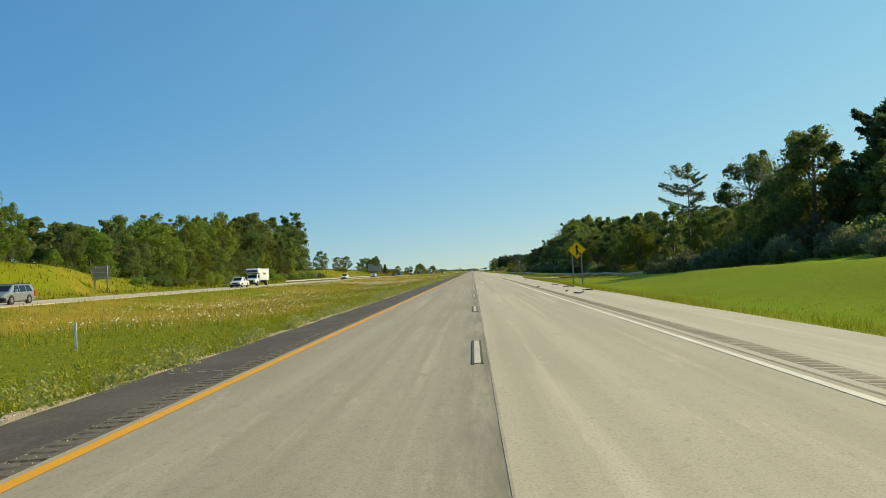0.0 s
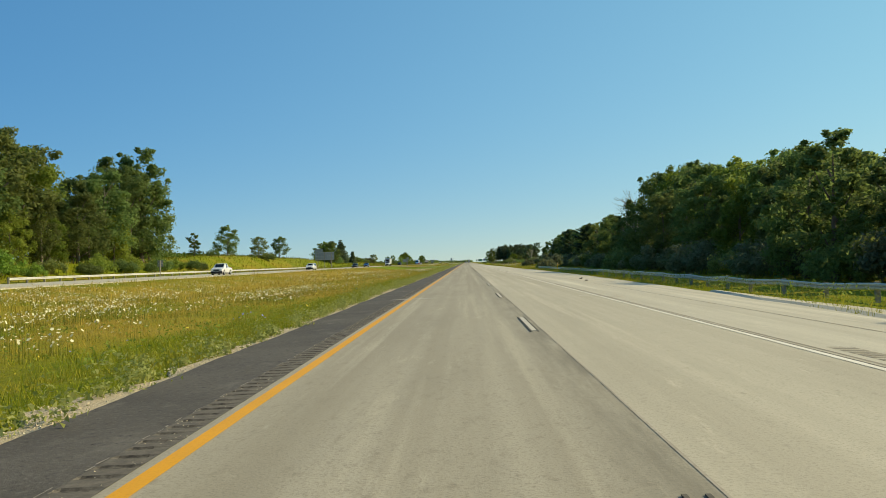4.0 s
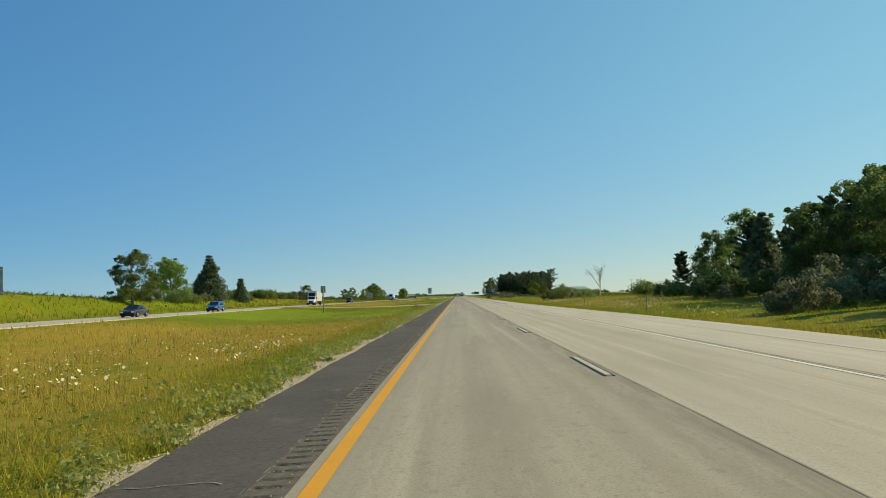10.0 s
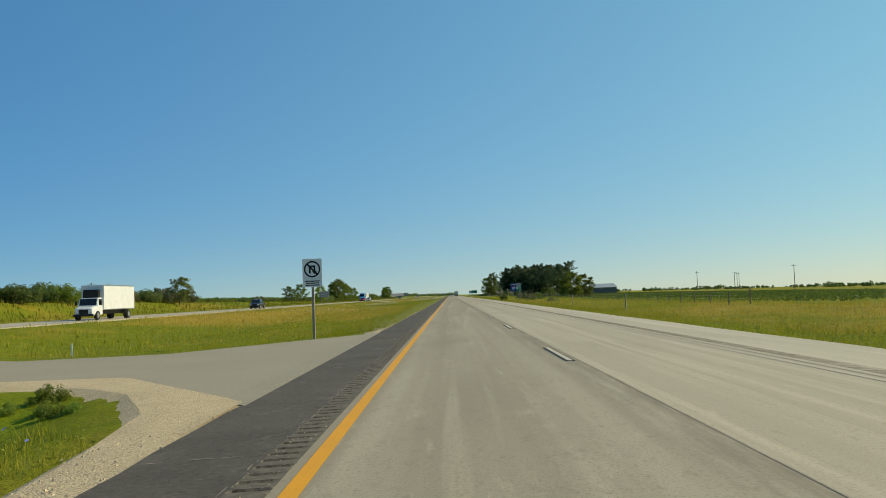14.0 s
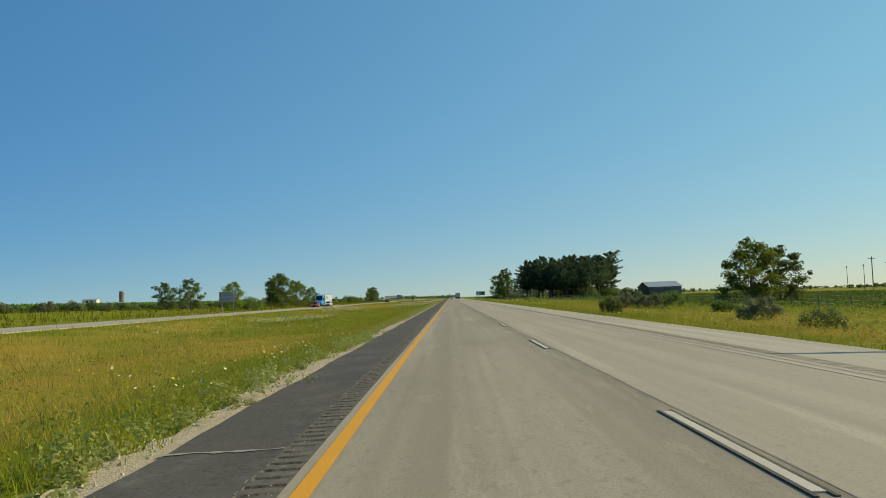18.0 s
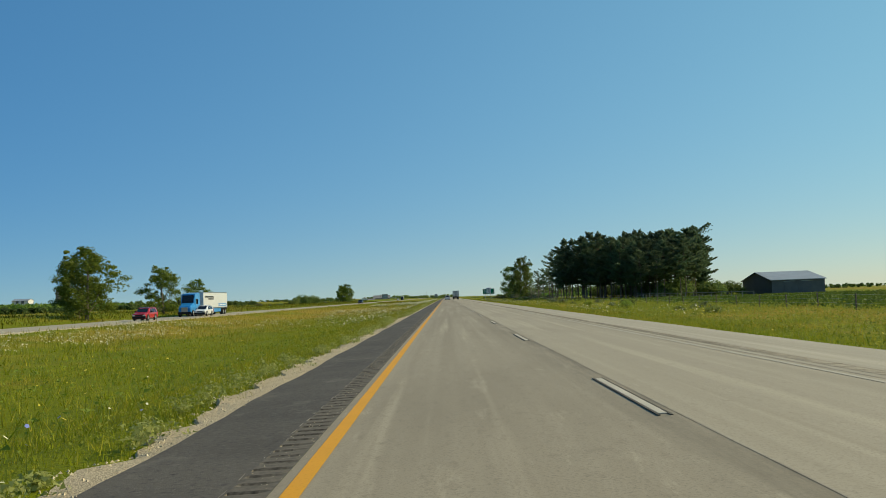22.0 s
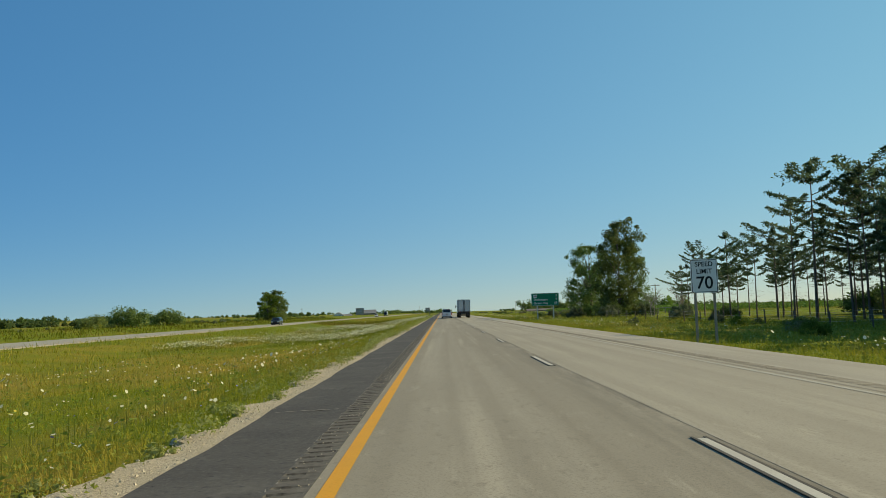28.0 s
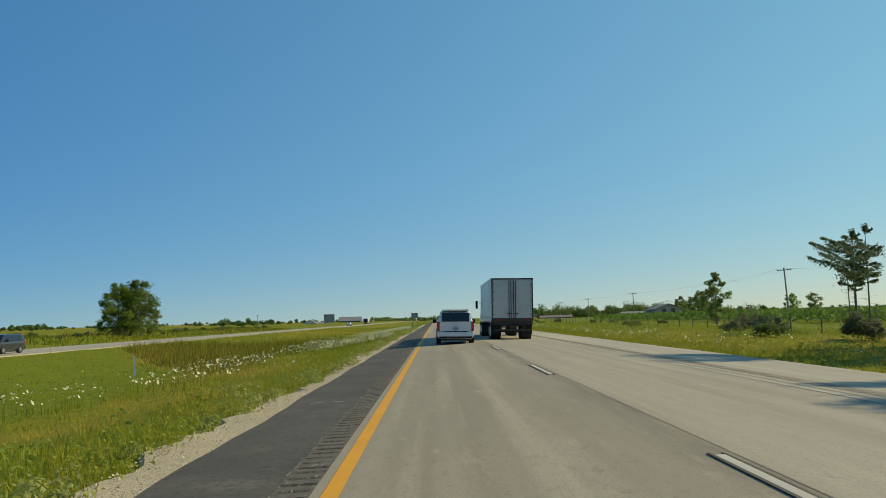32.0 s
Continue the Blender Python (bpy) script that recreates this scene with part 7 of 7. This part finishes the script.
def box_truck(label, cab_mat, box_mat, L=8.5, W=2.45, H=3.6, reefer=True, logo=False):
    e = thing("box_truck", label, "truck")
    w, h2 = W / 2, L / 2
    cab_l = 2.6
    body = part("cargo_box", box(-w, w, -h2 + cab_l - .2, h2, 1.05, H, .04), box_mat, e)
    bm = bmesh.new()
    for s in (-1, 1):
        for zz in (1.05, H - .1):
            bm = box(s * w - .02, s * w + .02, -h2 + cab_l - .2, h2, zz, zz + .1, 0, bm)
    part("corner_rail", bm, M_RIM, body)
    if reefer:
        part("cooling_unit", box(-.85, .85, -h2 + cab_l - .75, -h2 + cab_l - .2, 2.35, 3.3, .06), M_TRIM, body, "dark cooling unit")
    if logo:
        part("overcab_box", prism([(-h2 + 1.05, 2.62), (-h2 + cab_l - .2, 2.5), (-h2 + cab_l - .2, H), (-h2 + 1.2, H - .02), (-h2 + 1.0, H - .3)], -w, w, axis='x', bevel=.03), box_mat, e)
        part("overcab_panel", prism([(-h2 + .985, 2.72), (-h2 + 1.0, 2.72), (-h2 + 1.0, H - .34), (-h2 + .985, H - .34)], -w * .93, w * .93, axis='x'), M_CAR_NAVY, e, "dark blue front panel over the cab")
        for s in (-1, 1):
            part("logo_square", box(s * (w + .004) - .004, s * (w + .004) + .004, .0, .75, 2.15, 2.75), M_ORANGE, body, "orange square mark")
            part("logo_bar", box(s * (w + .004) - .004, s * (w + .004) + .004, .9, 2.5, 2.25, 2.6), M_CAR_BLUE, body, "blue bar mark")
    section_body([(-h2, w * .72, w * .74, .6, 1.15, w * .66, 1.25), (-h2 + .2, w * .8, w * .8, .5, 1.3, w * .7, 1.42), (-h2 + 1.05, w * .86, w * .86, .5, 1.45, w * .78, 1.55),
                  (-h2 + 1.45, w * .88, w * .88, .5, 1.5, w * .8, 2.4), (-h2 + 2.35, w * .88, w * .88, .5, 1.5, w * .8, 2.45)], cab_mat, e, "cab")
    part("windscreen", prism([(-h2 + 1.05, 1.62), (-h2 + 1.09, 1.60), (-h2 + 1.42, 2.3), (-h2 + 1.38, 2.32)], -w * .72, w * .72, axis='x'), M_GLASS, e)
    part("grille", box(-w * .4, w * .4, -h2 - .03, -h2 + .05, .7, 1.15, .02), M_TRIM, e)
    part("bumper", box(-w * .85, w * .85, -h2 - .1, -h2 + .1, .42, .68, .03), M_TRIM, e)
    part("chassis", box(-.5, .5, -h2 + 1, h2 - .1, .6, 1.04, .02), M_CHASSIS, e)
    for s in (-1, 1):
        part("side_window", box(s * (w * .87) - .02, s * (w * .87) + .02, -h2 + 1.5, -h2 + 2.2, 1.6, 2.25, .01), M_GLASS, e)
        part("headlight", box(s * w * .62 - .14, s * w * .62 + .14, -h2 - .02, -h2 + .06, .85, 1.05, .02), M_HEAD, e)
        part("wing_mirror", box(s * (w + .08) - .1, s * (w + .08) + .1, -h2 + 1.2, -h2 + 1.28, 1.6, 2.1, .02), M_TRIM, e)
        wheel(e, s * (w - .22), -h2 + 1.05, .48, .3)
        wheel(e, s * (w - .28), h2 - 1.7, .48, .5)
    return e


def trailer_rear(e, L, W, H, z0, ribs=True):
    """A van trailer: body, ribs, rear doors with lock rods, bumper and axles. Rear at y = 0, front at -y ... its length runs to +y."""
    w = W / 2
    body = part("trailer_body", box(-w, w, 0.03, L, z0, H, .03), M_TRAILER, e, "pale grey trailer box")
    bm = bmesh.new()
    for s in (-1, 1):
        for k in range(int(L / 1.22) if ribs else 0):
            bm = box(s * w - .012, s * w + .012, .5 + k * 1.22, .56 + k * 1.22, z0 + .15, H - .1, 0, bm)
        bm = box(s * w - .02, s * w + .02, 0.03, L, H - .1, H + .01, 0, bm)
        bm = box(s * w - .02, s * w + .02, 0.03, L, z0, z0 + .16, 0, bm)
    part("side_rib", bm, M_RIM, body)
    bm = box(-w, -w + .07, -.03, .03, z0, H, .01)
    bm = box(w - .07, w, -.03, .03, z0, H, .01, bm)
    bm = box(-w + .07, w - .07, -.03, .03, H - .08, H, .01, bm)
    bm = box(-w + .09, w - .09, -.03, .03, z0, z0 + .18, .01, bm)
    part("rear_frame", bm, M_CHASSIS, e, "dark grey rear frame")
    for s in (-1, 1):
        x0, x1 = (-w + .1, -.02) if s < 0 else (.02, w - .1)
        d = part("rear_door", box(x0, x1, -.02, .02, z0 + .19, H - .09, .012), M_TRAILER_DOOR, e, "pale rear door")
        for xx in (s * .08, s * .2):
            part("lock_rod", rod((xx, -.05, z0 + .2), (xx, -.05, H - .15), .022, .022, 8), M_CHASSIS, d)
        part("latch", box(s * .2 - .16, s * .2 + .16, -.07, -.04, z0 + .42, z0 + .47), M_CHASSIS, d)
        for zz in np.linspace(z0 + .4, H - .4, 5):
            part("hinge", box(s * (w - .14) - .05, s * (w - .14) + .03, -.04, -.02, zz - .025, zz + .025), M_CHASSIS, d)
        part("tail_lamp", box(s * (w - .45) - .14, s * (w - .45) + .14, -.05, -.03, z0 + .04, z0 + .12), M_TAIL, e)
    part("underride_bar", box(-w * .85, w * .85, -.06, .06, .5, .62, .02), M_CHASSIS, e, "dark bumper bar")
    bm = box(-.75, -.65, -.02, .05, .6, z0)
    bm = box(.65, .75, -.02, .05, .6, z0, 0, bm)
    part("underride_strut", bm, M_CHASSIS, e)
    part("chassis", box(-.55, .55, .3, L - .5, z0 - .28, z0 - .01, .02), M_CHASSIS, e)
    part("rear_sill", box(-w * .97, w * .97, .04, .4, z0 - .22, z0 - .01, .015), M_CHASSIS, e, "dark steel sill under the doors")
    part("light_bar", box(-w * .9, w * .9, -.02, .035, z0 - .30, z0 - .23, .01), M_TRIM, e)
    for yy in (1.4, 2.7):
        part("axle", rod((-w + .3, yy, .5), (w - .3, yy, .5), .09, .09, 8), M_CHASSIS, e)
        for s in (-1, 1):
            wheel(e, s * (w - .32), yy, .5, .6)
    for s in (-1, 1):
        part("mud_flap", box(s * (w - .32) - .3, s * (w - .32) + .3, .62, .65, .3, .95), M_TRIM, e)


# the white suv and the lorry that drive ahead, where they are at the end
e = car("white full-size suv with dark rear window, in the lane", M_CAR_WHITE, "suv", 5.2, 2.02, 1.85)
e.matrix_basis = pose(1.98, 1093.0 + 2.6, road_z(1.98) + 0.0, 0, math.degrees(-SLOPE), 180)
lorry = thing("lorry", "lorry with a pale grey van trailer and closed rear doors", "truck")
trailer_rear(lorry, 12.2, 2.55, 3.74, 1.12)
section_body([(12.6, 1.1, 1.15, .6, 1.7, 1.05, 3.3), (13.0, 1.15, 1.2, .5, 1.7, 1.1, 3.7), (14.6, 1.15, 1.2, .5, 1.7, 1.1, 3.6), (15.2, 1.1, 1.15, .5, 1.6, 1.0, 1.9), (16.6, .95, 1.0, .5, 1.4, .85, 1.6)], M_CAR_WHITE, lorry, "cab")
for s in (-1, 1):
    part("wing_mirror", box(s * 1.47 - .09, s * 1.47 + .09, 14.4, 14.5, 2.05, 2.65, .03), M_TRIM, lorry)
    part("mirror_arm", rod((s * 1.15, 14.4, 2.5), (s * 1.5, 14.45, 2.5), .02, .02, 6), M_TRIM, lorry)
    wheel(lorry, s * 1.0, 15.6, .5, .3)
    for yy in (11.0, 12.3):
        wheel(lorry, s * .98, yy, .5, .6)
lorry.matrix_basis = pose(5.60, 1098.6, road_z(5.55), 0, math.degrees(SLOPE), 0)

# oncoming vehicles on the far carriageway
drive(car("silver-grey wagon on the far carriageway", M_CAR_SILVER, "wagon", 4.9, 1.9, 1.8), -38, 76.5)
drive(car("white pickup truck on the far carriageway", M_CAR_WHITE, "pickup", 5.8, 2.0, 1.85, "pickup truck"), -38, 150)
drive(box_truck("white rental box truck with a coloured mark on its side", M_CAR_WHITE, M_CAR_WHITE, 10.0, 2.45, 3.55, False, True), -41.3, 175)
drive(car("white pickup truck near the far guardrail", M_CAR_WHITE, "pickup", 5.7, 2.0, 1.85, "pickup truck"), -38, 272.5)
drive(car("white minivan on the far carriageway", M_CAR_WHITE, "van", 5.0, 1.95, 1.75), -38, 352)
drive(car("black car on the far carriageway", M_CAR_DARK, "sedan", 4.8, 1.85, 1.5), -38, 438)
drive(car("bright blue car on the far carriageway", M_CAR_BLUE, "suv", 4.5, 1.85, 1.65), -38, 472)
drive(box_truck("white refrigerated box truck on the far carriageway", M_CAR_WHITE, M_CAR_WHITE, 11.2, 2.5, 3.8), -38, 566)
drive(car("dark blue pickup truck on the far carriageway", M_CAR_DARK, "pickup", 5.8, 2.0, 1.9, "pickup truck"), -38, 641)
semi = thing("semi_truck", "blue semi truck with a white trailer on the far carriageway", "truck")
trailer_rear(semi, 15.5, 2.6, 4.0, 1.2, False)
section_body([(17.0, 1.15, 1.2, .6, 1.7, 1.1, 3.5), (17.3, 1.2, 1.25, .5, 1.7, 1.15, 3.9), (19.6, 1.2, 1.25, .5, 1.7, 1.15, 3.7), (20.1, 1.15, 1.2, .5, 1.6, 1.0, 2.2), (21.6, 1.0, 1.05, .5, 1.4, .9, 1.7), (21.8, .9, .95, .6, 1.2, .8, 1.4)], M_TRUCK_BLUE, semi, "cab")
part("windscreen", prism([(19.68, 3.5), (19.74, 3.5), (20.16, 2.25), (20.08, 2.25)], -.95, .95, axis='x'), M_GLASS, semi)
part("grille", box(-.5, .5, 21.78, 21.84, .7, 1.5, .02), M_RIM, semi)
part("bumper", box(-1.1, 1.1, 21.7, 22.0, .4, .75, .04), M_TRIM, semi)
for s in (-1, 1):
    part("side_window", box(s * 1.22 - .03, s * 1.22 + .03, 18.7, 19.5, 2.0, 2.8, .01), M_GLASS, semi)
    part("skirt", box(s * 1.25 - .02, s * 1.25 + .02, 4.5, 12.5, .5, 1.15), M_TRUCK_BLUE, semi, "blue side skirt")
    part("fuel_tank", rod((s * 1.0, 16.0, .75), (s * 1.0, 18.2, .75), .32, .32, 14), M_RIM, semi)
    for y0, y1, z0, z1 in ((9.2, 14.6, 3.05, 3.3), (9.2, 12.6, 2.7, 2.92)):
        part("logo_bar", box(s * 1.306 - .003, s * 1.306 + .003, y0, y1, z0, z1), M_SIGN_BLACK, semi, "dark bar of lettering")
    arrow = part("arrow_banner", prism([(.5, 1.75), (.8, 2.0), (6.2, 2.0), (5.9, 1.75), (6.2, 1.5), (.8, 1.5)], s * 1.304 - .004, s * 1.304 + .004, axis='x'), M_TRUCK_BLUE, semi, "blue arrow-shaped banner")
    for y0, y1 in ((1.3, 3.2), (3.4, 5.4)):
        part("lettering_bar", box(s * 1.312 - .003, s * 1.312 + .003, y0, y1, 1.64, 1.86), M_SIGN_WHITE, arrow, "white bar of lettering")
    wheel(semi, s * 1.05, 20.8, .5, .3)
    for yy in (15.3, 16.6):
        wheel(semi, s * .98, yy, .5, .6)
    part("wing_mirror", box(s * 1.55 - .1, s * 1.55 + .1, 19.7, 19.8, 2.0, 2.8, .03), M_TRIM, semi)
semi.matrix_basis = pose(-41.5, 896, opp_z(-41.5, 880), 0, 0, 180)
drive(car("red suv on the far carriageway", M_CAR_RED, "suv", 4.5, 1.85, 1.68), -38, 846.5)
drive(car("white suv with black lower trim on the far carriageway", M_CAR_WHITE, "suv", 4.6, 1.88, 1.7), -38, 873)
drive(car("dark grey minivan on the far carriageway", M_CAR_DARK, "van", 5.0, 1.95, 1.75), -38, 1123)
drive(car("white suv far along the opposite carriageway", M_CAR_WHITE, "suv", 4.6, 1.9, 1.7), -38, 1425)
drive(box_truck("white box truck far along the opposite carriageway", M_CAR_DARK, M_CAR_WHITE, 8.5, 2.5, 3.5), -41.5, 1560)
